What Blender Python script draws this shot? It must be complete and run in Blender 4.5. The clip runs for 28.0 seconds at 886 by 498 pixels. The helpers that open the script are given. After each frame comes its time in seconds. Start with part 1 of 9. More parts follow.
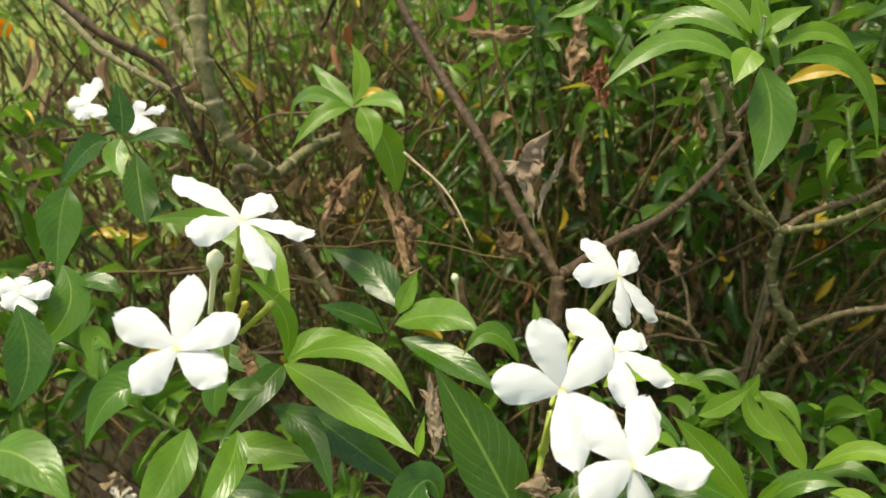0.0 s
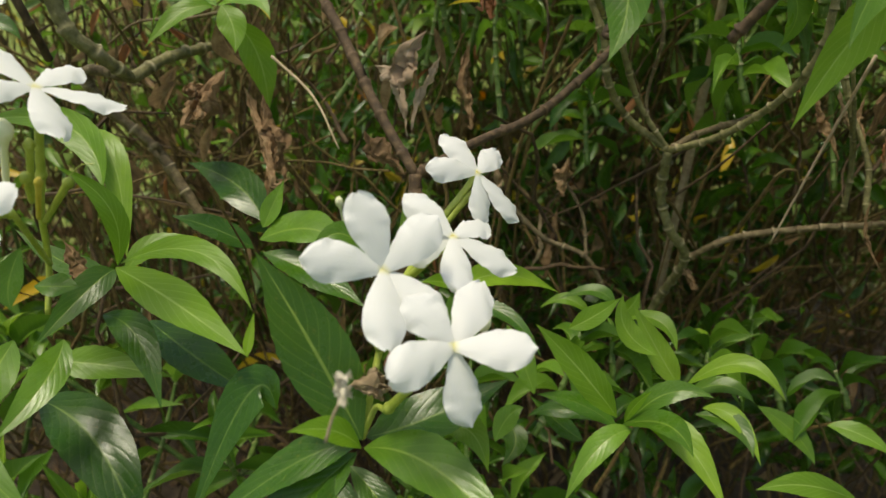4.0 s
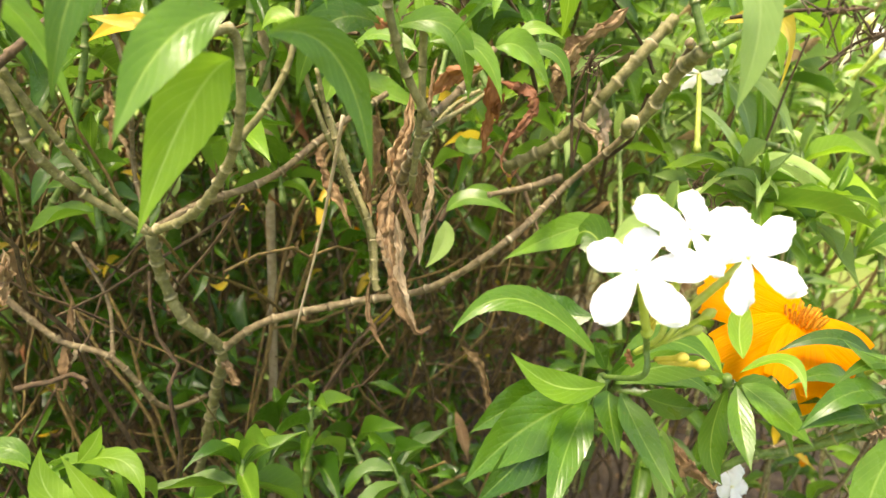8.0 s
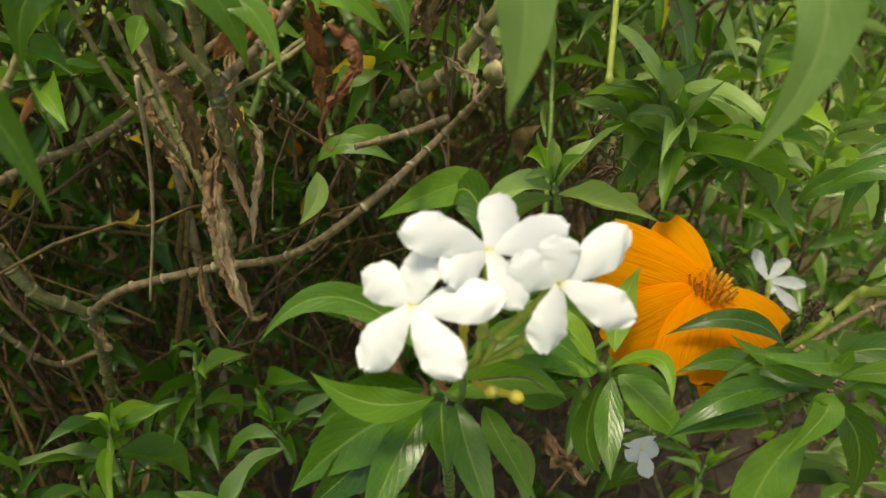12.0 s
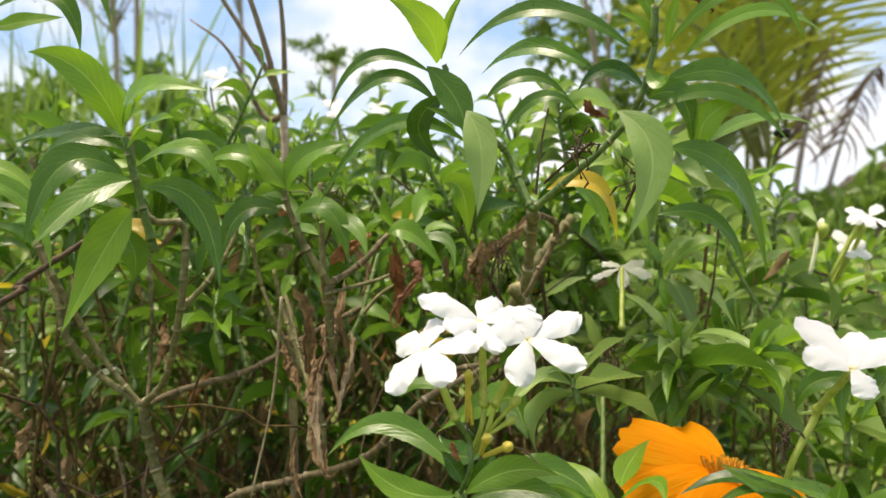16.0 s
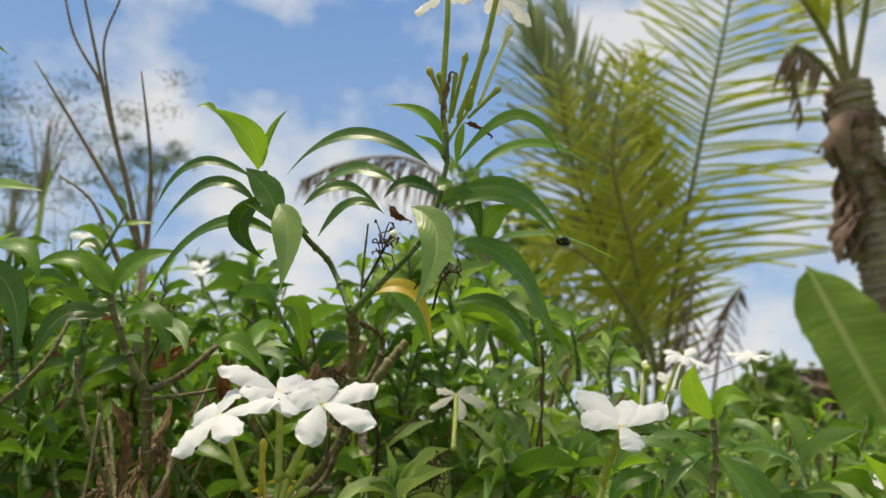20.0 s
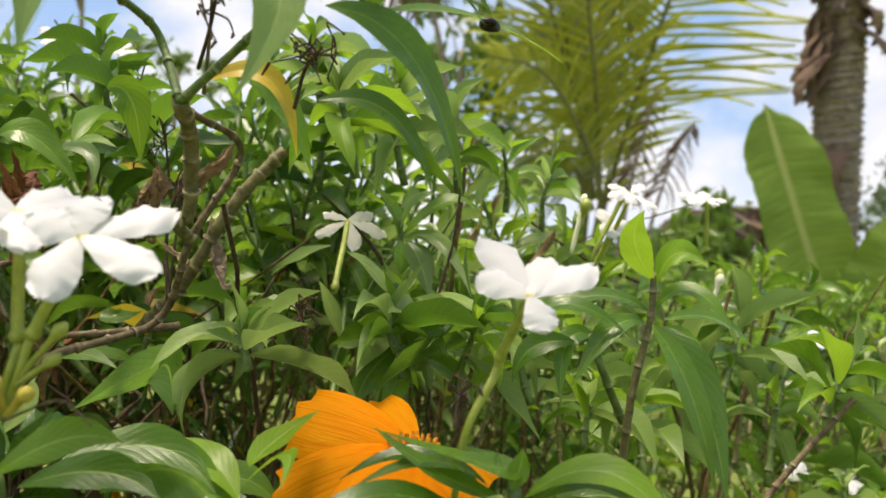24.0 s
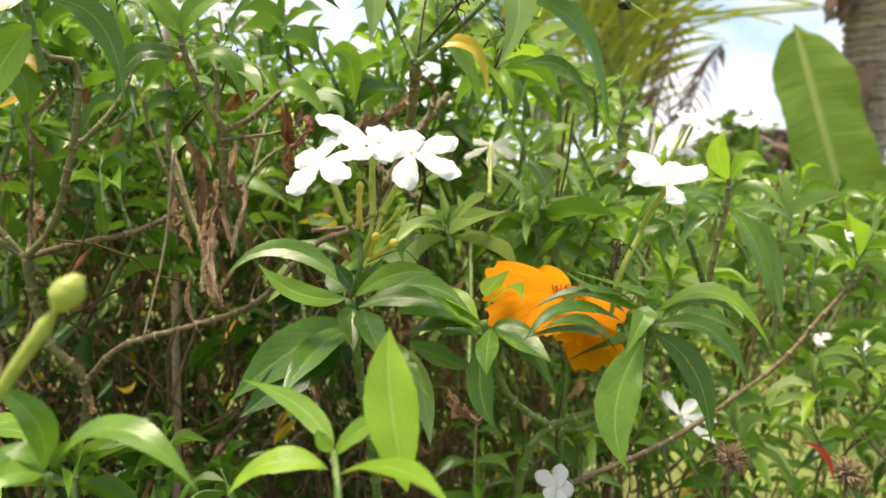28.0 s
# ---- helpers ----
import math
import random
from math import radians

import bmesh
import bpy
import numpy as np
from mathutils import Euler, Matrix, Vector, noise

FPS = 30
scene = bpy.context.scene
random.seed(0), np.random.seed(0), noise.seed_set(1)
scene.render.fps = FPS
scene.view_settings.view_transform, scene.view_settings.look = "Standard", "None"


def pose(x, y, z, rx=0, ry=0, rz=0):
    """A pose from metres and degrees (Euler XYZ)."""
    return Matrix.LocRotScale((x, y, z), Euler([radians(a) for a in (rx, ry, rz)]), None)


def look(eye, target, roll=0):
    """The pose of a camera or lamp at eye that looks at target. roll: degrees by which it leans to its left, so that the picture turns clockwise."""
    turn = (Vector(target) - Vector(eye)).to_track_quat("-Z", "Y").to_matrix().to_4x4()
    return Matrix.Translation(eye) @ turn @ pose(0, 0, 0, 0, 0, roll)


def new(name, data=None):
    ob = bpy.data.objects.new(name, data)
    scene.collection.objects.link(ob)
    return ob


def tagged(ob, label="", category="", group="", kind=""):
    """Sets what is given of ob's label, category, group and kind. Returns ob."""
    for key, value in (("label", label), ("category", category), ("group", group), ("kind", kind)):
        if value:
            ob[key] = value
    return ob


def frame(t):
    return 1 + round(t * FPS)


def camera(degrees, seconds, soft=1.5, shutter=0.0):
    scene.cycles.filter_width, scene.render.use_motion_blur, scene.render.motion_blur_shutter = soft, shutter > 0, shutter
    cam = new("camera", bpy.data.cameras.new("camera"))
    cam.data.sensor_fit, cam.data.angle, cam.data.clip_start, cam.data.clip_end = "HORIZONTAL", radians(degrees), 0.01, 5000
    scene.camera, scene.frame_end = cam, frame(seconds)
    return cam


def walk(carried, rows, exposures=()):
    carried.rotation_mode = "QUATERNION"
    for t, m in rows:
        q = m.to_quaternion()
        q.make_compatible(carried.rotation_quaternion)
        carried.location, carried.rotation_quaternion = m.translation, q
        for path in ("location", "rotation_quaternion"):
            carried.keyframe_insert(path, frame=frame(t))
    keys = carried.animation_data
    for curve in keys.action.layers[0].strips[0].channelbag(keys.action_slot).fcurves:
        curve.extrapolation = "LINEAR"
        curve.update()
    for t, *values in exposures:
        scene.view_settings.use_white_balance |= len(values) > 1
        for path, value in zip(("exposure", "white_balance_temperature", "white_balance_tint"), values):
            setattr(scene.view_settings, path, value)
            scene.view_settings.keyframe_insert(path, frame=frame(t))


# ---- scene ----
cam = camera(66.1, 28.0)
METRES, EYE, TILT, LEAN, TURN = 1.0, 0.95, -30.0, 0.0, 0.0
ROWS = [
    (0.0, 0.0, 0.0, 0.0, 0.0, 0.0, -0.0),
    (0.5, 0.0079, 0.0041, -0.0273, 0.08, -1.98, -0.32),
    (1.0, 0.0104, 0.0072, -0.0389, -0.55, -3.36, -0.84),
    (1.5, 0.0142, 0.0041, -0.0378, -1.17, -4.13, -2.06),
    (2.0, 0.0299, 0.0049, -0.039, -2.04, -3.3, -1.6),
    (2.5, 0.0325, 0.0061, -0.0349, -3.21, -2.94, -1.1),
    (4.5, 0.0536, 0.0288, -0.03, -4.18, -1.15, 0.27),
    (5.0, 0.0707, 0.0456, -0.0287, -7.01, -0.44, 1.2),
    (5.5, 0.0917, 0.0548, -0.0269, -10.81, -0.48, 2.03),
    (6.0, 0.1145, 0.0612, -0.0197, -14.43, -0.22, 3.14),
    (6.5, 0.1432, 0.061, -0.0068, -17.43, -0.09, 4.35),
    (7.0, 0.1588, 0.0604, -0.0056, -19.72, -0.35, 4.52),
    (7.5, 0.1716, 0.0585, -0.0035, -21.51, -0.85, 4.93),
    (8.0, 0.1886, 0.0564, -0.0025, -23.07, -1.2, 5.09),
    (8.5, 0.2089, 0.0584, -0.0039, -24.4, -1.89, 5.68),
    (9.0, 0.2254, 0.0565, -0.0022, -24.55, -2.44, 5.67),
    (9.5, 0.2407, 0.0536, -0.005, -24.07, -3.16, 5.95),
    (10.0, 0.2577, 0.0545, -0.0049, -24.1, -3.69, 6.55),
    (10.5, 0.2693, 0.0567, -0.0023, -21.55, -3.74, 6.54),
    (11.0, 0.2747, 0.0594, 0.0079, -21.02, -6.97, 6.51),
    (11.5, 0.2788, 0.0636, 0.0171, -20.85, -11.26, 6.6),
    (12.0, 0.2778, 0.0676, 0.0287, -19.98, -12.18, 6.44),
    (12.5, 0.2758, 0.0703, 0.0441, -18.99, -10.93, 5.97),
    (14.5, 0.2804, 0.0207, -0.0547, -14.33, 13.04, 6.33),
    (15.0, 0.281, 0.0009, -0.0806, -11.88, 17.37, 5.48),
    (15.5, 0.2812, -0.0077, -0.0854, -10.21, 22.7, 5.13),
    (16.0, 0.2831, -0.0078, -0.0986, -9.13, 27.63, 4.45),
    (16.5, 0.2712, -0.0163, -0.1094, -9.9, 33.87, 4.09),
    (17.0, 0.2699, -0.0267, -0.12, -10.93, 39.62, 4.26),
    (17.5, 0.2768, -0.0132, -0.1358, -11.97, 42.56, 5.84),
    (18.0, 0.2814, -0.0094, -0.1465, -12.81, 41.46, 6.56),
    (18.5, 0.2913, 0.0003, -0.148, -13.83, 38.07, 7.05),
    (19.0, 0.2995, -0.0041, -0.1435, -14.6, 40.19, 7.1),
    (19.5, 0.2953, -0.0073, -0.1488, -14.8, 43.88, 7.67),
    (20.0, 0.3188, -0.0021, -0.1608, -15.56, 45.39, 9.01),
    (20.5, 0.3394, 0.0091, -0.1717, -16.76, 42.35, 9.71),
    (21.0, 0.3524, 0.026, -0.1774, -17.47, 41.05, 9.51),
    (21.5, 0.3526, 0.0343, -0.1622, -18.15, 39.59, 9.25),
    (22.0, 0.3502, 0.0471, -0.1506, -18.44, 36.68, 8.86),
    (22.5, 0.3531, 0.0552, -0.1429, -18.17, 34.39, 8.68),
    (24.5, 0.3761, 0.056, -0.103, -22.7, 27.04, 7.32),
    (25.0, 0.3708, 0.067, -0.1112, -23.4, 25.82, 7.08),
    (25.5, 0.3693, 0.0617, -0.1141, -23.82, 26.46, 7.62),
    (26.0, 0.3499, 0.0363, -0.1211, -23.18, 26.24, 8.62),
    (26.5, 0.3119, 0.0214, -0.1408, -20.84, 25.54, 8.77),
    (27.0, 0.2886, -0.0103, -0.1585, -20.37, 25.05, 9.3),
    (27.5, 0.2783, -0.014, -0.1792, -20.21, 24.5, 9.0),
    (28.0, 0.2669, -0.0126, -0.165, -19.41, 23.4, 8.33),
]
# ---- world, sun, exposure ----
EXPOSURES = [(t, stops, 7500 if t < 5.6 else 8000 if t < 13 else 7500, 18 if 5.5 < t < 7.6 else 12 if 7.6 < t < 9.5 else 15 if t > 24 else 12 if 13 < t < 16.5 else 8 if 16.5 < t else 3) for t, stops in ((0.0, 0.6), (0.5, 0.25), (1.0, 0.18), (2.0, 0.15), (4.5, 0.1), (5.5, 0.1), (6.0, 1.6), (6.5, 2.0), (7.0, 2.3), (7.5, 2.0), (8.0, 1.84), (9.0, 1.25), (10.0, 0.92), (11.0, 0.55), (12.0, 0.45), (14.5, 0.8), (15.0, 0.9), (16.0, 0.82), (17.0, 0.3), (18.0, 0.26), (19.0, 0.33), (20.0, 0.24), (22.0, 0.52), (25.0, 0.64), (26.0, 0.67), (27.0, 0.87), (28.0, 1.12))]
walk(cam, [(t, pose(0, 0, EYE, TILT, LEAN, TURN) @ pose(METRES * x, METRES * y, METRES * z, 90 + pitch, roll, yaw)) for t, x, y, z, yaw, pitch, roll in ROWS], EXPOSURES)
cam.data.dof.use_dof = True
cam.data.dof.focus_distance = 0.28
cam.data.dof.aperture_fstop = 13.0

SUN_UP, SUN_ROUND = radians(77), radians(285)
world = bpy.data.worlds.new("sky")
scene.world = world
world.use_nodes = True
wn = world.node_tree.nodes
sky = wn.new("ShaderNodeTexSky")
sky.sky_type = "NISHITA"
sky.sun_disc = False
sky.sun_elevation, sky.sun_rotation = SUN_UP, SUN_ROUND
sky.dust_density = 3.0
wn["Background"].inputs["Strength"].default_value = 0.15
world.node_tree.links.new(sky.outputs[0], wn["Background"].inputs["Color"])
sun = new("sun", bpy.data.lights.new("sun", "SUN"))
sun.data.energy, sun.data.angle, sun.data.color = 2.6, radians(16), (1.0, 0.95, 0.86)
sun_way = Vector((math.sin(SUN_ROUND) * math.cos(SUN_UP), math.cos(SUN_ROUND) * math.cos(SUN_UP), math.sin(SUN_UP)))
sun.matrix_world = look(sun_way * 20, (0, 0, 0))


# ---- materials ----
class Nodes:
    """A short hand for building a node material."""

    def __init__(self, name):
        self.mat = bpy.data.materials.new(name)
        self.mat.use_nodes = True
        self.tree = self.mat.node_tree
        self.bsdf = self.tree.nodes["Principled BSDF"]
        self.out = self.tree.nodes["Material Output"]

    def add(self, kind, settings=None, **inputs):
        node = self.tree.nodes.new("ShaderNode" + kind)
        for key, value in (settings or {}).items():
            setattr(node, key, value)
        for key, value in inputs.items():
            self.put(node.inputs[int(key[1:]) if key[0] == "i" and key[1:].isdigit() else key.replace("_", " ")], value)
        return node

    def put(self, socket, value):
        if isinstance(value, bpy.types.NodeSocket):
            self.tree.links.new(value, socket)
        else:
            socket.default_value = value

    def math(self, op, a, b=0.0, c=0.0):
        return self.add("Math", {"operation": op}, i0=a, i1=b, i2=c).outputs[0]

    def mix(self, f, a, b):
        node = self.add("Mix", {"data_type": "RGBA"})
        for i, v in ((0, f), (6, a), (7, b)):
            self.put(node.inputs[i], (*v, 1) if isinstance(v, tuple) and len(v) == 3 else v)
        return node.outputs[2]

    def ramp(self, f, *stops):
        node = self.add("ValToRGB", None, Fac=f)
        el = node.color_ramp.elements
        while len(el) < len(stops):
            el.new(0.5)
        for e, (at, col) in zip(el, stops):
            e.position, e.color = at, (*col, 1)
        return node.outputs[0]

    def noise(self, scale, detail=3.0, where=None, rough=0.55):
        node = self.add("TexNoise", None, Scale=scale, Detail=detail, Roughness=rough)
        self.put(node.inputs["Vector"], where or self.add("TexCoord").outputs["Object"])
        return node.outputs[0]

    def luck(self):
        """A random number for each object and each loose piece of a mesh."""
        a = self.add("ObjectInfo").outputs["Random"]
        b = self.add("NewGeometry").outputs["Random Per Island"]
        return self.math("FRACT", self.math("ADD", a, b))

    def bump(self, height, strength, distance=0.001):
        node = self.add("Bump", None, Height=height, Strength=strength, Distance=distance)
        self.put(self.bsdf.inputs["Normal"], node.outputs[0])
        return node.outputs[0]

    def set(self, **inputs):
        for key, value in inputs.items():
            v = (*value, 1) if isinstance(value, tuple) and len(value) == 3 else value
            self.put(self.bsdf.inputs[key.replace("_", " ")], v)

    def thin(self, share, colour, normal=None):
        """Lets a share of the light pass through a thin blade."""
        veil = self.add("BsdfTranslucent")
        self.put(veil.inputs["Color"], (*colour, 1) if isinstance(colour, tuple) else colour)
        both = self.add("MixShader", None, Fac=share)
        self.tree.links.new(self.bsdf.outputs[0], both.inputs[1])
        self.tree.links.new(veil.outputs[0], both.inputs[2])
        self.tree.links.new(both.outputs[0], self.out.inputs[0])


def leaf_material(name, dark, mid, light, vein, rough=0.3, thin=0.3, blotch=0.25, blotch_colour=(0.25, 0.22, 0.03), veined=0.22, mottle=0.0):
    n = Nodes(name)
    uv = n.add("UVMap").outputs[0]
    axes = n.add("SeparateXYZ", None, Vector=uv)
    u = n.math("ABSOLUTE", n.math("SUBTRACT", axes.outputs[0], 0.5))
    luck = n.luck()
    if mottle:
        spread = n.math("MULTIPLY", n.math("SUBTRACT", n.noise(130.0, 5.0, rough=0.7), 0.32), 2.6 * mottle, 0.0)
        luck = n.math("ADD", n.math("MULTIPLY", luck, 1 - mottle), spread)
    col = n.ramp(luck, (0.0, dark), (0.45, mid), (0.85, light), (1.0, tuple(c * 1.25 for c in light)))
    patch = n.noise(90.0, 4.0)
    col = n.mix(n.math("MULTIPLY", n.ramp(patch, (0.42, (0, 0, 0)), (0.62, (1, 1, 1))), 0.35), col, dark)
    spot = n.ramp(n.noise(420.0, 2.0), (0.66, (0, 0, 0)), (0.74, (1, 1, 1)))
    col = n.mix(n.math("MULTIPLY", spot, blotch), col, blotch_colour)
    wave = n.math("SUBTRACT", n.math("MULTIPLY", n.math("ADD", axes.outputs[1], n.math("MULTIPLY", n.noise(60.0, 1.0), 0.05)), 10.0), n.math("MULTIPLY", u, 6.0))
    ribs = n.math("ABSOLUTE", n.math("SUBTRACT", n.math("FRACT", wave), 0.5))
    side = n.math("MULTIPLY", n.ramp(ribs, (0.015, (1, 1, 1)), (0.075, (0, 0, 0))), veined)
    main = n.math("MULTIPLY", n.ramp(u, (0.012, (1, 1, 1)), (0.035, (0, 0, 0))), 0.6)
    lines = n.math("MAXIMUM", side, main)
    col = n.mix(lines, col, vein)
    dust = n.ramp(n.noise(2600.0, 1.0), (0.66, (0, 0, 0)), (0.74, (1, 1, 1)))
    col = n.mix(n.math("MULTIPLY", dust, 0.28), col, tuple(0.6 * c + 0.16 for c in vein))
    relief = n.math("ADD", n.math("ADD", n.math("MULTIPLY", n.math("SMOOTH_MIN", ribs, 0.25, 0.2), 0.7), n.math("MULTIPLY", n.math("SMOOTH_MIN", u, 0.06, 0.05), 6.0)), n.math("MULTIPLY", n.noise(700.0, 2.0), 0.25))
    n.bump(relief, 0.34, 0.0008)
    n.set(Base_Color=col, Roughness=n.math("ADD", n.math("MULTIPLY", patch, 0.3), rough - 0.12), Specular_IOR_Level=0.42)
    bright = n.mix(0.55, col, tuple(min(1, c * 2.2) for c in light))
    n.thin(thin, bright)
    return n.mat


GREEN = leaf_material("green leaf", (0.038, 0.1, 0.008), (0.076, 0.178, 0.014), (0.14, 0.275, 0.026), (0.3, 0.42, 0.08), rough=0.27)
# paler greens that put sunlight and sky sheen into the leaf colour
LIGHT = leaf_material("pale or sunlit leaf", (0.11, 0.19, 0.04), (0.18, 0.29, 0.065), (0.27, 0.39, 0.105), (0.38, 0.48, 0.16), rough=0.29)
FRESH = leaf_material("young leaf", (0.1, 0.215, 0.011), (0.145, 0.285, 0.015), (0.225, 0.375, 0.026), (0.4, 0.54, 0.14), rough=0.34, thin=0.38, blotch=0.08, veined=0.3)
# deep green leaves; inner and low shoots use the same tone as shade
DEEP = leaf_material("deep green or shaded leaf", (0.018, 0.062, 0.004), (0.034, 0.102, 0.006), (0.06, 0.15, 0.009), (0.17, 0.27, 0.05), rough=0.24, thin=0.22)
YELLOW = leaf_material("yellow leaf", (0.42, 0.28, 0.02), (0.55, 0.36, 0.02), (0.6, 0.42, 0.04), (0.6, 0.46, 0.1), blotch=0.5, blotch_colour=(0.25, 0.12, 0.02))
BROWN = leaf_material("withered leaf", (0.07, 0.036, 0.014), (0.22, 0.13, 0.058), (0.44, 0.3, 0.165), (0.42, 0.3, 0.17), rough=0.8, thin=0.14, blotch=0.55, blotch_colour=(0.045, 0.024, 0.012), veined=0.25, mottle=0.7)
RUST = leaf_material("rust leaf", (0.12, 0.04, 0.014), (0.22, 0.08, 0.026), (0.33, 0.14, 0.05), (0.18, 0.07, 0.03), rough=0.65, thin=0.15)


def bark_material(name, a, b, c, rough=0.75, ring=(0.5, 0.41, 0.26), ringed=0.9):
    n = Nodes(name)
    grain = n.noise(260.0, 5.0)
    wide = n.noise(45.0, 3.0)
    fleck = n.ramp(n.noise(900.0, 2.0), (0.62, (0, 0, 0)), (0.7, (1, 1, 1)))
    col = n.ramp(grain, (0.3, a), (0.5, b), (0.72, c))
    col = n.mix(n.math("MULTIPLY", wide, 0.5), col, a)
    col = n.mix(n.math("MULTIPLY", fleck, 0.35), col, ring)
    mark = n.add("SeparateXYZ", None, Vector=n.add("UVMap").outputs[0]).outputs[0]
    col = n.mix(n.math("MULTIPLY", n.math("MAXIMUM", n.math("MULTIPLY", mark, -1.0), 0.0), ringed), col, tuple(v * 0.45 for v in a))
    col = n.mix(n.math("MULTIPLY", n.math("POWER", n.math("MAXIMUM", mark, 0.0), 1.5), ringed), col, ring)
    n.set(Base_Color=col, Roughness=rough)
    n.bump(grain, 0.7, 0.0012)
    return n.mat


TWIG = bark_material("tan bark", (0.07, 0.047, 0.02), (0.16, 0.118, 0.056), (0.3, 0.235, 0.125))
OLIVE = bark_material("olive bark", (0.09, 0.085, 0.03), (0.19, 0.17, 0.065), (0.3, 0.27, 0.12))
DARK = bark_material("dark bark", (0.03, 0.018, 0.007), (0.085, 0.05, 0.022), (0.18, 0.115, 0.055), 0.8, (0.24, 0.16, 0.09), 0.3)
BRUSH = bark_material("shaded twig bark", (0.06, 0.037, 0.01), (0.155, 0.102, 0.029), (0.29, 0.2, 0.066), 0.85, (0.3, 0.22, 0.09))
STEM = bark_material("green stem", (0.06, 0.115, 0.02), (0.11, 0.19, 0.035), (0.2, 0.28, 0.07), 0.5)
STALK = bark_material("flower stalk", (0.27, 0.34, 0.04), (0.38, 0.44, 0.075), (0.5, 0.55, 0.15), 0.42, (0.45, 0.5, 0.15))
STRAW = bark_material("straw", (0.28, 0.2, 0.12), (0.42, 0.32, 0.2), (0.55, 0.45, 0.32), 0.8)

n = Nodes("white petal")
uv = n.add("SeparateXYZ", None, Vector=n.add("UVMap").outputs[0])
streak = n.add("TexNoise", None, Scale=1.0, Detail=3.0, Vector=n.add("Mapping", None, Vector=n.add("UVMap").outputs[0], Scale=(26, 3, 1)).outputs[0]).outputs[0]
col = n.ramp(uv.outputs[1], (0.0, (0.74, 0.68, 0.2)), (0.03, (0.8, 0.78, 0.5)), (0.085, (0.86, 0.86, 0.84)), (1.0, (0.88, 0.88, 0.87)))
n.set(Base_Color=n.mix(n.math("MULTIPLY", streak, 0.12), col, (0.72, 0.74, 0.74)), Roughness=0.55)
n.bump(streak, 0.25, 0.0006)
n.thin(0.3, (0.9, 0.9, 0.86))
PETAL = n.mat

n = Nodes("orange petal")
uvm = n.add("UVMap").outputs[0]
streak = n.add("TexNoise", None, Scale=1.0, Detail=4.0, Vector=n.add("Mapping", None, Vector=uvm, Scale=(34, 2.5, 1)).outputs[0]).outputs[0]
n.set(Base_Color=n.ramp(streak, (0.3, (0.85, 0.25, 0.002)), (0.5, (0.93, 0.34, 0.004)), (0.75, (0.96, 0.43, 0.01))), Roughness=0.7, Specular_IOR_Level=0.15)
n.bump(streak, 0.6, 0.0016)
n.thin(0.5, (1.0, 0.42, 0.01))
ORANGE = n.mat


def plain_material(name, a, b, scale=200.0, rough=0.6):
    n = Nodes(name)
    f = n.noise(scale, 3.0)
    n.set(Base_Color=n.ramp(f, (0.3, a), (0.7, b)), Roughness=rough)
    n.bump(f, 0.3, 0.0005)
    return n.mat


BUD = plain_material("bud", (0.74, 0.76, 0.46), (0.86, 0.85, 0.62), 300.0, 0.5)
GOLD = plain_material("gold bud", (0.5, 0.4, 0.04), (0.62, 0.52, 0.1), 300.0, 0.5)
POLLEN = plain_material("pollen", (0.5, 0.18, 0.008), (0.78, 0.42, 0.03), 900.0, 0.8)
SEED = plain_material("seed head", (0.12, 0.08, 0.04), (0.3, 0.22, 0.12), 500.0, 0.9)
BLACK = plain_material("black shell", (0.01, 0.008, 0.008), (0.03, 0.022, 0.02), 600.0, 0.4)
WEB = leaf_material("cobwebbed leaf", (0.24, 0.165, 0.105), (0.34, 0.25, 0.17), (0.45, 0.35, 0.25), (0.4, 0.33, 0.27), rough=0.9, thin=0.2, blotch=0.3, blotch_colour=(0.15, 0.09, 0.06))

n = Nodes("garden ground")
far = n.noise(0.6, 4.0)
near = n.noise(40.0, 5.0)
away = n.add("VectorMath", {"operation": "DISTANCE"}, i0=n.add("TexCoord").outputs["Object"], i1=(0.4, 0.4, 0.0)).outputs["Value"]
lawn = n.ramp(n.math("DIVIDE", away, 3.0), (0.35, (0, 0, 0)), (0.6, (1, 1, 1)))
soil = n.ramp(near, (0.3, (0.03, 0.02, 0.012)), (0.7, (0.085, 0.06, 0.035)))
col = n.mix(lawn, soil, n.ramp(far, (0.35, (0.11, 0.16, 0.025)), (0.6, (0.2, 0.24, 0.045))))
n.set(Base_Color=col, Roughness=0.95)
n.bump(near, 0.8, 0.02)
GROUND = n.mat

n = Nodes("sky backdrop")
place = n.add("TexCoord").outputs["Object"]
flat = n.add("Mapping", None, Vector=place, Scale=(0.011, 0.011, 0.016)).outputs[0]
puff = n.add("TexNoise", None, Scale=1.0, Detail=6.0, Roughness=0.52, Vector=flat).outputs[0]
high = n.add("SeparateXYZ", None, Vector=place).outputs[2]
blue = n.ramp(n.math("DIVIDE", high, 260.0), (0.0, (0.62, 0.74, 0.9)), (0.35, (0.3, 0.48, 0.8)), (1.0, (0.14, 0.3, 0.66)))
cloud = n.ramp(puff, (0.42, (0, 0, 0)), (0.6, (1, 1, 1)))
glow = n.add("Emission", None, Color=n.mix(n.math("MULTIPLY", cloud, 0.85), blue, (0.74, 0.78, 0.85)), Strength=0.88)
n.tree.links.new(glow.outputs[0], n.out.inputs[0])
SKY = n.mat


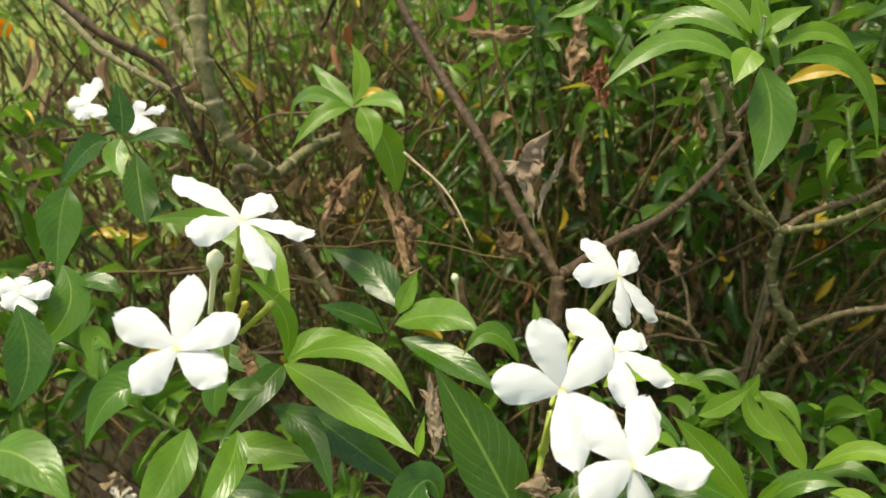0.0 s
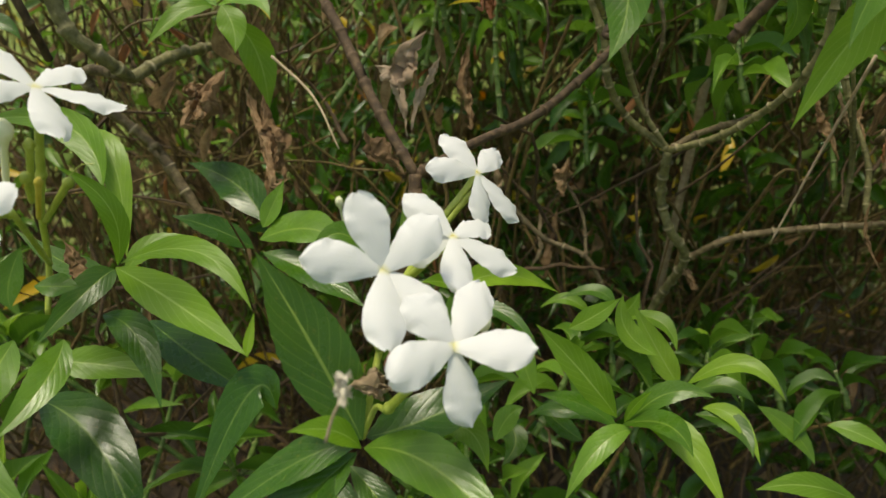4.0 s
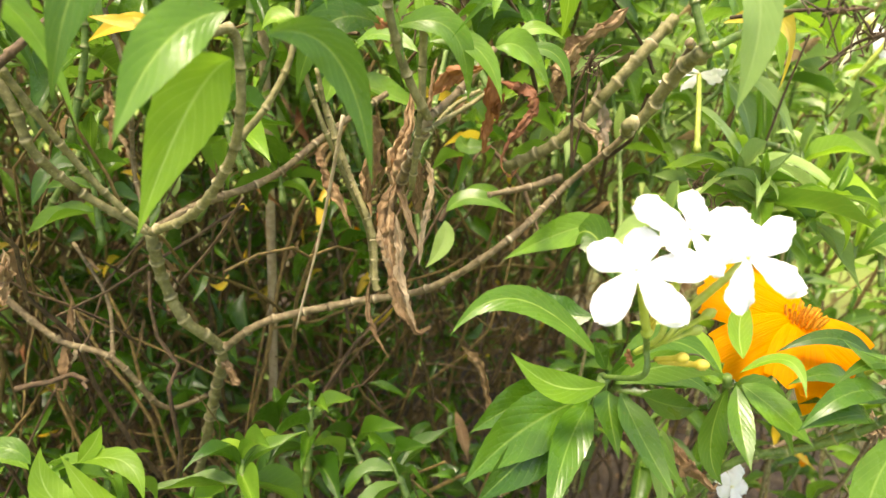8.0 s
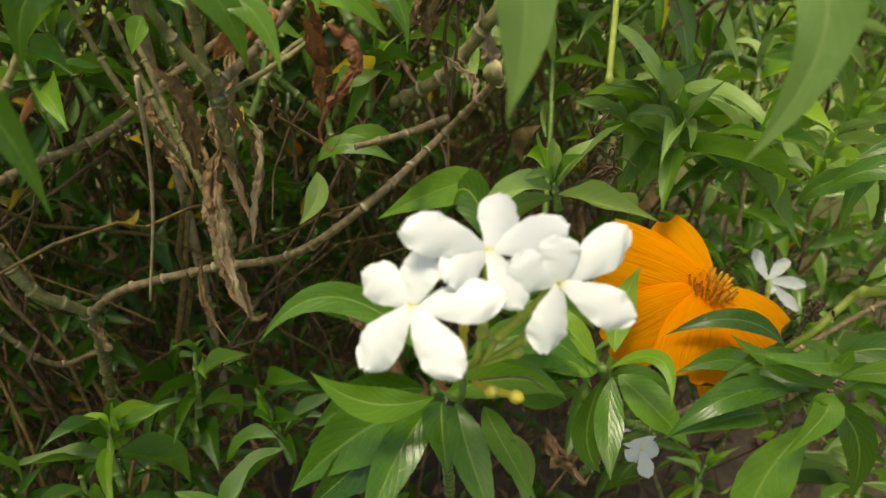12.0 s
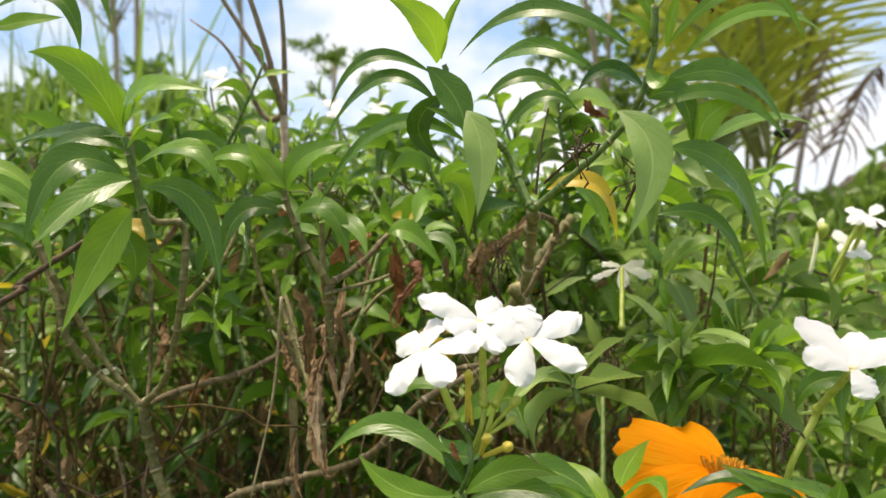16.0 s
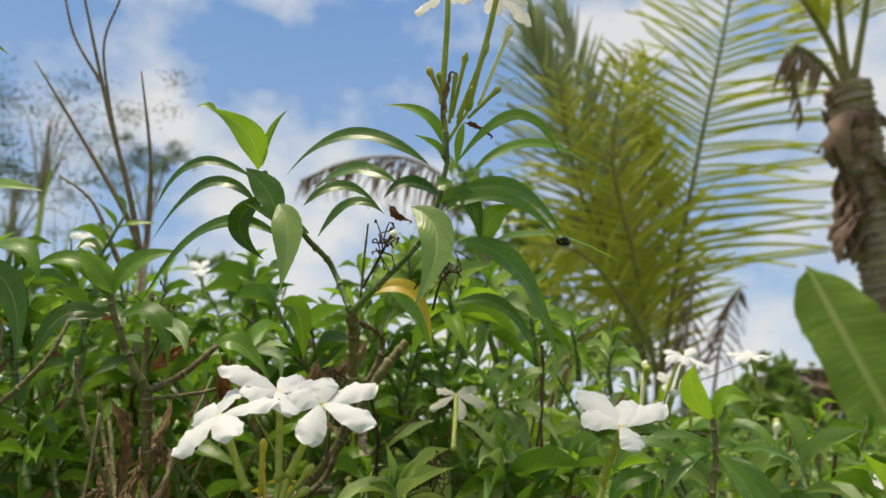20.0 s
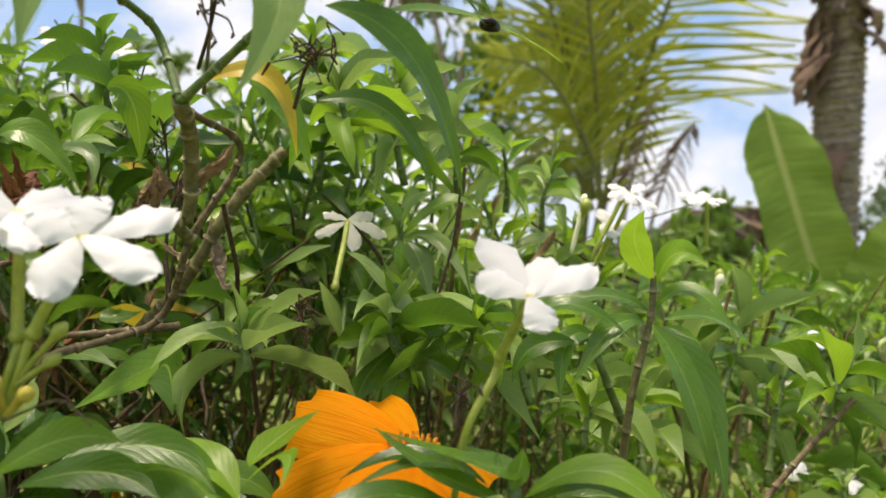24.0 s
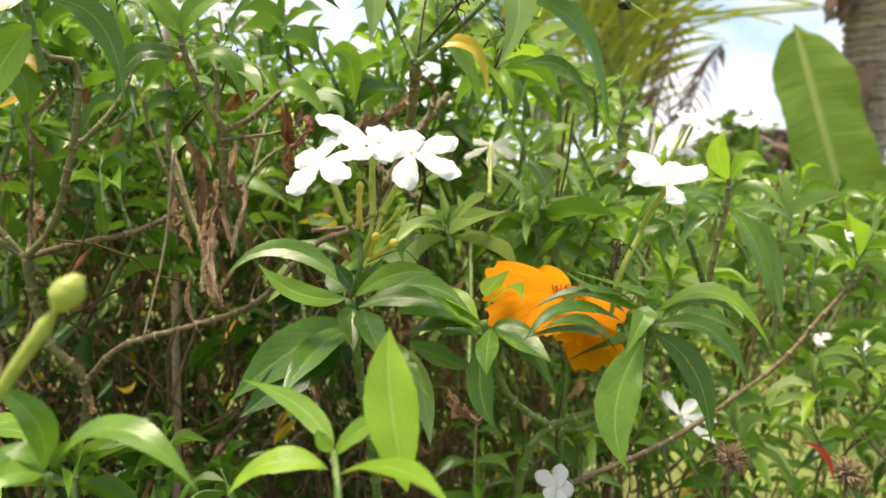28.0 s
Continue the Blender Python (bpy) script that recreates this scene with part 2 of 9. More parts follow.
# ---- meshes ----
def mesh_of(name, verts, faces, uvs=None, material=None, smooth=True):
    me = bpy.data.meshes.new(name)
    me.from_pydata([tuple(v) for v in verts], [], faces)
    if uvs is not None:
        layer = me.uv_layers.new(name="UVMap")
        loops = np.empty(len(me.loops), dtype=np.int32)
        me.loops.foreach_get("vertex_index", loops)
        layer.data.foreach_set("uv", np.asarray(uvs, dtype=np.float32)[loops].ravel())
    if material:
        me.materials.append(material)
    if smooth:
        me.polygons.foreach_set("use_smooth", np.ones(len(me.polygons), dtype=bool))
    me.update()
    return me


PLACED = {}


def part(name, me, parent=None, label="", m=None):
    """Links a mesh as one part under a thing or a part, at the pose m in the world."""
    ob = new(name, me)
    m = m or Matrix()
    if parent is not None:
        ob.parent = parent
        ob.matrix_parent_inverse = PLACED[parent.name].inverted()
    ob.matrix_basis = m
    PLACED[ob.name] = m
    if label:
        tagged(ob, label)
    return ob


def thing(name, at, label, category, group="", kind=""):
    ob = new(name)
    ob.empty_display_size = 0.02
    ob.matrix_basis = Matrix.Translation(at)
    PLACED[ob.name] = ob.matrix_basis.copy()
    return tagged(ob, label, category, group, kind)


def unit(v):
    v = np.asarray(v, float)
    return v / (np.linalg.norm(v) + 1e-12)


def catmull(points, steps):
    p = np.asarray(points, float)
    if len(p) == 2:
        return np.linspace(p[0], p[1], steps + 1)
    ext = np.vstack([2 * p[0] - p[1], p, 2 * p[-1] - p[-2]])
    out = []
    for i in range(len(p) - 1):
        a, b, c, d = ext[i:i + 4]
        for s in np.linspace(0, 1, steps, endpoint=False):
            out.append(0.5 * (2 * b + (c - a) * s + (2 * a - 5 * b + 4 * c - d) * s ** 2 + (3 * b - a - 3 * c + d) * s ** 3))
    return np.array(out + [p[-1]])


def tube(points, r0, r1, sides=6, steps=6, knots=0.0, bend=0.0, rng=None):
    """Verts and faces of a tapering round stem; knots: the distance between its ringed nodes."""
    line = catmull(points, steps)
    if bend and rng is not None:
        line[1:-1] += rng.normal(0, bend, line[1:-1].shape)
    seg = np.linalg.norm(np.diff(line, axis=0), axis=1)
    along = np.r_[0, np.cumsum(seg)]
    if knots:
        marks = np.arange(knots * 0.5, along[-1], knots)
        marks = marks + knots * 0.3 * np.sin(7.0 * np.arange(len(marks)) + 40 * r0 / knots)
        rings = np.array([-0.95, -0.4, -0.08, 0.3, 0.9])
        extra = np.sort(np.r_[along, (marks[:, None] + r0 * rings[None, :]).ravel()])
        extra = extra[(extra >= 0) & (extra <= along[-1])]
        line = np.stack([np.interp(extra, along, line[:, i]) for i in range(3)], 1)
        along = extra
    total = along[-1] + 1e-9
    rad = r0 + (r1 - r0) * along / total
    ring_mark = np.zeros_like(rad)
    if knots and len(marks):
        gap = along[:, None] - marks[None, :]
        which = np.argmin(np.abs(gap), axis=1)
        off = gap[np.arange(len(along)), which] / r0
        rad = rad * np.interp(off, [-1.5, -0.95, -0.4, -0.08, 0.3, 0.9, 1.6], [0.97, 1.0, 0.98, 1.2, 1.12, 1.02, 0.97])
        ring_mark = np.interp(off, [-0.96, -0.4, -0.08, 0.3, 0.91], [0.0, -0.8, 1.0, 0.5, 0.0])
    tang = np.gradient(line, axis=0)
    tang /= np.linalg.norm(tang, axis=1)[:, None] + 1e-12
    ref = np.array([0.31, 0.83, 0.46])
    side = np.cross(tang, ref)
    side /= np.linalg.norm(side, axis=1)[:, None] + 1e-12
    other = np.cross(tang, side)
    ang = np.linspace(0, 2 * math.pi, sides, endpoint=False)
    ring = side[:, None, :] * np.cos(ang)[None, :, None] + other[:, None, :] * np.sin(ang)[None, :, None]
    wide = np.repeat(rad[:, None], sides, 1)
    mark = np.repeat(ring_mark[:, None], sides, 1)
    if knots and len(marks):
        # a leaf scar stands out on one side and fades round the stem
        mark = mark * np.clip(0.5 + 0.6 * np.cos(ang[None, :] - 2.3 * which[:, None]) + 0.3 * np.cos(2 * ang[None, :] + which[:, None]), 0.15, 1)
        wide = wide * (1 + 0.2 * np.maximum(mark, 0))
    verts = (line[:, None, :] + ring * wide[:, :, None]).reshape(-1, 3)
    k = len(line)
    faces = [(i * sides + j, i * sides + (j + 1) % sides, (i + 1) * sides + (j + 1) % sides, (i + 1) * sides + j) for i in range(k - 1) for j in range(sides)]
    faces += [tuple(range(sides))[::-1], tuple(range((k - 1) * sides, k * sides))]
    return verts, faces, np.stack([mark.ravel(), np.tile(ang / 6.3, k)], 1)


def blade_grid(nv, nu):
    v = np.linspace(0, 1, nv + 1)
    u = np.linspace(-1, 1, nu + 1)
    faces = [(i * (nu + 1) + j, i * (nu + 1) + j + 1, (i + 1) * (nu + 1) + j + 1, (i + 1) * (nu + 1) + j) for i in range(nv) for j in range(nu)]
    uvs = np.array([((b + 1) / 2, a) for a in v for b in u])
    return v, u, faces, uvs


def leaf_width(v):
    """Half width of a lance-shaped leaf along its length, 1 at its widest."""
    w = np.power(np.clip(v, 0, 1), 1.0) * np.power(np.clip(1 - v, 0, 1), 1.15) * (1 - 0.42 * np.power(np.clip(v, 0, 1), 3.0))
    return 0.93 * w / 0.2155 + 0.03 * (1 - v)


def leaf_unit(nv, nu, droop, fold, twist, wave, seed):
    """A leaf 1 long along +y, its upper face up +z, half width 1 (scaled later in x)."""
    rng = np.random.default_rng(seed)
    v, u, faces, uvs = blade_grid(nv, nu)
    ang = droop * v * 1.6
    step = 1 / nv
    y = np.r_[0, np.cumsum(np.cos(ang[:-1] + droop * 0.2) * step)]
    z = np.r_[0, np.cumsum(-np.sin(ang[:-1] - droop * 0.25) * step)]
    w = leaf_width(v)
    phase = rng.uniform(0, 6)
    verts = []
    for i, t in enumerate(v):
        for b in u:
            x = b * w[i]
            lift = fold * abs(b) * w[i] * 0.12 + wave * abs(b) * w[i] * math.sin(9 * t + phase + b) * 0.03
            verts.append((x, y[i], z[i] + lift + twist * x * t * 0.1))
    return np.array(verts), faces, uvs


class Batch:
    """Gathers many blades or stems into one mesh."""

    def __init__(self):
        self.v, self.f, self.uv, self.count = [], [], [], 0

    def add(self, verts, faces, uvs=None):
        self.v.append(np.asarray(verts))
        self.f.append(np.array([q if len(q) == 4 else (*q, q[-1]) for q in faces if len(q) in (3, 4)]) + self.count)
        self.uv.append(np.zeros((len(verts), 2)) if uvs is None else uvs)
        self.count += len(verts)

    def mesh(self, name, material):
        v, f = np.vstack(self.v).astype(np.float32), np.vstack(self.f).astype(np.int32)
        me = bpy.data.meshes.new(name)
        me.vertices.add(len(v))
        me.vertices.foreach_set("co", v.ravel())
        me.loops.add(f.size)
        me.loops.foreach_set("vertex_index", f.ravel())
        me.polygons.add(len(f))
        me.polygons.foreach_set("loop_start", np.arange(0, f.size, 4, dtype=np.int32))
        me.polygons.foreach_set("use_smooth", np.ones(len(f), dtype=bool))
        layer = me.uv_layers.new(name="UVMap")
        layer.data.foreach_set("uv", np.vstack(self.uv).astype(np.float32)[f.ravel()].ravel())
        me.materials.append(material)
        me.update(calc_edges=True)
        me.validate()
        return me


# ---- the hedge's shrubs ----
ground_rings = [0.0, 0.6, 1.2, 2.5, 5, 10, 25, 60, 150, 420]
gv, gf = [(0.4, 0.4, 0.0)], []
for i, r in enumerate(ground_rings[1:]):
    for j in range(32):
        a = 2 * math.pi * j / 32
        x, y = 0.4 + r * math.cos(a), 0.4 + r * math.sin(a)
        gv.append((x, y, 0.05 * noise.noise((x * 0.7, y * 0.7, 0)) if 0.5 < r < 30 else 0.0))
        k = 1 + i * 32
        gf.append((0, k + j, k + (j + 1) % 32) if i == 0 else (k - 32 + j, k + j, k + (j + 1) % 32, k - 32 + (j + 1) % 32))
tagged(new("ground", mesh_of("ground", gv, gf, None, GROUND)), "earthy garden ground with short yellow-green grass", "ground", "", "structure")

SHRUB_X = [-0.55, -0.3, -0.08, 0.12, 0.3, 0.46, 0.64, 0.86, 1.12, 1.42, 1.75]
SHRUB_LABEL = {-0.08: "crape jasmine shrub with open white flowers and club-shaped buds", 0.12: "crape jasmine shrub with dark forked boughs and white flowers", 0.3: "crape jasmine shrub with bare ringed boughs and withered leaves", 0.46: "tall crape jasmine shrub with a bunch of white flowers", 0.64: "leafy crape jasmine shrub beside an orange cosmos flower"}
SHRUBS = [thing("jasmine_shrub", (x, 0.42 + 0.05 * math.sin(3 * x), 0.0), SHRUB_LABEL.get(x, "dense green crape jasmine shrub of the hedge"), "shrub", "hedge of jasmine shrubs") for x in SHRUB_X]
LEAF_COUNT = {}
BULK = {}


def shrub_at(x):
    return min(range(len(SHRUB_X)), key=lambda i: abs(SHRUB_X[i] - x))


def bulk(x, what):
    return BULK.setdefault((shrub_at(x), what), Batch())


LOOKS = {"green": GREEN, "pale": LIGHT, "fresh": FRESH, "deep": DEEP, "yellow": YELLOW, "brown": BROWN, "rust": RUST, "web": WEB}
COARSE = [leaf_unit(6, 2, d, f, t, 1.0, s) for s, (d, f, t) in enumerate([(0.15, 1, 0), (0.4, 1.2, 2), (0.65, 1, -2), (0.95, 1.3, 1), (0.3, 0.6, -1)])]
FINE = {}


def fine_leaf(look, k):
    if (look, k) not in FINE:
        d, f, t = [(0.12, 1.0, 0), (0.35, 1.2, 1.5), (0.6, 1.1, -1.5), (0.9, 1.4, 1), (0.5, 1.8, -2), (0.75, 0.8, 2)][k]
        FINE[look, k] = mesh_of("leaf", *leaf_unit(10, 4, d, f, t, 1.6, 50 + k), LOOKS[look])
    return FINE[look, k]


def blade_pose(at, way, up, length, width):
    y = unit(way)
    x = unit(np.cross(y, up))
    z = np.cross(x, y)
    m = np.eye(4)
    m[:3, 0], m[:3, 1], m[:3, 2], m[:3, 3] = x * width * 0.5, y * length, z * length, at
    return m


def put_leaf(at, way, up, length, width, look, rng, near):
    """One leaf of a shoot: an object of its own near the path, else in the shrub's joined foliage."""
    m = blade_pose(at, way, up, length, width)
    s = shrub_at(at[0])
    if near and LEAF_COUNT.get(s, 0) < 215:
        LEAF_COUNT[s] = LEAF_COUNT.get(s, 0) + 1
        part("leaf", fine_leaf(look, int(rng.integers(6))), SHRUBS[s], "", Matrix(m.tolist()))
    else:
        v, f, uv = COARSE[int(rng.integers(5))]
        bulk(at[0], look).add(v @ m[:3, :3].T + m[:3, 3], f, uv)


def shoot(base, tip, pairs=5, length=0.06, rng=None, near=False, look="green", thick=0.0022, bare=0.35, stalk="STEM"):
    """A leafy shoot: a stem from base to tip with crossed pairs of arching leaves, the top ones young and upright."""
    base, tip = np.asarray(base, float), np.asarray(tip, float)
    mid = (base + tip) / 2 + rng.normal(0, 0.06, 3) * np.linalg.norm(tip - base)
    line = catmull([base, mid, tip], 5)
    v, f, uv = tube([base, mid, tip], thick, thick * 0.55, 6, 5, 0.012 if near else 0.0)
    s = shrub_at(tip[0])
    if near:
        part("branch", mesh_of("branch", v, f, uv, {"STEM": STEM, "OLIVE": OLIVE, "TWIG": TWIG}[stalk]), SHRUBS[s])
    else:
        bulk(tip[0], stalk).add(v, f, uv)
    axis = unit(tip - mid)
    a0 = rng.uniform(0, 6.28)
    for i in range(pairs):
        s_ = bare + (1 - bare) * (i + 0.6) / pairs if pairs > 1 else 0.9
        k = min(int(s_ * (len(line) - 1)), len(line) - 2)
        at = line[k] + (line[k + 1] - line[k]) * (s_ * (len(line) - 1) - k)
        late = i / max(pairs - 1, 1)
        for side in (0, math.pi):
            if rng.random() < 0.07:
                continue
            a = a0 + i * math.pi / 2 + side + rng.normal(0, 0.3)
            flat = unit(np.cross(axis, [math.sin(a), math.cos(a), 0.2]))
            rise = -0.15 + 1.15 * late ** 1.6 + rng.normal(0, 0.22)
            way = flat * math.cos(rise) + axis * math.sin(rise)
            size = length * (1.0 - 0.5 * late ** 3) * rng.uniform(0.75, 1.15)
            kind = look
            # the light look brightens sunlit shoots by colour, with paler and younger leaves
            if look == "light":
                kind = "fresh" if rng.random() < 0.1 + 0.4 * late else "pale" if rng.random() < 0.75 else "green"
            if look == "green":
                r = rng.random()
                kind = "fresh" if late > 0.85 and r < 0.7 else "yellow" if late < 0.3 and r < 0.022 else "deep" if r < 0.3 - 0.2 * late else "green"
            put_leaf(at, way, axis + 0.4 * np.array([0, -0.3, 1.0]) + rng.normal(0, 0.15, 3), size, size * rng.uniform(0.165, 0.235), kind, rng, near)


def hero_leaf(b, m, t, width, n, look="green", fold=1.0):
    """A leaf whose midrib runs from b over m to t, its upper face towards n."""
    b, m, t, n = (np.asarray(q, float) for q in (b, m, t, n))
    c = 2 * m - 0.5 * (b + t)
    v, u, faces, uvs = blade_grid(22, 6)
    w = leaf_width(v) * width * 0.5
    rng = np.random.default_rng(int(abs(b[0] * 7919 + t[2] * 104729 + t[0] * 31) * 1000) % 100000)
    phase = rng.uniform(0, 6)
    verts = []
    for i, s in enumerate(v):
        p = (1 - s) ** 2 * b + 2 * s * (1 - s) * c + s * s * t
        tang = unit(2 * (1 - s) * (c - b) + 2 * s * (t - c))
        side = unit(np.cross(tang, n))
        up = np.cross(side, tang)
        for q in u:
            lift = fold * abs(q) * w[i] * 0.22 + w[i] * 0.10 * abs(q) * math.sin(11 * s + phase + 2 * q)
            rag = 1 + 0.022 * math.sin(61 * s + phase + 3 * q) * (abs(q) > 0.9)
            verts.append(p + side * q * w[i] * rag + up * lift - b)
    s = shrub_at(b[0])
    return part("withered_leaf" if look in ("brown", "rust", "web") else "leaf", mesh_of("leaf", verts, faces, uvs, LOOKS[look]), SHRUBS[s], "", Matrix.Translation(b))


def curled_leaf(points, width, n, look="brown", seed=0, pleats=5.5):
    """A withered leaf along a bent midrib, pleated lengthwise, shrunken and crumpled."""
    rng = np.random.default_rng(seed)
    line = catmull(points, 14)
    b = line[0].copy()
    n = unit(n)
    k, cols = len(line), 17
    along = np.r_[0, np.cumsum(np.linalg.norm(np.diff(line, axis=0), axis=1))]
    along /= along[-1]
    tang = np.gradient(line, axis=0)
    ph = rng.uniform(0, 6, 6)
    shift = rng.uniform(0, 50, 3)
    lump = 2.1 / max(width, 0.004)
    _, u, faces, uvs = blade_grid(k - 1, cols - 1)
    verts = []
    for i in range(k):
        s = along[i]
        t = unit(tang[i])
        turn = 0.7 * math.sin(2.3 * s + ph[4]) + 1.0 * s * math.sin(ph[5])
        flat = unit(np.cross(t, n))
        side = flat * math.cos(turn) + n * math.sin(turn)
        up = np.cross(side, t)
        shape = max(float(leaf_width(np.array([s]))[0]), 0.0) ** 0.8
        w = width * 0.5 * (0.06 + shape * (0.8 + 0.22 * math.sin(7 * s + ph[0]) + 0.14 * math.sin(17 * s + ph[1]))) * min(1.0, 6 * s + 0.2)
        for q in u:
            fold = math.sin(q * pleats + 1.5 * math.sin(3.1 * s + ph[2]) + ph[3]) * 0.5 + 0.2 * math.sin(q * pleats * 2.3 + 9 * s)
            p = line[i] + side * (q * w * 0.78) + up * (fold * w * (0.5 + 0.25 * math.sin(5 * s + ph[1])) - 0.5 * w * q * q)
            crease = np.array(noise.noise_vector(Vector(((p * lump) + shift).tolist())))
            fine = np.array(noise.noise_vector(Vector(((p * lump * 3.1) + shift).tolist())))
            torn = 1 - 0.3 * max(0.0, abs(q) - 0.7) * (1 + math.sin(47 * s + 5 * q + ph[0]))
            verts.append(line[i] + (p - line[i]) * torn + (crease * 0.42 + fine * 0.3) * w - b)
    return part("withered_leaf", mesh_of("withered_leaf", verts, faces, uvs, LOOKS[look]), SHRUBS[shrub_at(b[0])], "dry curled withered leaf", Matrix.Translation(b))


def dead_leaf(b, t, width, n, look="brown", seed=0):
    """A withered leaf that hangs from b to t, a little bowed, with a hooked tip."""
    rng = np.random.default_rng(seed)
    b, t = np.asarray(b, float), np.asarray(t, float)
    n = unit(n)
    d = t - b
    across = unit(np.cross(d, n)) * np.linalg.norm(d)
    bow, hook = rng.uniform(-0.12, 0.12), rng.uniform(0.06, 0.16) * rng.choice((-1, 1))
    return curled_leaf([b, b + d * 0.38 + across * bow, b + d * 0.75 + across * bow * 0.4, t, t - d * 0.04 + across * hook], width * 1.15, n, look, seed)


def dried_flower(c, foot, r, seed):
    """A withered pale flower, its petals shrunk to curled shreds, on a thin stalk."""
    rng = np.random.default_rng(seed)
    c = np.asarray(c, float)
    for k in range(7):
        d = unit(rng.normal(0, 1, 3)) * r
        curled_leaf([c, c + d * 0.5 + rng.normal(0, 0.15 * r, 3), c + d, c + d * 0.8 + rng.normal(0, 0.35 * r, 3)], r * 0.7, rng.normal(0, 1, 3), "shred", seed + k, 4.0)
    v, f, uv = tube([np.asarray(foot, float), c * 0.5 + np.asarray(foot) * 0.5 + rng.normal(0, 0.1 * r, 3), c], r * 0.09, r * 0.07, 6, 4)
    return part("dried_stalk", mesh_of("dried_stalk", v, f, uv, STRAW), SHRUBS[shrub_at(c[0])], "thin dry flower stalk")


def branch(points, r0, r1, bark="TWIG", knots=0.011, label=""):
    p = np.asarray(points, float)
    r0, r1 = r0 * 0.8, r1 * 0.8
    v, f, uv = tube(p - p[0], r0, r1, 9, 8, knots, 0.0)
    rng = np.random.default_rng(int(abs(p[0, 0] + p[-1, 2]) * 10000) % 99991)
    v = v + rng.normal(0, r1 * 0.05, v.shape)
    what = {"STEM": STEM, "OLIVE": OLIVE, "TWIG": TWIG, "DARK": DARK, "STRAW": STRAW, "STALK": STALK, "BROWN": TWIG}[bark]
    s = shrub_at(p[0, 0])
    return part("branch", mesh_of("branch", v, f, uv, what), SHRUBS[s], label, Matrix.Translation(p[0]))


def flower(c, foot, tips, width=0.0105, cup=0.12):
    """A white pinwheel flower: a slender tube from foot to the throat c, and five petals to their tips."""
    c, foot = np.asarray(c, float), np.asarray(foot, float)
    tips = [np.asarray(t, float) for t in tips]
    way = unit(c - foot)
    away = [unit(t - c) for t in tips]
    n = sum(np.cross(away[i], away[(i + 1) % 5]) for i in range(5))
    n = unit(n) if n @ way > 0 else -unit(n)
    s = shrub_at(c[0])
    size = np.linalg.norm(c - foot)
    v, f, _ = tube([foot - c, (foot - c) * 0.9, (foot - c) * 0.7, (foot - c) * 0.3 + np.array([0.0004, 0, 0]), -n * 0.0008], 0.0015, 0.0013, 10, 5)
    swell = np.clip(1 - np.abs(np.linspace(0, 1, len(v) // 10) - 0.13) / 0.13, 0, 1)
    axis = v.reshape(-1, 10, 3).mean(1, keepdims=True)
    v = (axis + (v.reshape(-1, 10, 3) - axis) * (1 + 0.45 * swell[:, None, None])).reshape(-1, 3)
    body = part("flower", mesh_of("flower", v, f, None, STALK), SHRUBS[s], "white five-petalled pinwheel flower on a slender tube", Matrix.Translation(c))
    ev, ef, _ = tube([-n * 0.0006, n * 0.0004], 0.0011, 0.0007, 8, 2)
    part("throat", mesh_of("throat", ev, ef, None, GOLD), body, "yellow throat", Matrix.Translation(c))
    v, u, faces, uvs = blade_grid(20, 10)
    for k, t in enumerate(tips):
        rng = np.random.default_rng(int(abs(t[0] * 91 + t[1] * 57 + t[2] * 13) * 10000) % 99991)
        axis = t - c
        length = np.linalg.norm(axis)
        y = axis / length
        x = unit(np.cross(y, n))
        z = np.cross(x, y)
        ph = rng.uniform(0, 6)
        verts = []
        for s_ in v:
            half = width * 0.455 * (0.2 + 0.86 * math.sin(min(1.0, s_ * 1.02) ** 1.15 * math.pi * 0.74))
            half *= math.sqrt(max(0.0, 1 - max(0.0, (s_ - 0.55) / 0.455) ** 2.7))
            lean = 0.10 * length * math.sin(s_ * 2.6)
            for q in u:
                frill = (0.0009 * math.sin(15 * s_ + ph + 4 * q) + 0.0005 * math.sin(37 * s_ + 2 * ph + 3 * q)) * s_ * abs(q) ** 1.5
                up = cup * length * math.sin(math.pi * s_ * 0.9) * 0.6 + 0.12 * half * q - 0.3 * half * q * q * (0.4 + s_) + frill - 0.05 * length * max(0, s_ - 0.75) + 0.0006 * (k % 2)
                edge = 1.03 - (0.014 * (1 + math.sin(3 * q + ph)) + 0.006 * math.sin(13 * q + 3 * ph)) * max(0.0, (s_ - 0.5) * 2) ** 2
                half_q = half * (1 + 0.018 * math.sin(33 * s_ + 2 * ph) * abs(q) ** 3)
                verts.append(y * (s_ * length * edge) + x * (q * half_q + lean * 0.35) + z * up)
        part("petal", mesh_of("petal", verts, faces, uvs, PETAL), body, "", Matrix.Translation(c))
    return body


def pinwheel(c, foot, n, r, spin, width):
    """A white flower whose five petals spread evenly about the axis n."""
    n = unit(n)
    x = unit(np.cross(n, (0.2, 1.0, 0.1)))
    y = np.cross(n, x)
    tips = [np.asarray(c) + r * (x * math.cos(spin + 1.2566 * k) + y * math.sin(spin + 1.2566 * k) - n * 0.12 * ((k * 2) % 3)) for k in range(5)]
    return flower(c, foot, tips, width, 0.16)


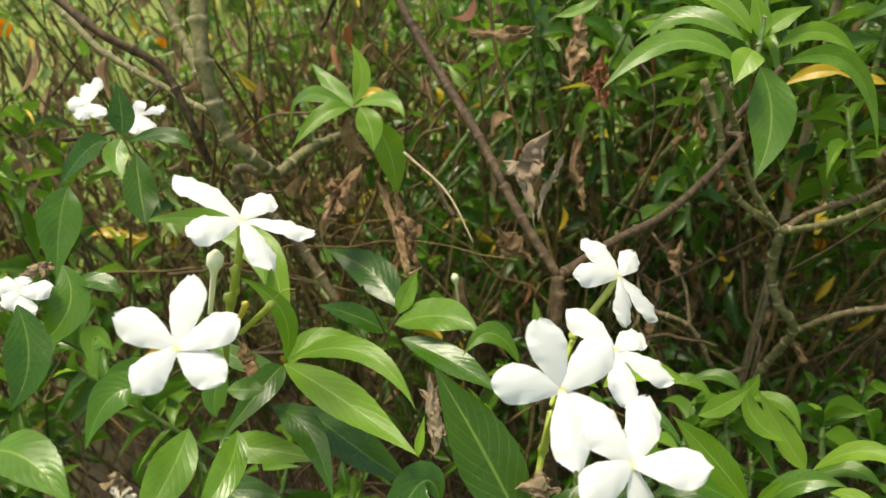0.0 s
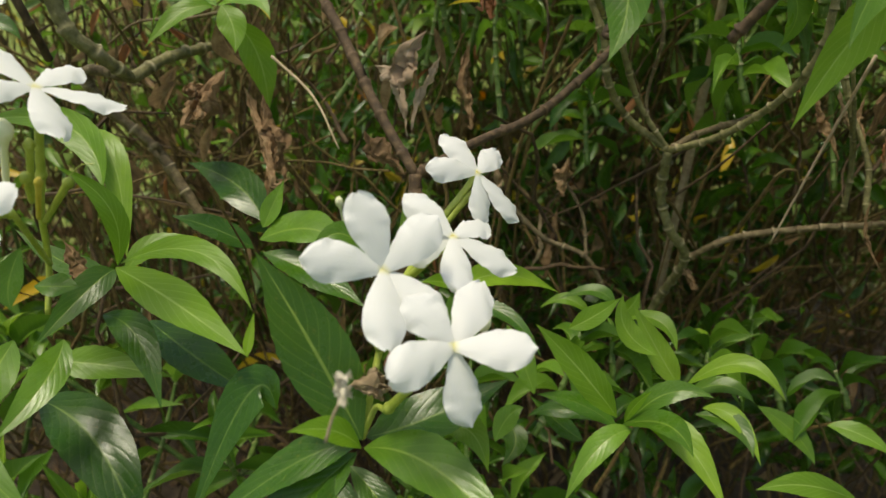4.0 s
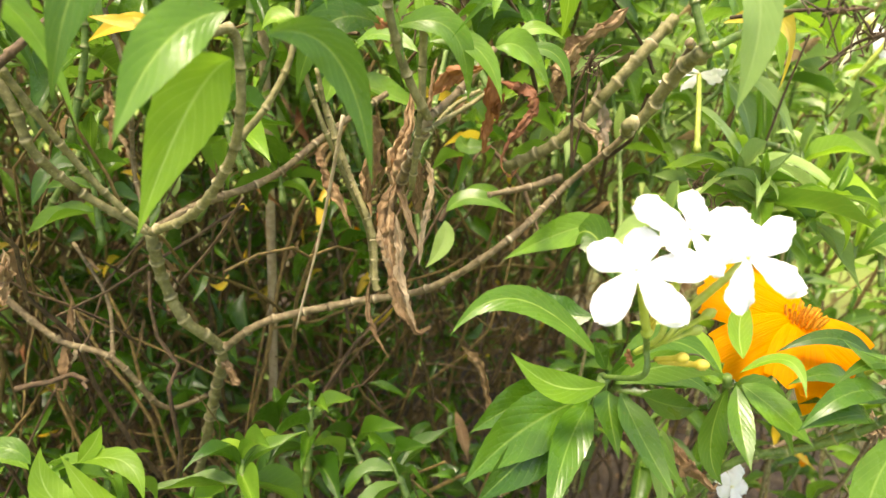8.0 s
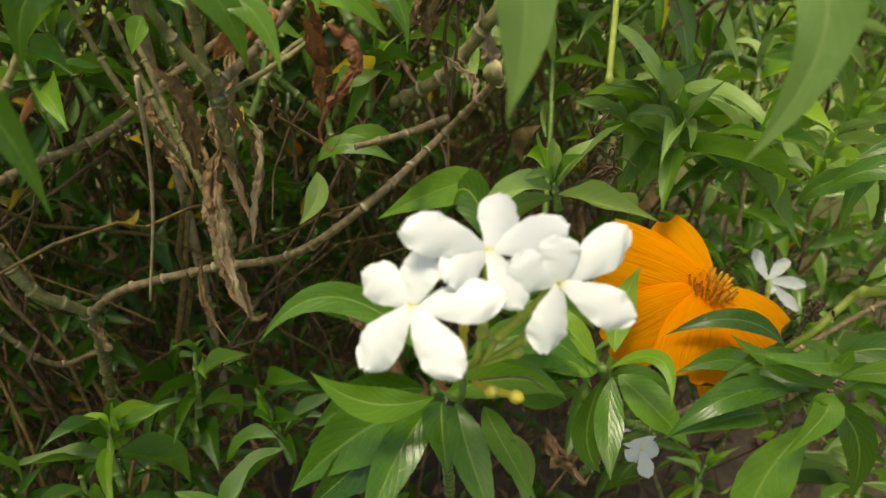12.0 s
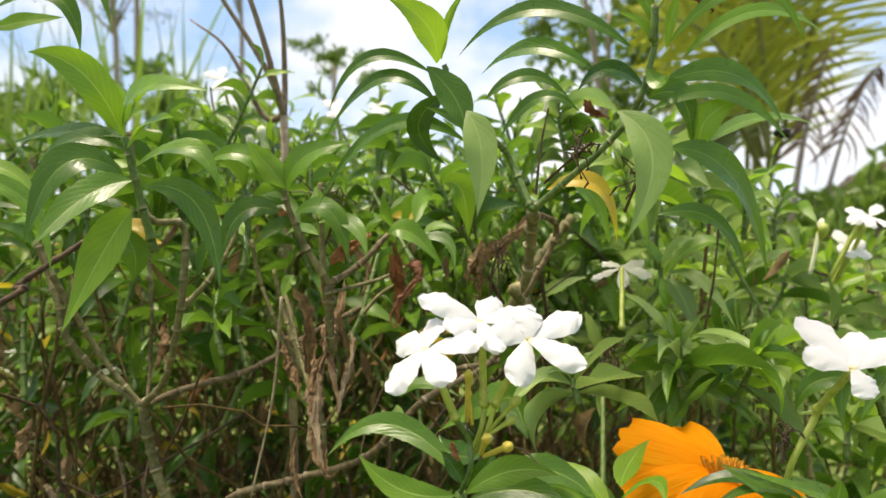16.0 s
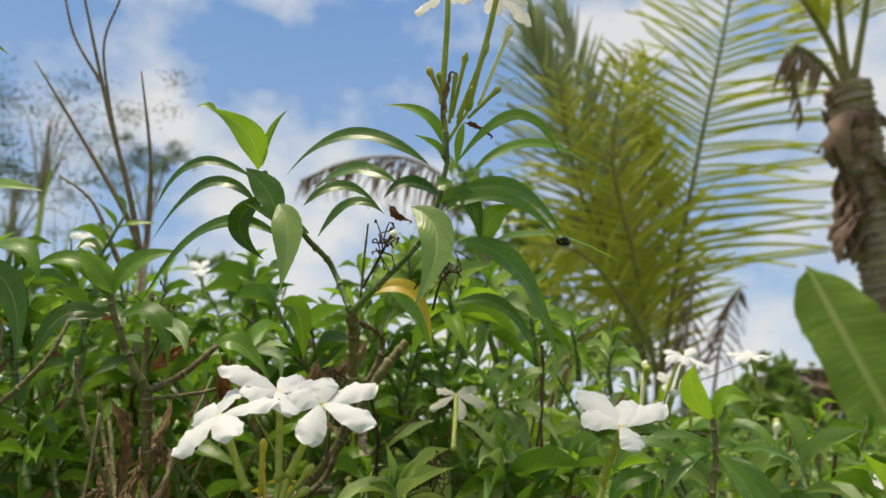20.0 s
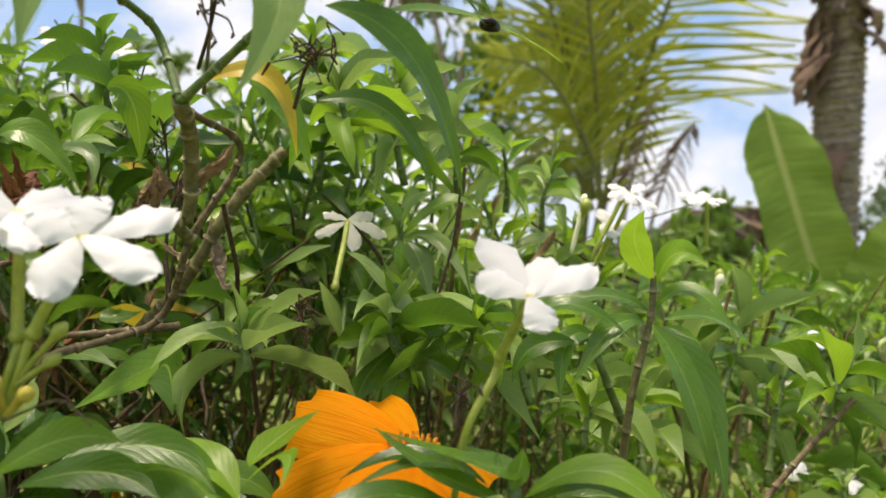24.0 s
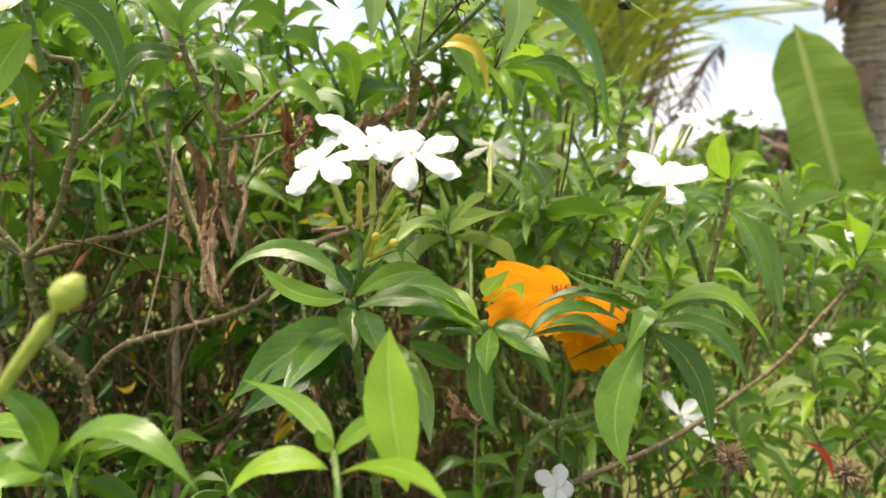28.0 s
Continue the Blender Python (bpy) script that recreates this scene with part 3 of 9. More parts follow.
def bud(foot, tip, r=0.0022, colour="BUD", stalk_r=0.0011):
    foot, tip = np.asarray(foot, float), np.asarray(tip, float)
    d = tip - foot
    size = np.linalg.norm(d)
    line = np.linspace(foot, tip, 12) - foot
    v, f, _ = tube(line, stalk_r, stalk_r, 8, 1)
    k = len(v) // 8
    at = np.arange(k) / (k - 1) * size
    rad = np.where(at < size - 2.6 * r, stalk_r * (0.8 + 0.3 * at / size), r * np.sqrt(np.maximum(0.02, 1 - ((at - (size - 1.25 * r)) / (1.35 * r)) ** 2)))
    axis = np.repeat(line[np.minimum((np.arange(k)), len(line) - 1)], 8, axis=0)
    v = axis + (v - axis) / stalk_r * np.repeat(rad, 8)[:, None]
    s = shrub_at(tip[0])
    return part("bud", mesh_of("bud", v, f, None, {"BUD": BUD, "GOLD": GOLD, "STALK": STALK, "STEM": STEM}[colour]), SHRUBS[s], "", Matrix.Translation(foot))


# ---- other flowers of the bed ----
def cosmos(c, tips, width, stem_foot, label, size=1.0, n=(-0.3, -0.6, 0.6)):
    """An orange cosmos: broad toothed petals round a bristly disk, on a thin stem."""
    c = np.asarray(c, float)
    top = thing("cosmos_flower", tuple(stem_foot), label, "flower")
    v, f, _ = tube([np.asarray(stem_foot, float), (np.asarray(stem_foot) + c) / 2 + (0.006, 0.004, 0), c - (0, 0, 0.004 * size)], 0.0014, 0.0011, 7, 6)
    part("stem", mesh_of("stem", v, f, None, STEM), top)
    tips = [np.asarray(t, float) for t in tips]
    gv, gu, faces, uvs = blade_grid(10, 10)
    for k, t in enumerate(tips):
        axis = t - c
        length = np.linalg.norm(axis)
        y = axis / length
        x = unit(np.cross(y, n))
        z = np.cross(x, y)
        verts = []
        for s in gv:
            half = width * 0.5 * (0.18 + 0.86 * math.sin(min(1, s * 0.96) ** 0.8 * math.pi * 0.62))
            for q in gu:
                tooth = 1 - (0.03 + 0.035 * math.cos(q * 9.4)) * (s > 0.95) - 0.10 * q * q * s
                ridge = 0.0009 * size * math.cos(q * 14) * s
                verts.append(y * s * length * tooth + x * q * half + z * (0.05 * length * math.sin(math.pi * s) - 0.12 * half * q * q + ridge + 0.0008 * (k % 2)))
        part("petal", mesh_of("petal", verts, faces, uvs, ORANGE), top, "", Matrix.Translation(c))
    disk = Batch()
    rng = np.random.default_rng(len(tips))
    for k in range(46):
        a, r = k * 2.4, 0.0075 * size * math.sqrt((k + 0.5) / 46)
        foot = np.array([r * math.cos(a), r * math.sin(a), 0.0])
        v, f, _ = tube([foot, foot * 1.35 + (0, 0, rng.uniform(0.004, 0.007) * size)], 0.0008 * size, 0.0006 * size, 5, 2)
        disk.add(v, f)
    part("disk", disk.mesh("disk", POLLEN), top, "bristly golden disk", Matrix.Translation(c))
    return top


def small_cosmos(c, r, n):
    c, n = np.asarray(c, float), unit(n)
    x = unit(np.cross(n, (0.3, 0.2, 1.0)))
    y = np.cross(n, x)
    tips = [c + r * (x * math.cos(a) + y * math.sin(a)) for a in np.linspace(0, 2 * math.pi, 6, endpoint=False)]
    return cosmos(c, tips, r * 0.9, (c[0] + 0.02, c[1] + 0.05, 0.0), "small orange cosmos flower behind the hedge twigs", r / 0.045, n)


def seed_head(c, r):
    c = np.asarray(c, float)
    top = thing("dried_flower_head", (c[0], c[1] + 0.03, 0.0), "brown dried bristly flower head on a thin stem", "seed head")
    v, f, _ = tube([(c[0], c[1] + 0.03, 0.0), (c[0] + 0.01, c[1] + 0.02, c[2] * 0.6), c], 0.0016, 0.0012, 6, 6)
    part("stem", mesh_of("stem", v, f, None, TWIG), top)
    b = Batch()
    rng = np.random.default_rng(int(c[0] * 1000))
    for _ in range(90):
        d = unit(rng.normal(0, 1, 3) + (0, 0, 0.5))
        v, f, _ = tube([c, c + d * r * 0.6, c + d * r * rng.uniform(0.8, 1.2) + rng.normal(0, r * 0.12, 3)], r * 0.17, r * 0.05, 4, 2)
        b.add(v, f)
    part("bristle_head", b.mesh("bristle_head", SEED), top)
    return top


# ---- the garden behind: palms, banana, far trees ----
PALM = leaf_material("palm leaflet", (0.19, 0.235, 0.025), (0.28, 0.33, 0.035), (0.42, 0.43, 0.055), (0.36, 0.36, 0.08), rough=0.45, thin=0.55)
PALM_OLD = leaf_material("grey palm leaflet", (0.19, 0.24, 0.13), (0.26, 0.31, 0.17), (0.34, 0.38, 0.21), (0.25, 0.26, 0.12), rough=0.5, thin=0.3)
FROND_DRY = leaf_material("dry palm leaflet", (0.13, 0.08, 0.055), (0.2, 0.13, 0.09), (0.28, 0.19, 0.14), (0.2, 0.13, 0.09), rough=0.85, thin=0.1)
RIB = plain_material("palm rib", (0.16, 0.17, 0.05), (0.26, 0.24, 0.09), 20.0, 0.6)
PALM_BARK = bark_material("palm bark", (0.24, 0.185, 0.15), (0.36, 0.29, 0.245), (0.5, 0.42, 0.36), 0.9)
n = Nodes("banana leaf")
uvm = n.add("UVMap").outputs[0]
axes = n.add("SeparateXYZ", None, Vector=uvm)
away = n.math("ABSOLUTE", n.math("SUBTRACT", axes.outputs[0], 0.5))
veins = n.add("TexNoise", None, Scale=1.0, Detail=4.0, Vector=n.add("Mapping", None, Vector=uvm, Scale=(2.0, 130, 1)).outputs[0]).outputs[0]
broad = n.add("TexNoise", None, Scale=1.0, Detail=3.0, Vector=n.add("Mapping", None, Vector=uvm, Scale=(1.5, 16, 1)).outputs[0]).outputs[0]
col = n.ramp(veins, (0.3, (0.1, 0.19, 0.02)), (0.5, (0.17, 0.28, 0.035)), (0.72, (0.27, 0.37, 0.07)))
col = n.mix(n.math("MULTIPLY", n.ramp(broad, (0.4, (0, 0, 0)), (0.65, (1, 1, 1))), 0.45), col, (0.09, 0.18, 0.02))
col = n.mix(n.ramp(away, (0.02, (1, 1, 1)), (0.06, (0, 0, 0))), col, (0.4, 0.46, 0.14))
n.set(Base_Color=col, Roughness=0.42, Specular_IOR_Level=0.4)
n.bump(veins, 0.5, 0.01)
n.thin(0.42, n.mix(0.5, col, (0.42, 0.55, 0.05)))
BANANA = n.mat
for m, far in ((PALM, 3.0), (PALM_OLD, 3.0), (FROND_DRY, 3.0), (PALM_BARK, 8.0)):
    for node in m.node_tree.nodes:
        if node.bl_idname == "ShaderNodeTexNoise":
            node.inputs["Scale"].default_value /= 100 / far
        if node.bl_idname == "ShaderNodeBump":
            node.inputs["Distance"].default_value *= 12


def leaflet_mesh(name, material, droop):
    v, u, faces, uvs = blade_grid(7, 2)
    verts = []
    for s in v:
        w = min(1.0, 0.35 + 3 * s) * (1 - s ** 2.2) + 0.02
        for q in u:
            verts.append((q * w, s - 0.12 * droop * s * s, -droop * s ** 2.2 + 0.02 * abs(q)))
    return mesh_of(name, verts, faces, uvs, material)


def frond(owner, rachis, rib_r, spans, facing, material, seed, n=34, width=0.034, name="frond", up=0.55, droop=0.18, start=0.15, rib=None, hang=0.0):
    """A feathery palm frond: a tapering rib with leaflets on both sides, each a piece of its own."""
    rng = np.random.default_rng(seed)
    rachis = np.asarray(rachis, float)
    v, f, uv = tube(rachis - rachis[0], rib_r, rib_r * 0.25, 6, 8)
    stalk = part(name, mesh_of(name, v, f, uv, rib or RIB), owner, "", Matrix.Translation(rachis[0]))
    line = catmull(rachis, 12)
    me = [leaflet_mesh("leaflet", material, d) for d in (droop * 0.5, droop, droop * 1.7)]
    facing = unit(facing)
    for side, span in zip((1, -1), spans):
        for i in range(n):
            s = start + (0.99 - start) * (i + rng.uniform(-0.2, 0.2)) / n
            k = min(max(int(s * (len(line) - 1)), 0), len(line) - 2)
            at = line[k] + (line[k + 1] - line[k]) * (s * (len(line) - 1) - k)
            tang = unit(line[k + 1] - line[k])
            out = unit(np.cross(tang, facing)) * side
            a = (up + 0.5 * s * s) + rng.normal(0, 0.06)
            way = out * math.cos(a) + tang * math.sin(a) + facing * rng.normal(0, 0.12)
            way = way * (1 - hang) + np.array([rng.normal(0, 0.15), 0, -1.0]) * hang
            long = span * (0.55 + 0.6 * math.sin(math.pi * min(1, 0.15 + s * 0.8))) * rng.uniform(0.85, 1.1) * (1.15 - 0.55 * s)
            m = blade_pose(at, way, facing + np.array([0, 0, 0.5]), long, width * rng.uniform(0.8, 1.2))
            part("leaflet", me[int(rng.integers(3))], stalk, "", Matrix(m.tolist()))
    return stalk


def banana_leaf(owner, b, m, t, width, n):
    """A broad banana leaf with a thick pale midrib, its blade torn a little between the side veins."""
    b, m, t, n = (np.asarray(q, float) for q in (b, m, t, n))
    c = 2 * m - 0.5 * (b + t)
    v, u, faces, uvs = blade_grid(40, 8)
    rng = np.random.default_rng(int(abs(b[0]) * 100))
    verts = []
    mid = []
    for s in v:
        p = (1 - s) ** 2 * b + 2 * s * (1 - s) * c + s * s * t
        tang = unit(2 * (1 - s) * (c - b) + 2 * s * (t - c))
        side = unit(np.cross(tang, n))
        up = np.cross(side, tang)
        w = width * 0.5 * (1 - abs(2 * s - 1) ** 5.5) ** 0.6 + 0.01
        mid.append(p - b - up * 0.008)
        tear = rng.uniform(-0.012, 0.012)
        for q in u:
            verts.append(p - b + side * q * w + up * (0.2 * abs(q) * w + (tear + 0.02 * math.sin(23 * s + 2 * q)) * abs(q) ** 2) - tang * 0.05 * abs(q))
    leaf = part("banana_leaf", mesh_of("banana_leaf", verts, faces, uvs, BANANA), owner, "", Matrix.Translation(b))
    tv, tf, tu = tube(mid[::5], 0.012, 0.004, 7, 3)
    part("midrib", mesh_of("midrib", tv, tf, tu, RIB), leaf, "pale green midrib", Matrix.Translation(b))
    return leaf


def leafy_mass(owner, centre, spread, count, size, material, seed, name="crown"):
    """A crown of many small leaves with an uneven outline and gaps."""
    rng = np.random.default_rng(seed)
    b = Batch()
    clumps = [np.asarray(centre) + rng.normal(0, 1, 3) * spread for _ in range(max(4, count // 60))]
    v, f, uv = COARSE[1]
    for _ in range(count):
        at = clumps[int(rng.integers(len(clumps)))] + rng.normal(0, 0.22, 3) * np.asarray(spread)
        m = blade_pose(at, rng.normal(0, 1, 3), rng.normal(0, 1, 3), size * rng.uniform(0.5, 1.1), size * 0.26)
        b.add(v @ m[:3, :3].T + m[:3, 3], f, uv)
    return part(name, b.mesh(name, material), owner)


def palm_trunk(owner, at, top):
    """A leaning palm trunk with leaf-scar rings, a fibrous head and dry sheaths that hang from it."""
    x, y = at[0], at[1]
    rng = np.random.default_rng(7)
    foot, head = np.array([x + 0.09, y + 0.1, -0.05]), np.array([4.5255, 3.2433, top])
    line = [foot, foot * 0.5 + head * 0.5 + (0.05, 0.04, 0), head]
    v, f, uv = tube(line, 0.135, 0.115, 18, 50, 0.02)
    uv[:, 0] *= 0.2
    v = v + rng.normal(0, 0.003, v.shape)
    part("trunk", mesh_of("trunk", v, f, uv, PALM_BARK), owner, "smooth ringed grey-brown trunk")
    hung = [(rng.uniform(0.0, 0.35), rng.uniform(0, 6.28), 0.4) for _ in range(8)]
    hung += [(rng.uniform(0.6, 0.86), rng.uniform(1.7, 3.0), 0.45) for _ in range(13)]
    hung += [(rng.uniform(0.55, 0.7), rng.uniform(4.6, 5.6), 0.3) for _ in range(3)]
    hung += [(rng.uniform(1.55, 1.95), rng.uniform(1.9, 3.6), 0.5) for _ in range(8)]
    for low, a, long in hung:
        b = head + (foot - head) * low / top + np.array([0.12 * math.cos(a), 0.12 * math.sin(a), 0.0])
        t = b + np.array([0.13 * math.cos(a) + rng.normal(0, 0.03), 0.13 * math.sin(a), -long * rng.uniform(0.7, 1.3)])
        vv, uu, faces, uvs = blade_grid(12, 8)
        verts = []
        ph = rng.uniform(0, 6, 2)
        for s in vv:
            w = 0.13 * (1 - 0.75 * s) + 0.006
            for q in uu:
                c = q * 1.1
                verts.append(b + (t - b) * s + np.array([-math.sin(a), math.cos(a), 0]) * math.sin(c) * w + np.array([math.cos(a), math.sin(a), 0]) * (0.05 * math.sin(5 * s + ph[0]) - 0.06 * (1 - math.cos(c))) + rng.normal(0, 0.006, 3))
        part("dry_sheath", mesh_of("dry_sheath", verts, faces, uvs, FROND_DRY), owner, "hanging dry brown leaf sheath")


def banana_stem(owner, at):
    v, f, uv = tube([(at[0], at[1], 0.0), (at[0] - 0.01, at[1], at[2] * 0.6), at], 0.07, 0.035, 12, 8)
    part("stem", mesh_of("stem", v, f, uv, RIB), owner)


def airy_tree(crown, spread):
    t = thing("tree", (crown[0], crown[1], 0.0), "distant airy tree with small grey-green leaves", "tree", "far trees")
    v, f, uv = tube([(crown[0], crown[1], 0.0), (crown[0] + 0.2, crown[1], crown[2] * 0.6), crown], 0.16, 0.05, 8, 8)
    part("trunk", mesh_of("trunk", v, f, uv, PALM_BARK), t)
    rng = np.random.default_rng(int(crown[2] * 100))
    for k in range(7):
        d = rng.normal(0, 1, 3) * spread
        v, f, uv = tube([(crown[0] + 0.1, crown[1], crown[2] * 0.75), np.asarray(crown) + d * 0.5 - (0, 0, 0.3), np.asarray(crown) + d], 0.05, 0.015, 6, 5)
        part("limb", mesh_of("limb", v, f, uv, PALM_BARK), t)
    leafy_mass(t, crown, spread, 1800, 0.16, FAR_LEAF, int(crown[2] * 77))


def broad_bush(centre, spread, count=900, size=0.42, leaf=None):
    t = thing("bush", (centre[0], centre[1], 0.0), "leafy green bush in the garden behind the hedge", "bush", "garden bushes")
    v, f, uv = tube([(centre[0], centre[1], 0.0), (centre[0], centre[1], centre[2] * 0.6), centre], 0.05, 0.02, 6, 5)
    part("trunk", mesh_of("trunk", v, f, uv, PALM_BARK), t)
    leafy_mass(t, centre, spread, count, max(spread) * size, leaf or NEAR_BUSH, int(centre[2] * 77))


def treeline(seed, x0, x1, y, height):
    """A far row of trees that closes the view over the lawn."""
    rng = np.random.default_rng(seed)
    b = Batch()
    v, f, uv = COARSE[1]
    for _ in range(5200):
        x = rng.uniform(x0, x1)
        top = height * (0.62 + 0.38 * noise.noise((x * 0.25, seed, 0.0)))
        at = np.array([x, y + rng.normal(0, 1.2), abs(rng.normal(0, 0.5)) % 1 * top])
        m = blade_pose(at, rng.normal(0, 1, 3), rng.normal(0, 1, 3), rng.uniform(0.3, 0.8), 0.35)
        b.add(v @ m[:3, :3].T + m[:3, 3], f, uv)
    tagged(new("treeline", b.mesh("treeline", FAR_LEAF)), "far row of hazy green trees", "trees", "", "stuff")


def dry_stalks(foot, lines):
    t = thing("dry_stalk", (foot[0], foot[1], 0.0), "bare dry brown branching stalk above the hedge", "dry plant")
    v, f, uv = tube([(foot[0], foot[1], 0.0), (foot[0] + 0.01, foot[1], foot[2] * 0.6), foot], 0.004, 0.003, 7, 6)
    part("stem", mesh_of("stem", v, f, uv, STRAW), t)
    for line in lines:
        a = foot if line[0][2] - foot[2] < 0.06 else line[0]
        v, f, uv = tube([a] + list(line), 0.0026 if a is foot else 0.0014, 0.0006, 7, 6)
        part("branch", mesh_of("branch", v, f, uv, DRYWOOD), t)


def dried_umbel(c, foot, r, seed):
    """A withered flower cluster: thin dark stalks that fork and curl, with shrunken buds at their ends."""
    rng = np.random.default_rng(seed)
    c, foot = np.asarray(c, float), np.asarray(foot, float)
    b = Batch()
    v, f, uv = tube([foot, (foot + c) / 2 + rng.normal(0, 0.15 * r, 3), c], 0.0007, 0.0005, 6, 5)
    b.add(v, f, uv)
    for _ in range(11):
        a = c + (foot - c) * rng.uniform(0, 0.3)
        e = a + rng.normal(0, 0.55, 3) * r + (0, 0, rng.uniform(-0.3, 0.8) * r)
        curl = e + rng.normal(0, 0.3, 3) * r - (0, 0, 0.25 * r)
        v, f, uv = tube([a, (a + e) / 2 + rng.normal(0, 0.2, 3) * r, e, curl], 0.0004, 0.00025, 5, 4)
        b.add(v, f, uv)
        v, f, uv = tube([curl, curl + rng.normal(0, 0.1, 3) * r - (0, 0, 0.12 * r)], 0.0006, 0.0003, 5, 2)
        b.add(v, f, uv)
    return part("dried_umbel", b.mesh("dried_umbel", DARK), SHRUBS[shrub_at(c[0])], "dark withered flower cluster")


def snail_mesh(r):
    line = [np.array([r * (1 - k / 30) * math.cos(k * 0.5), r * (1 - k / 30) * math.sin(k * 0.5), k * r * 0.03]) for k in range(28)]
    v, f, uv = tube(line, r * 0.62, r * 0.2, 8, 1)
    return mesh_of("shell", v, f, uv, BLACK)


def grass_tuft(at, count, height, seed):
    """A tuft of tall arching grass blades."""
    rng = np.random.default_rng(seed)
    t = thing("grass_tuft", (at[0], at[1], 0.0), "tall arching green grass blades behind the hedge", "grass", "tall grass")
    for k in range(count):
        a, lean, h = rng.uniform(0, 6.28), rng.uniform(0.08, 0.4), height * rng.uniform(0.7, 1.1)
        out = np.array([math.cos(a), math.sin(a), 0.0])
        base = np.array([at[0], at[1], 0.0]) + out * rng.uniform(0, 0.15)
        line = catmull([base, base + out * lean * h * 0.25 + (0, 0, h * 0.6), base + out * lean * h + (0, 0, h)], 7)
        side = unit(np.cross(out, (0, 0, 1)))
        verts, faces = [], []
        for i, p in enumerate(line):
            w = 0.016 * (1 - (i / (len(line) - 1)) ** 2) + 0.001
            verts += [p - side * w, p + out * w * 0.4, p + side * w]
            if i:
                c = 3 * i
                faces += [(c - 3, c - 2, c + 1, c), (c - 2, c - 1, c + 2, c + 1)]
        part("blade", mesh_of("blade", verts, faces, [(0.5, v / len(verts)) for v in range(len(verts))], NEAR_BUSH), t)


FAR_LEAF = plain_material("far leaf", (0.075, 0.125, 0.05), (0.14, 0.19, 0.09), 3.0, 0.7)
NEAR_BUSH = leaf_material("bush leaf", (0.07, 0.13, 0.02), (0.11, 0.19, 0.03), (0.16, 0.26, 0.04), (0.2, 0.3, 0.05))
DRYWOOD = bark_material("dry wood", (0.18, 0.12, 0.08), (0.3, 0.21, 0.14), (0.42, 0.32, 0.23), 0.85)
LOOKS["straw"] = leaf_material("dried petal", (0.13, 0.08, 0.04), (0.3, 0.21, 0.115), (0.5, 0.38, 0.24), (0.4, 0.3, 0.2), rough=0.85, thin=0.15, mottle=0.7)
LOOKS["shred"] = leaf_material("shrunken petal", (0.52, 0.43, 0.28), (0.68, 0.61, 0.47), (0.8, 0.75, 0.63), (0.5, 0.42, 0.28), rough=0.8, thin=0.2, mottle=0.6)
LOOKS["redleaf"] = leaf_material("red petal", (0.35, 0.03, 0.015), (0.45, 0.04, 0.02), (0.5, 0.06, 0.03), (0.4, 0.06, 0.03), rough=0.6)


# ---- shoots, flowers and leaves near the path ----

# flowers of the first clusters
flower((-0.0704, 0.2109, 0.8398), (-0.0789, 0.2148, 0.8065), [(-0.0947, 0.2193, 0.8518), (-0.0662, 0.2322, 0.8390), (-0.0470, 0.2173, 0.8314), (-0.0574, 0.1932, 0.8303), (-0.0811, 0.1904, 0.8441)], 0.0120)
flower((-0.0832, 0.1687, 0.8165), (-0.0752, 0.1873, 0.8086), [(-0.0826, 0.1874, 0.8314), (-0.0655, 0.1774, 0.8223), (-0.0673, 0.1619, 0.8100), (-0.0940, 0.1578, 0.8084), (-0.1039, 0.1758, 0.8235)], 0.0125)
flower((0.0728, 0.2386, 0.7993), (0.0529, 0.2256, 0.7768), [(0.0591, 0.2506, 0.8097), (0.0812, 0.2530, 0.8023), (0.0896, 0.2318, 0.7820), (0.0743, 0.2243, 0.7840), (0.0527, 0.2306, 0.8040)], 0.0110)
flower((0.0599, 0.1877, 0.8007), (0.0429, 0.1962, 0.7754), [(0.0439, 0.1983, 0.8096), (0.0721, 0.2018, 0.7973), (0.0809, 0.1849, 0.7902), (0.0617, 0.1684, 0.7923), (0.0453, 0.1887, 0.7909)], 0.0110)
flower((0.0380, 0.1660, 0.8020), (0.0362, 0.1777, 0.7622), [(0.0296, 0.1753, 0.8223), (0.0534, 0.1758, 0.8149), (0.0560, 0.1557, 0.7917), (0.0397, 0.1423, 0.7916), (0.0152, 0.1603, 0.8094)], 0.0135)
flower((0.0580, 0.1480, 0.7880), (0.0386, 0.1553, 0.7559), [(0.0675, 0.1718, 0.7939), (0.0812, 0.1459, 0.7895), (0.0635, 0.1367, 0.7685), (0.0399, 0.1332, 0.7888), (0.0442, 0.1565, 0.7990)], 0.0135)

# flower bunches of the second cluster
flower((0.3197, 0.1813, 0.8244), (0.3312, 0.1808, 0.7989), [(0.3111, 0.1951, 0.8252), (0.3244, 0.1892, 0.8340), (0.3393, 0.1736, 0.8300), (0.3257, 0.1633, 0.8168), (0.3065, 0.1768, 0.8108)], 0.0115)
flower((0.3403, 0.1858, 0.8336), (0.3425, 0.1854, 0.8019), [(0.3185, 0.1883, 0.8423), (0.3480, 0.1972, 0.8408), (0.3609, 0.1850, 0.8384), (0.3451, 0.1731, 0.8243), (0.3267, 0.1799, 0.8322)], 0.0115)
flower((0.3556, 0.1748, 0.8286), (0.3455, 0.1827, 0.8031), [(0.3433, 0.1802, 0.8318), (0.3560, 0.1812, 0.8384), (0.3761, 0.1807, 0.8370), (0.3733, 0.1653, 0.8210), (0.3495, 0.1658, 0.8144)], 0.0115)
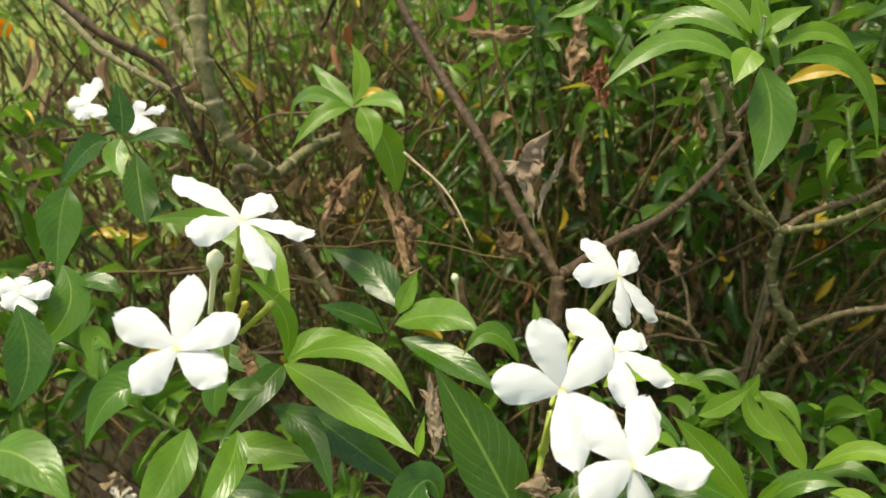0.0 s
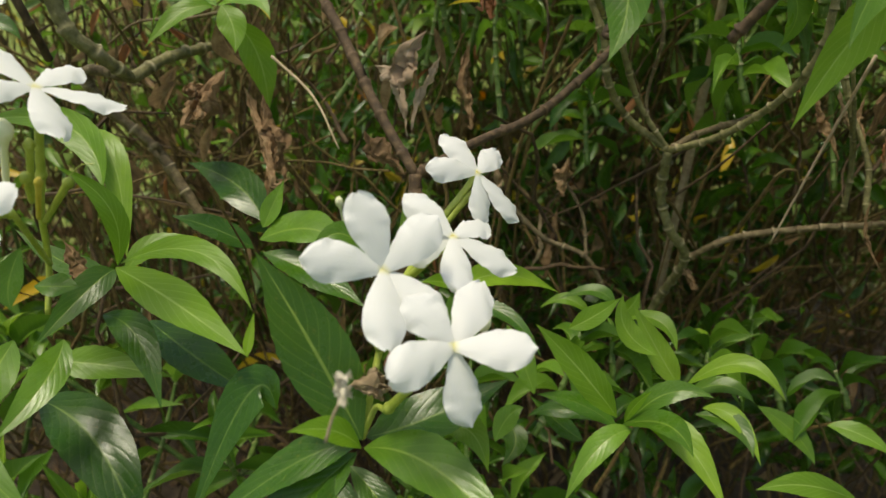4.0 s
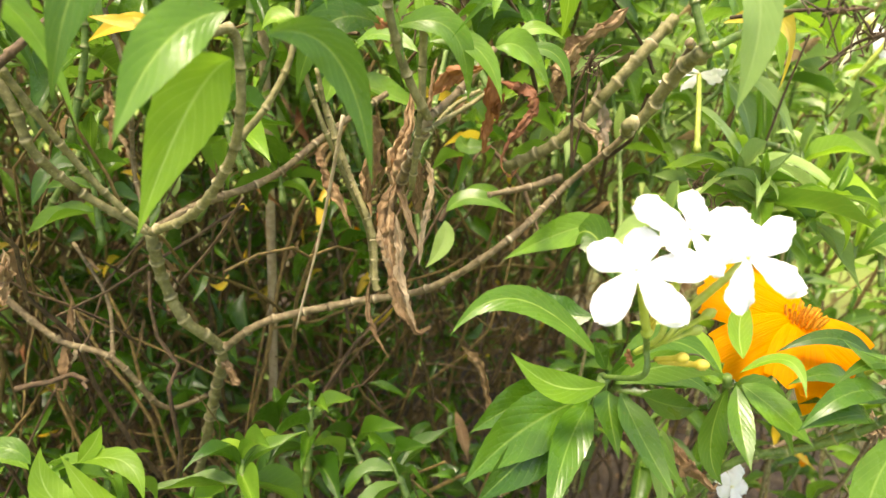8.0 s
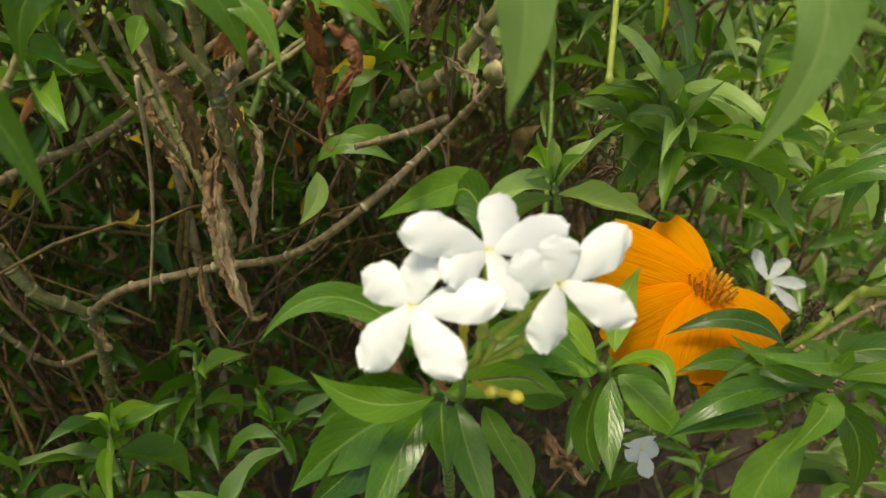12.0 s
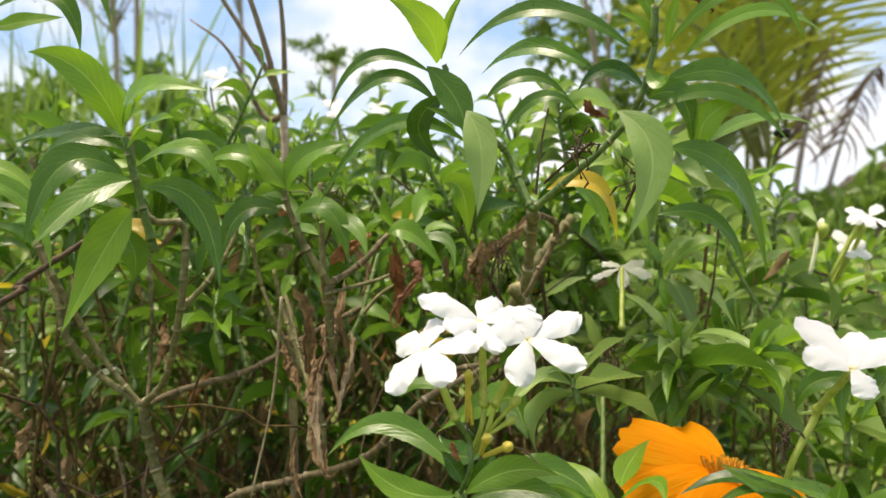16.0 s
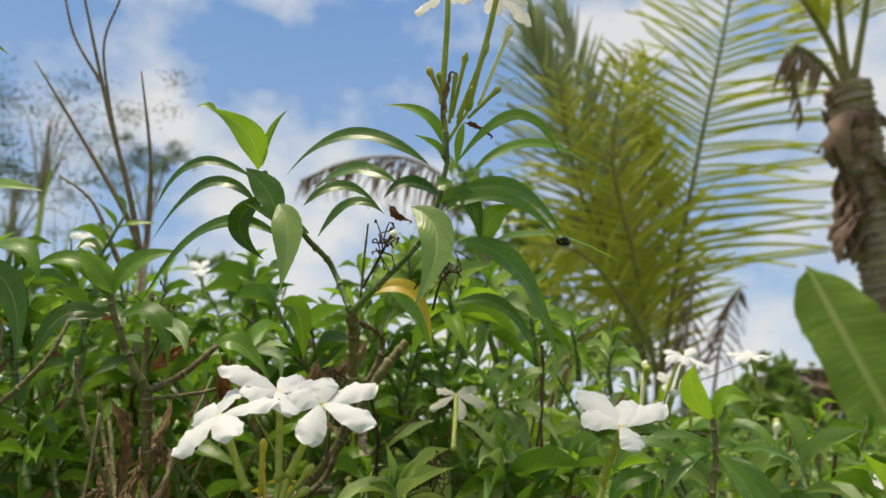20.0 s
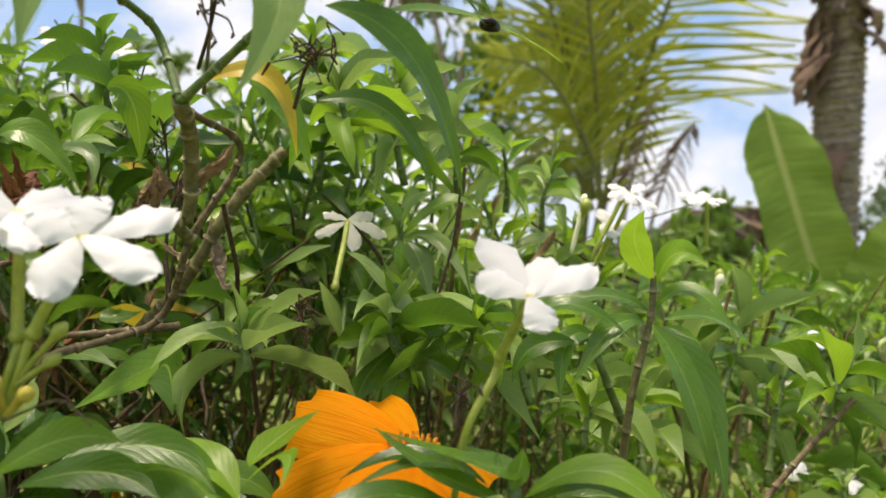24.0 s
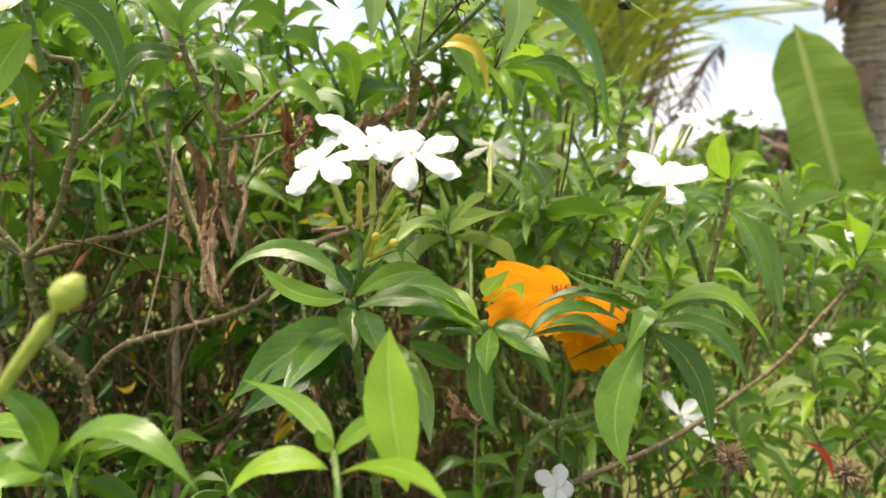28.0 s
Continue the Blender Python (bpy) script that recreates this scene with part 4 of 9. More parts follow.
flower((0.4644, 0.1497, 0.8205), (0.4666, 0.1687, 0.8009), [(0.4589, 0.1708, 0.8354), (0.4762, 0.1612, 0.8308), (0.488, 0.1554, 0.8298), (0.4676, 0.1433, 0.812), (0.4542, 0.1603, 0.8251)], 0.0115)
flower((0.4571, 0.3196, 0.8451), (0.4470, 0.2950, 0.8120), [(0.4446, 0.3335, 0.8371), (0.4449, 0.3182, 0.8478), (0.4676, 0.3119, 0.8489), (0.4789, 0.3255, 0.8378), (0.4665, 0.3377, 0.8311)], 0.0080)

# stalks and buds of the first clusters
branch([(-0.0789, 0.2148, 0.8065), (-0.0842, 0.2176, 0.7913), (-0.0917, 0.2254, 0.7650), (-0.0940, 0.2184, 0.7461)], 0.00160, 0.00137, "STALK", 0.0000)
branch([(-0.0752, 0.1873, 0.8086), (-0.0912, 0.2254, 0.7650)], 0.00130, 0.00130, "STALK", 0.0000)
bud((-0.0847, 0.2028, 0.8059), (-0.0776, 0.2011, 0.8330), 0.0032, "BUD", 0.0012)
bud((-0.0795, 0.2064, 0.8020), (-0.0724, 0.2030, 0.8262), 0.0020, "STALK", 0.0012)
bud((-0.0795, 0.2064, 0.8020), (-0.0765, 0.2022, 0.8149), 0.0020, "STALK", 0.0012)
bud((-0.0753, 0.2032, 0.7966), (-0.0576, 0.1925, 0.8179), 0.0019, "STALK", 0.0012)
bud((-0.0774, 0.2037, 0.7975), (-0.0672, 0.1925, 0.8179), 0.0015, "GOLD", 0.0010)
branch([(-0.0591, 0.1922, 0.8174), (-0.0548, 0.1944, 0.8213), (-0.0506, 0.1947, 0.8218)], 0.00029, 0.00019, "STALK", 0.0000)
branch([(0.0722, 0.2456, 0.7874), (0.0572, 0.2348, 0.7727), (0.0429, 0.1962, 0.7754), (0.0362, 0.1777, 0.7622), (0.0304, 0.1639, 0.7345)], 0.00156, 0.00156, "STALK", 0.0000)
branch([(0.0386, 0.1553, 0.7559), (0.0350, 0.1620, 0.7502), (0.0304, 0.1639, 0.7345)], 0.00129, 0.00129, "STALK", 0.0000)
bud((0.0560, 0.1943, 0.7515), (0.0714, 0.1729, 0.7785), 0.0034, "BUD", 0.0012)
bud((0.0100, 0.3545, 0.7046), (0.0070, 0.3558, 0.7269), 0.0026, "BUD", 0.0008)

# first rosettes
hero_leaf((-0.0680, 0.2275, 0.7619), (-0.0391, 0.2051, 0.7611), (-0.0084, 0.1801, 0.7566), 0.0172, (-0.12, -0.26, 0.96), "fresh")
hero_leaf((-0.0662, 0.2284, 0.7633), (-0.0335, 0.2214, 0.7731), (-0.0106, 0.2004, 0.7609), 0.0118, (-0.13, -0.34, 0.93), "fresh")
hero_leaf((-0.0674, 0.2280, 0.7627), (-0.0668, 0.2316, 0.7864), (-0.0825, 0.2315, 0.8034), 0.0095, (0.56, -0.78, 0.28), "fresh")
hero_leaf((-0.0718, 0.2470, 0.7548), (-0.0855, 0.2822, 0.7892), (-0.1105, 0.2899, 0.7810), 0.0130, (0.17, -0.40, 0.90), "fresh")
hero_leaf((-0.0811, 0.2611, 0.7801), (-0.1039, 0.2879, 0.7966), (-0.1540, 0.3019, 0.7907), 0.0162, (-0.14, -0.48, 0.87), "fresh")
hero_leaf((-0.0685, 0.2272, 0.7613), (-0.0750, 0.2144, 0.7596), (-0.0891, 0.1955, 0.7481), 0.0131, (0.26, -0.51, 0.82), "green")
hero_leaf((-0.0696, 0.2265, 0.7602), (-0.0914, 0.2374, 0.7571), (-0.1185, 0.2547, 0.7634), 0.0109, (-0.11, -0.30, 0.95), "green")
hero_leaf((-0.0877, 0.2127, 0.7379), (-0.0877, 0.1921, 0.7340), (-0.0980, 0.1699, 0.7267), 0.0138, (0.37, -0.32, 0.87), "green")
hero_leaf((-0.1125, 0.2211, 0.7308), (-0.1136, 0.1952, 0.7278), (-0.1193, 0.1696, 0.7250), 0.0192, (0.37, -0.15, 0.92), "green")
hero_leaf((-0.1008, 0.2234, 0.7169), (-0.0819, 0.2224, 0.7166), (-0.0504, 0.2184, 0.7127), 0.0156, (0.04, -0.39, 0.92), "fresh")
hero_leaf((-0.0727, 0.2176, 0.7464), (-0.0553, 0.2041, 0.7453), (-0.0428, 0.1816, 0.7301), 0.0136, (0.08, -0.35, 0.93), "deep")
hero_leaf((-0.0654, 0.2399, 0.7261), (-0.0390, 0.2134, 0.7282), (-0.0089, 0.1869, 0.7305), 0.0193, (-0.17, -0.10, 0.98), "deep")
hero_leaf((-0.1166, 0.1530, 0.7545), (-0.0915, 0.1459, 0.7545), (-0.0590, 0.1271, 0.7372), 0.0177, (0.15, -0.29, 0.94), "green")
hero_leaf((-0.1079, 0.2152, 0.7040), (-0.0756, 0.1929, 0.6995), (-0.0520, 0.1587, 0.6765), 0.0262, (0.15, -0.31, 0.94), "deep")
hero_leaf((-0.1464, 0.2673, 0.7260), (-0.1570, 0.2561, 0.7265), (-0.1713, 0.2352, 0.7119), 0.0187, (0.12, -0.47, 0.87), "deep")
hero_leaf((0.0304, 0.1600, 0.7378), (0.0138, 0.1740, 0.7677), (-0.0035, 0.1865, 0.7954), 0.0241, (0.24, -0.82, 0.52), "green")
hero_leaf((0.0304, 0.1550, 0.7393), (0.0217, 0.1514, 0.7515), (0.0091, 0.1445, 0.7583), 0.0098, (0.71, -0.20, 0.68), "fresh")
hero_leaf((0.0314, 0.1550, 0.7393), (0.0543, 0.1386, 0.7477), (0.0783, 0.1116, 0.7402), 0.0183, (-0.21, -0.21, 0.95), "green")
hero_leaf((0.0294, 0.1627, 0.7327), (0.0069, 0.1597, 0.7266), (-0.0294, 0.1462, 0.7036), 0.0148, (-0.31, -0.40, 0.86), "deep")
hero_leaf((0.0284, 0.1611, 0.7301), (0.0073, 0.1518, 0.7146), (-0.0189, 0.1410, 0.6963), 0.0189, (-0.37, -0.48, 0.80), "deep")
hero_leaf((0.0314, 0.1675, 0.7309), (0.0550, 0.1760, 0.7319), (0.0843, 0.1881, 0.7387), 0.0216, (-0.05, -0.24, 0.97), "deep")
hero_leaf((0.0266, 0.1553, 0.7304), (0.0377, 0.1429, 0.7259), (0.0493, 0.1283, 0.7181), 0.0107, (0.03, -0.39, 0.92), "green")
hero_leaf((0.0235, 0.1578, 0.7248), (0.0241, 0.1416, 0.7184), (0.0362, 0.1244, 0.7113), 0.0168, (0.02, -0.37, 0.93), "deep")
hero_leaf((-0.0009, 0.1775, 0.7349), (-0.0117, 0.1800, 0.7380), (-0.0319, 0.1545, 0.6978), 0.0171, (-0.26, -0.70, 0.66), "deep")
hero_leaf((0.0592, 0.1850, 0.7140), (0.0700, 0.1813, 0.7181), (0.0763, 0.1690, 0.7090), 0.0125, (-0.07, -0.37, 0.93), "fresh")
hero_leaf((-0.0094, 0.1804, 0.7569), (-0.0086, 0.1837, 0.7621), (-0.0068, 0.1888, 0.7699), 0.0037, (0.09, -0.84, 0.53), "fresh")
hero_leaf((-0.0230, 0.2889, 0.7482), (-0.0392, 0.3111, 0.7567), (-0.0677, 0.3302, 0.7597), 0.0213, (-0.18, -0.44, 0.88), "deep")
hero_leaf((-0.0230, 0.2874, 0.7457), (-0.0186, 0.2925, 0.7545), (-0.0128, 0.2991, 0.7659), 0.0102, (-0.10, -0.84, 0.53), "green")
hero_leaf((-0.0245, 0.2845, 0.7406), (-0.0011, 0.2785, 0.7503), (0.0181, 0.2663, 0.7490), 0.0226, (-0.29, -0.25, 0.92), "green")
hero_leaf((-0.0274, 0.2823, 0.7369), (-0.0442, 0.2826, 0.7474), (-0.0634, 0.2814, 0.7552), 0.0144, (0.43, -0.38, 0.82), "deep")
hero_leaf((-0.0209, 0.2729, 0.7405), (0.0044, 0.2594, 0.7371), (0.0282, 0.2436, 0.7297), 0.0165, (0.00, -0.34, 0.94), "deep")
hero_leaf((0.0327, 0.2263, 0.7627), (0.0203, 0.2289, 0.7772), (0.0079, 0.2200, 0.7718), 0.0106, (0.41, -0.45, 0.79), "green")
hero_leaf((-0.0685, 0.2346, 0.7542), (-0.0569, 0.2449, 0.7620), (-0.0372, 0.2489, 0.7589), 0.0114, (0.03, -0.36, 0.93), "fresh")
hero_leaf((0.0467, 0.2505, 0.7444), (0.0453, 0.2625, 0.7552), (0.0440, 0.2740, 0.7653), 0.0059, (-0.10, -0.67, 0.74), "fresh")

# small pair under the third flower
hero_leaf((0.0652, 0.2114, 0.7631), (0.0852, 0.2263, 0.7599), (0.1111, 0.2336, 0.7455), 0.0126, (0.46, -0.27, 0.85), "fresh")
hero_leaf((0.0643, 0.2200, 0.7566), (0.0598, 0.2140, 0.7645), (0.0505, 0.2076, 0.7692), 0.0082, (0.71, -0.08, 0.70), "fresh")
hero_leaf((0.0625, 0.2192, 0.7542), (0.0636, 0.2133, 0.7447), (0.0569, 0.2063, 0.7293), 0.0094, (0.04, -0.89, 0.45), "green")
hero_leaf((0.0665, 0.2164, 0.7516), (0.0837, 0.2069, 0.7543), (0.0962, 0.1921, 0.7455), 0.0075, (-0.04, -0.29, 0.96), "deep")

# the low rosette to its side
hero_leaf((0.1740, 0.2299, 0.6947), (0.1643, 0.2390, 0.7079), (0.1520, 0.2520, 0.7270), 0.0129, (-0.02, -0.83, 0.55), "fresh")
hero_leaf((0.1393, 0.2111, 0.6941), (0.1199, 0.2162, 0.7179), (0.0993, 0.2201, 0.7395), 0.0159, (0.39, -0.77, 0.50), "fresh")
hero_leaf((0.1437, 0.2089, 0.6914), (0.1591, 0.2108, 0.7084), (0.1769, 0.2043, 0.7116), 0.0115, (-0.52, -0.32, 0.79), "green")
hero_leaf((0.1771, 0.2295, 0.6949), (0.1981, 0.2250, 0.7121), (0.2117, 0.2076, 0.7056), 0.0101, (-0.42, -0.23, 0.88), "fresh")
hero_leaf((0.1820, 0.2345, 0.6846), (0.1974, 0.2315, 0.6932), (0.2090, 0.2221, 0.6900), 0.0096, (-0.32, -0.30, 0.90), "green")
hero_leaf((0.1414, 0.2091, 0.6913), (0.1528, 0.1937, 0.7075), (0.1556, 0.1724, 0.7117), 0.0134, (-0.48, 0.28, 0.83), "green")
hero_leaf((0.1428, 0.2154, 0.6825), (0.1256, 0.2228, 0.6908), (0.1060, 0.2269, 0.6930), 0.0110, (0.12, -0.44, 0.89), "deep")
hero_leaf((0.1431, 0.2243, 0.6777), (0.1212, 0.2329, 0.6771), (0.1057, 0.2364, 0.6694), 0.0096, (-0.30, -0.30, 0.91), "deep")
hero_leaf((0.1493, 0.2476, 0.6592), (0.1400, 0.2578, 0.6644), (0.1307, 0.2772, 0.6852), 0.0141, (-0.02, -0.67, 0.75), "green")
hero_leaf((0.1110, 0.2488, 0.6719), (0.1043, 0.2640, 0.6861), (0.0985, 0.2759, 0.6951), 0.0137, (0.00, -0.65, 0.76), "green")
hero_leaf((0.1426, 0.2096, 0.6923), (0.1458, 0.2096, 0.7031), (0.1510, 0.2085, 0.7123), 0.0047, (-0.75, -0.60, 0.28), "fresh")
hero_leaf((0.0887, 0.2245, 0.6649), (0.0949, 0.2299, 0.6756), (0.1023, 0.2315, 0.6801), 0.0114, (-0.39, -0.65, 0.65), "green")
hero_leaf((0.1817, 0.2222, 0.6836), (0.1952, 0.2111, 0.6878), (0.1983, 0.1962, 0.6830), 0.0110, (-0.29, -0.20, 0.94), "green")
hero_leaf((0.2409, 0.2629, 0.6478), (0.2582, 0.2499, 0.6398), (0.2664, 0.2368, 0.6294), 0.0124, (-0.03, -0.59, 0.81), "green")
hero_leaf((0.2061, 0.1759, 0.7249), (0.2155, 0.1695, 0.7263), (0.2251, 0.1606, 0.7234), 0.0082, (-0.22, -0.36, 0.91), "fresh")
hero_leaf((0.2280, 0.1690, 0.6885), (0.2070, 0.1732, 0.6936), (0.1858, 0.1729, 0.6917), 0.0111, (0.04, -0.35, 0.94), "fresh")
hero_leaf((0.0978, 0.2438, 0.6562), (0.1015, 0.2353, 0.6526), (0.0935, 0.2255, 0.6462), 0.0127, (-0.12, -0.45, 0.88), "green")
hero_leaf((0.1339, 0.2312, 0.6576), (0.1220, 0.2362, 0.6644), (0.1071, 0.2444, 0.6760), 0.0099, (0.17, -0.67, 0.73), "green")
hero_leaf((0.1450, 0.2055, 0.6922), (0.1282, 0.1980, 0.6888), (0.1122, 0.1824, 0.6731), 0.0119, (-0.21, -0.43, 0.88), "green")
hero_leaf((0.1501, 0.2068, 0.6945), (0.1616, 0.1917, 0.6997), (0.1731, 0.1643, 0.6861), 0.0147, (-0.23, -0.31, 0.92), "fresh")
hero_leaf((0.1851, 0.2237, 0.6861), (0.1964, 0.2133, 0.6892), (0.2020, 0.1946, 0.6795), 0.0090, (-0.25, -0.35, 0.90), "fresh")
branch([(0.1425, 0.2073, 0.6884), (0.1580, 0.2054, 0.6491), (0.1833, 0.2170, 0.5159)], 0.00181, 0.00117, "DARK", 0.0120)
shoot((0.1184, 0.2633, 0.6266), (0.1443, 0.2924, 0.6770), 5, 0.045, np.random.default_rng(989), True, look="green", stalk="STEM")
# these two shoots carry the shade near the soil in their deep colour
shoot((0.2299, 0.3225, 0.6091), (0.2448, 0.3430, 0.6446), 5, 0.042, np.random.default_rng(990), True, look="deep", stalk="STEM")
shoot((0.1840, 0.2850, 0.5841), (0.1947, 0.3081, 0.6242), 5, 0.042, np.random.default_rng(991), True, look="deep", stalk="STEM")

# hanging young shoot
hero_leaf((-0.0479, 0.3527, 0.8354), (-0.0434, 0.3610, 0.8497), (-0.0494, 0.3693, 0.8640), 0.0102, (0.11, -0.86, 0.50), "fresh")
hero_leaf((-0.0479, 0.3520, 0.8341), (-0.0600, 0.3671, 0.8402), (-0.0743, 0.3841, 0.8497), 0.0111, (-0.09, -0.49, 0.87), "green")
hero_leaf((-0.0494, 0.3517, 0.8335), (-0.0635, 0.3449, 0.8318), (-0.0788, 0.3313, 0.8182), 0.0113, (0.03, -0.62, 0.78), "fresh")
hero_leaf((-0.0494, 0.3512, 0.8328), (-0.0765, 0.3696, 0.8347), (-0.0883, 0.3737, 0.8118), 0.0113, (-0.59, -0.36, 0.72), "green")
hero_leaf((-0.0470, 0.3520, 0.8341), (-0.0294, 0.3489, 0.8387), (-0.0196, 0.3390, 0.8317), 0.0101, (-0.16, -0.49, 0.85), "green")
hero_leaf((-0.0442, 0.3471, 0.8357), (-0.0380, 0.3395, 0.8275), (-0.0363, 0.3305, 0.8170), 0.0147, (0.07, -0.73, 0.68), "fresh")
hero_leaf((-0.0388, 0.3482, 0.8275), (-0.0291, 0.3493, 0.8094), (-0.0260, 0.3450, 0.7820), 0.0179, (0.27, -0.95, 0.14), "fresh")
hero_leaf((-0.0457, 0.3737, 0.8318), (-0.0362, 0.3753, 0.8345), (-0.0251, 0.3690, 0.8235), 0.0064, (0.12, -0.71, 0.70), "yellow")
branch([(-0.0457, 0.3714, 0.8277), (-0.0749, 0.3891, 0.8184), (-0.1041, 0.3979, 0.8136), (-0.1242, 0.4014, 0.7997)], 0.00118, 0.00084, "TWIG", 0.0000)

# boughs of the first shrubs
branch([(-0.1163, 0.3440, 0.9002), (-0.1141, 0.3252, 0.8677), (-0.1074, 0.3173, 0.8341), (-0.0979, 0.3205, 0.8195), (-0.0885, 0.3339, 0.8028)], 0.00559, 0.00363, "OLIVE", 0.0160)
branch([(-0.1462, 0.3653, 0.8971), (-0.1320, 0.3510, 0.8725), (-0.1171, 0.3284, 0.8532)], 0.00338, 0.00310, "OLIVE", 0.0160)
branch([(-0.0885, 0.3339, 0.8028), (-0.1096, 0.3354, 0.8054), (-0.1064, 0.3369, 0.7880), (-0.0839, 0.3348, 0.7644), (-0.0585, 0.3158, 0.7314)], 0.00340, 0.00340, "TWIG", 0.0160)
branch([(-0.0885, 0.3339, 0.8028), (-0.0775, 0.3587, 0.8057), (-0.0630, 0.3919, 0.8032)], 0.00385, 0.00320, "OLIVE", 0.0160)
branch([(-0.1769, 0.3201, 0.8989), (-0.1518, 0.3101, 0.8815), (-0.1295, 0.3125, 0.8658), (-0.1189, 0.3091, 0.8399), (-0.1178, 0.3183, 0.8158)], 0.00263, 0.00237, "DARK", 0.0200)
branch([(-0.2029, 0.3776, 0.8784), (-0.1768, 0.3569, 0.8626), (-0.1377, 0.3368, 0.8478), (-0.1143, 0.3215, 0.8413)], 0.00260, 0.00202, "OLIVE", 0.0160)
branch([(-0.0273, 0.3712, 0.8935), (-0.0068, 0.3422, 0.8634), (0.0149, 0.3048, 0.8386), (0.0338, 0.2671, 0.8133), (0.0490, 0.2450, 0.7950)], 0.00299, 0.00272, "DARK", 0.0180)
branch([(0.0490, 0.2450, 0.7950), (0.0483, 0.2366, 0.7804), (0.0450, 0.2273, 0.7444), (0.0553, 0.2295, 0.6681), (0.0788, 0.2423, 0.4903)], 0.00341, 0.00426, "DARK", 0.0180)
branch([(0.0490, 0.2450, 0.7950), (0.0736, 0.2609, 0.8025), (0.1043, 0.2773, 0.8110), (0.1395, 0.3022, 0.8340), (0.1363, 0.3109, 0.8371), (0.1644, 0.3305, 0.8609)], 0.00271, 0.00185, "DARK", 0.0180)
branch([(0.1358, 0.3317, 0.8578), (0.1470, 0.3302, 0.8353), (0.1672, 0.3365, 0.7950), (0.1880, 0.3330, 0.7690)], 0.00231, 0.00174, "OLIVE", 0.0140)
branch([(0.1880, 0.3330, 0.7690), (0.2080, 0.3439, 0.7750), (0.2437, 0.3529, 0.7836), (0.2756, 0.3676, 0.8005), (0.3089, 0.3810, 0.8158)], 0.00240, 0.00210, "TWIG", 0.0140)
branch([(0.1337, 0.3462, 0.8509), (0.1445, 0.3379, 0.8252), (0.1492, 0.3367, 0.8062), (0.1643, 0.3416, 0.7847), (0.1880, 0.3330, 0.7690)], 0.00263, 0.00219, "OLIVE", 0.0120)
branch([(0.1880, 0.3330, 0.7690), (0.2043, 0.3108, 0.7876), (0.2153, 0.2854, 0.8176), (0.2198, 0.2779, 0.8412), (0.2190, 0.2811, 0.8668), (0.2064, 0.2713, 0.8704), (0.1976, 0.2785, 0.8942), (0.1953, 0.2825, 0.9101)], 0.00237, 0.00194, "OLIVE", 0.0120)
branch([(0.1880, 0.3330, 0.7690), (0.1918, 0.3386, 0.7395), (0.2001, 0.3345, 0.7186), (0.2158, 0.3383, 0.6958), (0.2125, 0.3528, 0.6543), (0.1967, 0.3793, 0.5387)], 0.00331, 0.00331, "OLIVE", 0.0120)
branch([(0.2158, 0.3383, 0.6958), (0.2358, 0.3256, 0.7190), (0.2746, 0.3144, 0.7323), (0.3071, 0.2953, 0.7482), (0.3339, 0.2769, 0.7816), (0.3736, 0.2985, 0.7957), (0.3839, 0.2766, 0.8307), (0.4001, 0.2720, 0.8667), (0.3790, 0.2500, 0.8760)], 0.00251, 0.00172, "TWIG", 0.0140)
branch([(0.1130, 0.4053, 0.7014), (0.1380, 0.3826, 0.6843), (0.1642, 0.3662, 0.6788), (0.1862, 0.3605, 0.6455), (0.2108, 0.3703, 0.6398)], 0.00245, 0.00183, "TWIG", 0.0140)
branch([(0.1642, 0.3662, 0.6788), (0.1636, 0.3918, 0.6995), (0.1485, 0.4235, 0.7184)], 0.00152, 0.00122, "TWIG", 0.0120)
branch([(0.2632, 0.3037, 0.8308), (0.2584, 0.3116, 0.7773), (0.2473, 0.3101, 0.7239)], 0.00112, 0.00062, "STRAW", 0.0000)
branch([(-0.0208, 0.3399, 0.8132), (0.0017, 0.3112, 0.8035), (0.0149, 0.2897, 0.7862)], 0.00101, 0.00057, "STRAW", 0.0000)
branch([(0.2856, 0.3149, 0.7421), (0.2834, 0.3178, 0.7659), (0.2718, 0.3166, 0.7963), (0.2625, 0.3244, 0.8225), (0.2576, 0.3270, 0.8436)], 0.00204, 0.00127, "OLIVE", 0.0120)
branch([(0.3830, 0.3170, 0.7920), (0.3638, 0.3125, 0.7899), (0.3395, 0.3106, 0.7877)], 0.00249, 0.00166, "TWIG", 0.0120)
branch([(0.3774, 0.3016, 0.8039), (0.3752, 0.3085, 0.8344), (0.3796, 0.3081, 0.8583)], 0.00106, 0.00079, "DARK", 0.0000)
branch([(0.1990, 0.3356, 0.7404), (0.2134, 0.3201, 0.7685), (0.2239, 0.3062, 0.7960)], 0.00098, 0.00074, "DARK", 0.0000)

# withered leaves
dead_leaf((0.0263, 0.2911, 0.7949), (0.0440, 0.2818, 0.7788), 0.0109, (-0.06, -0.89, 0.45), "brown", 137)
dead_leaf((-0.0434, 0.3369, 0.8080), (-0.0597, 0.3137, 0.7878), 0.0138, (0.29, -0.74, 0.61), "brown", 138)
dead_leaf((-0.0569, 0.3244, 0.7939), (-0.0519, 0.3119, 0.7919), 0.0090, (-0.38, -0.99, 1.28), "brown", 139)
dead_leaf((-0.0534, 0.3376, 0.7979), (-0.0596, 0.3196, 0.8015), 0.0102, (0.12, -1.14, 0.35), "brown", 140)
dead_leaf((-0.0253, 0.3309, 0.7976), (-0.0148, 0.3098, 0.7610), 0.0121, (0.04, -0.86, 0.51), "brown", 141)
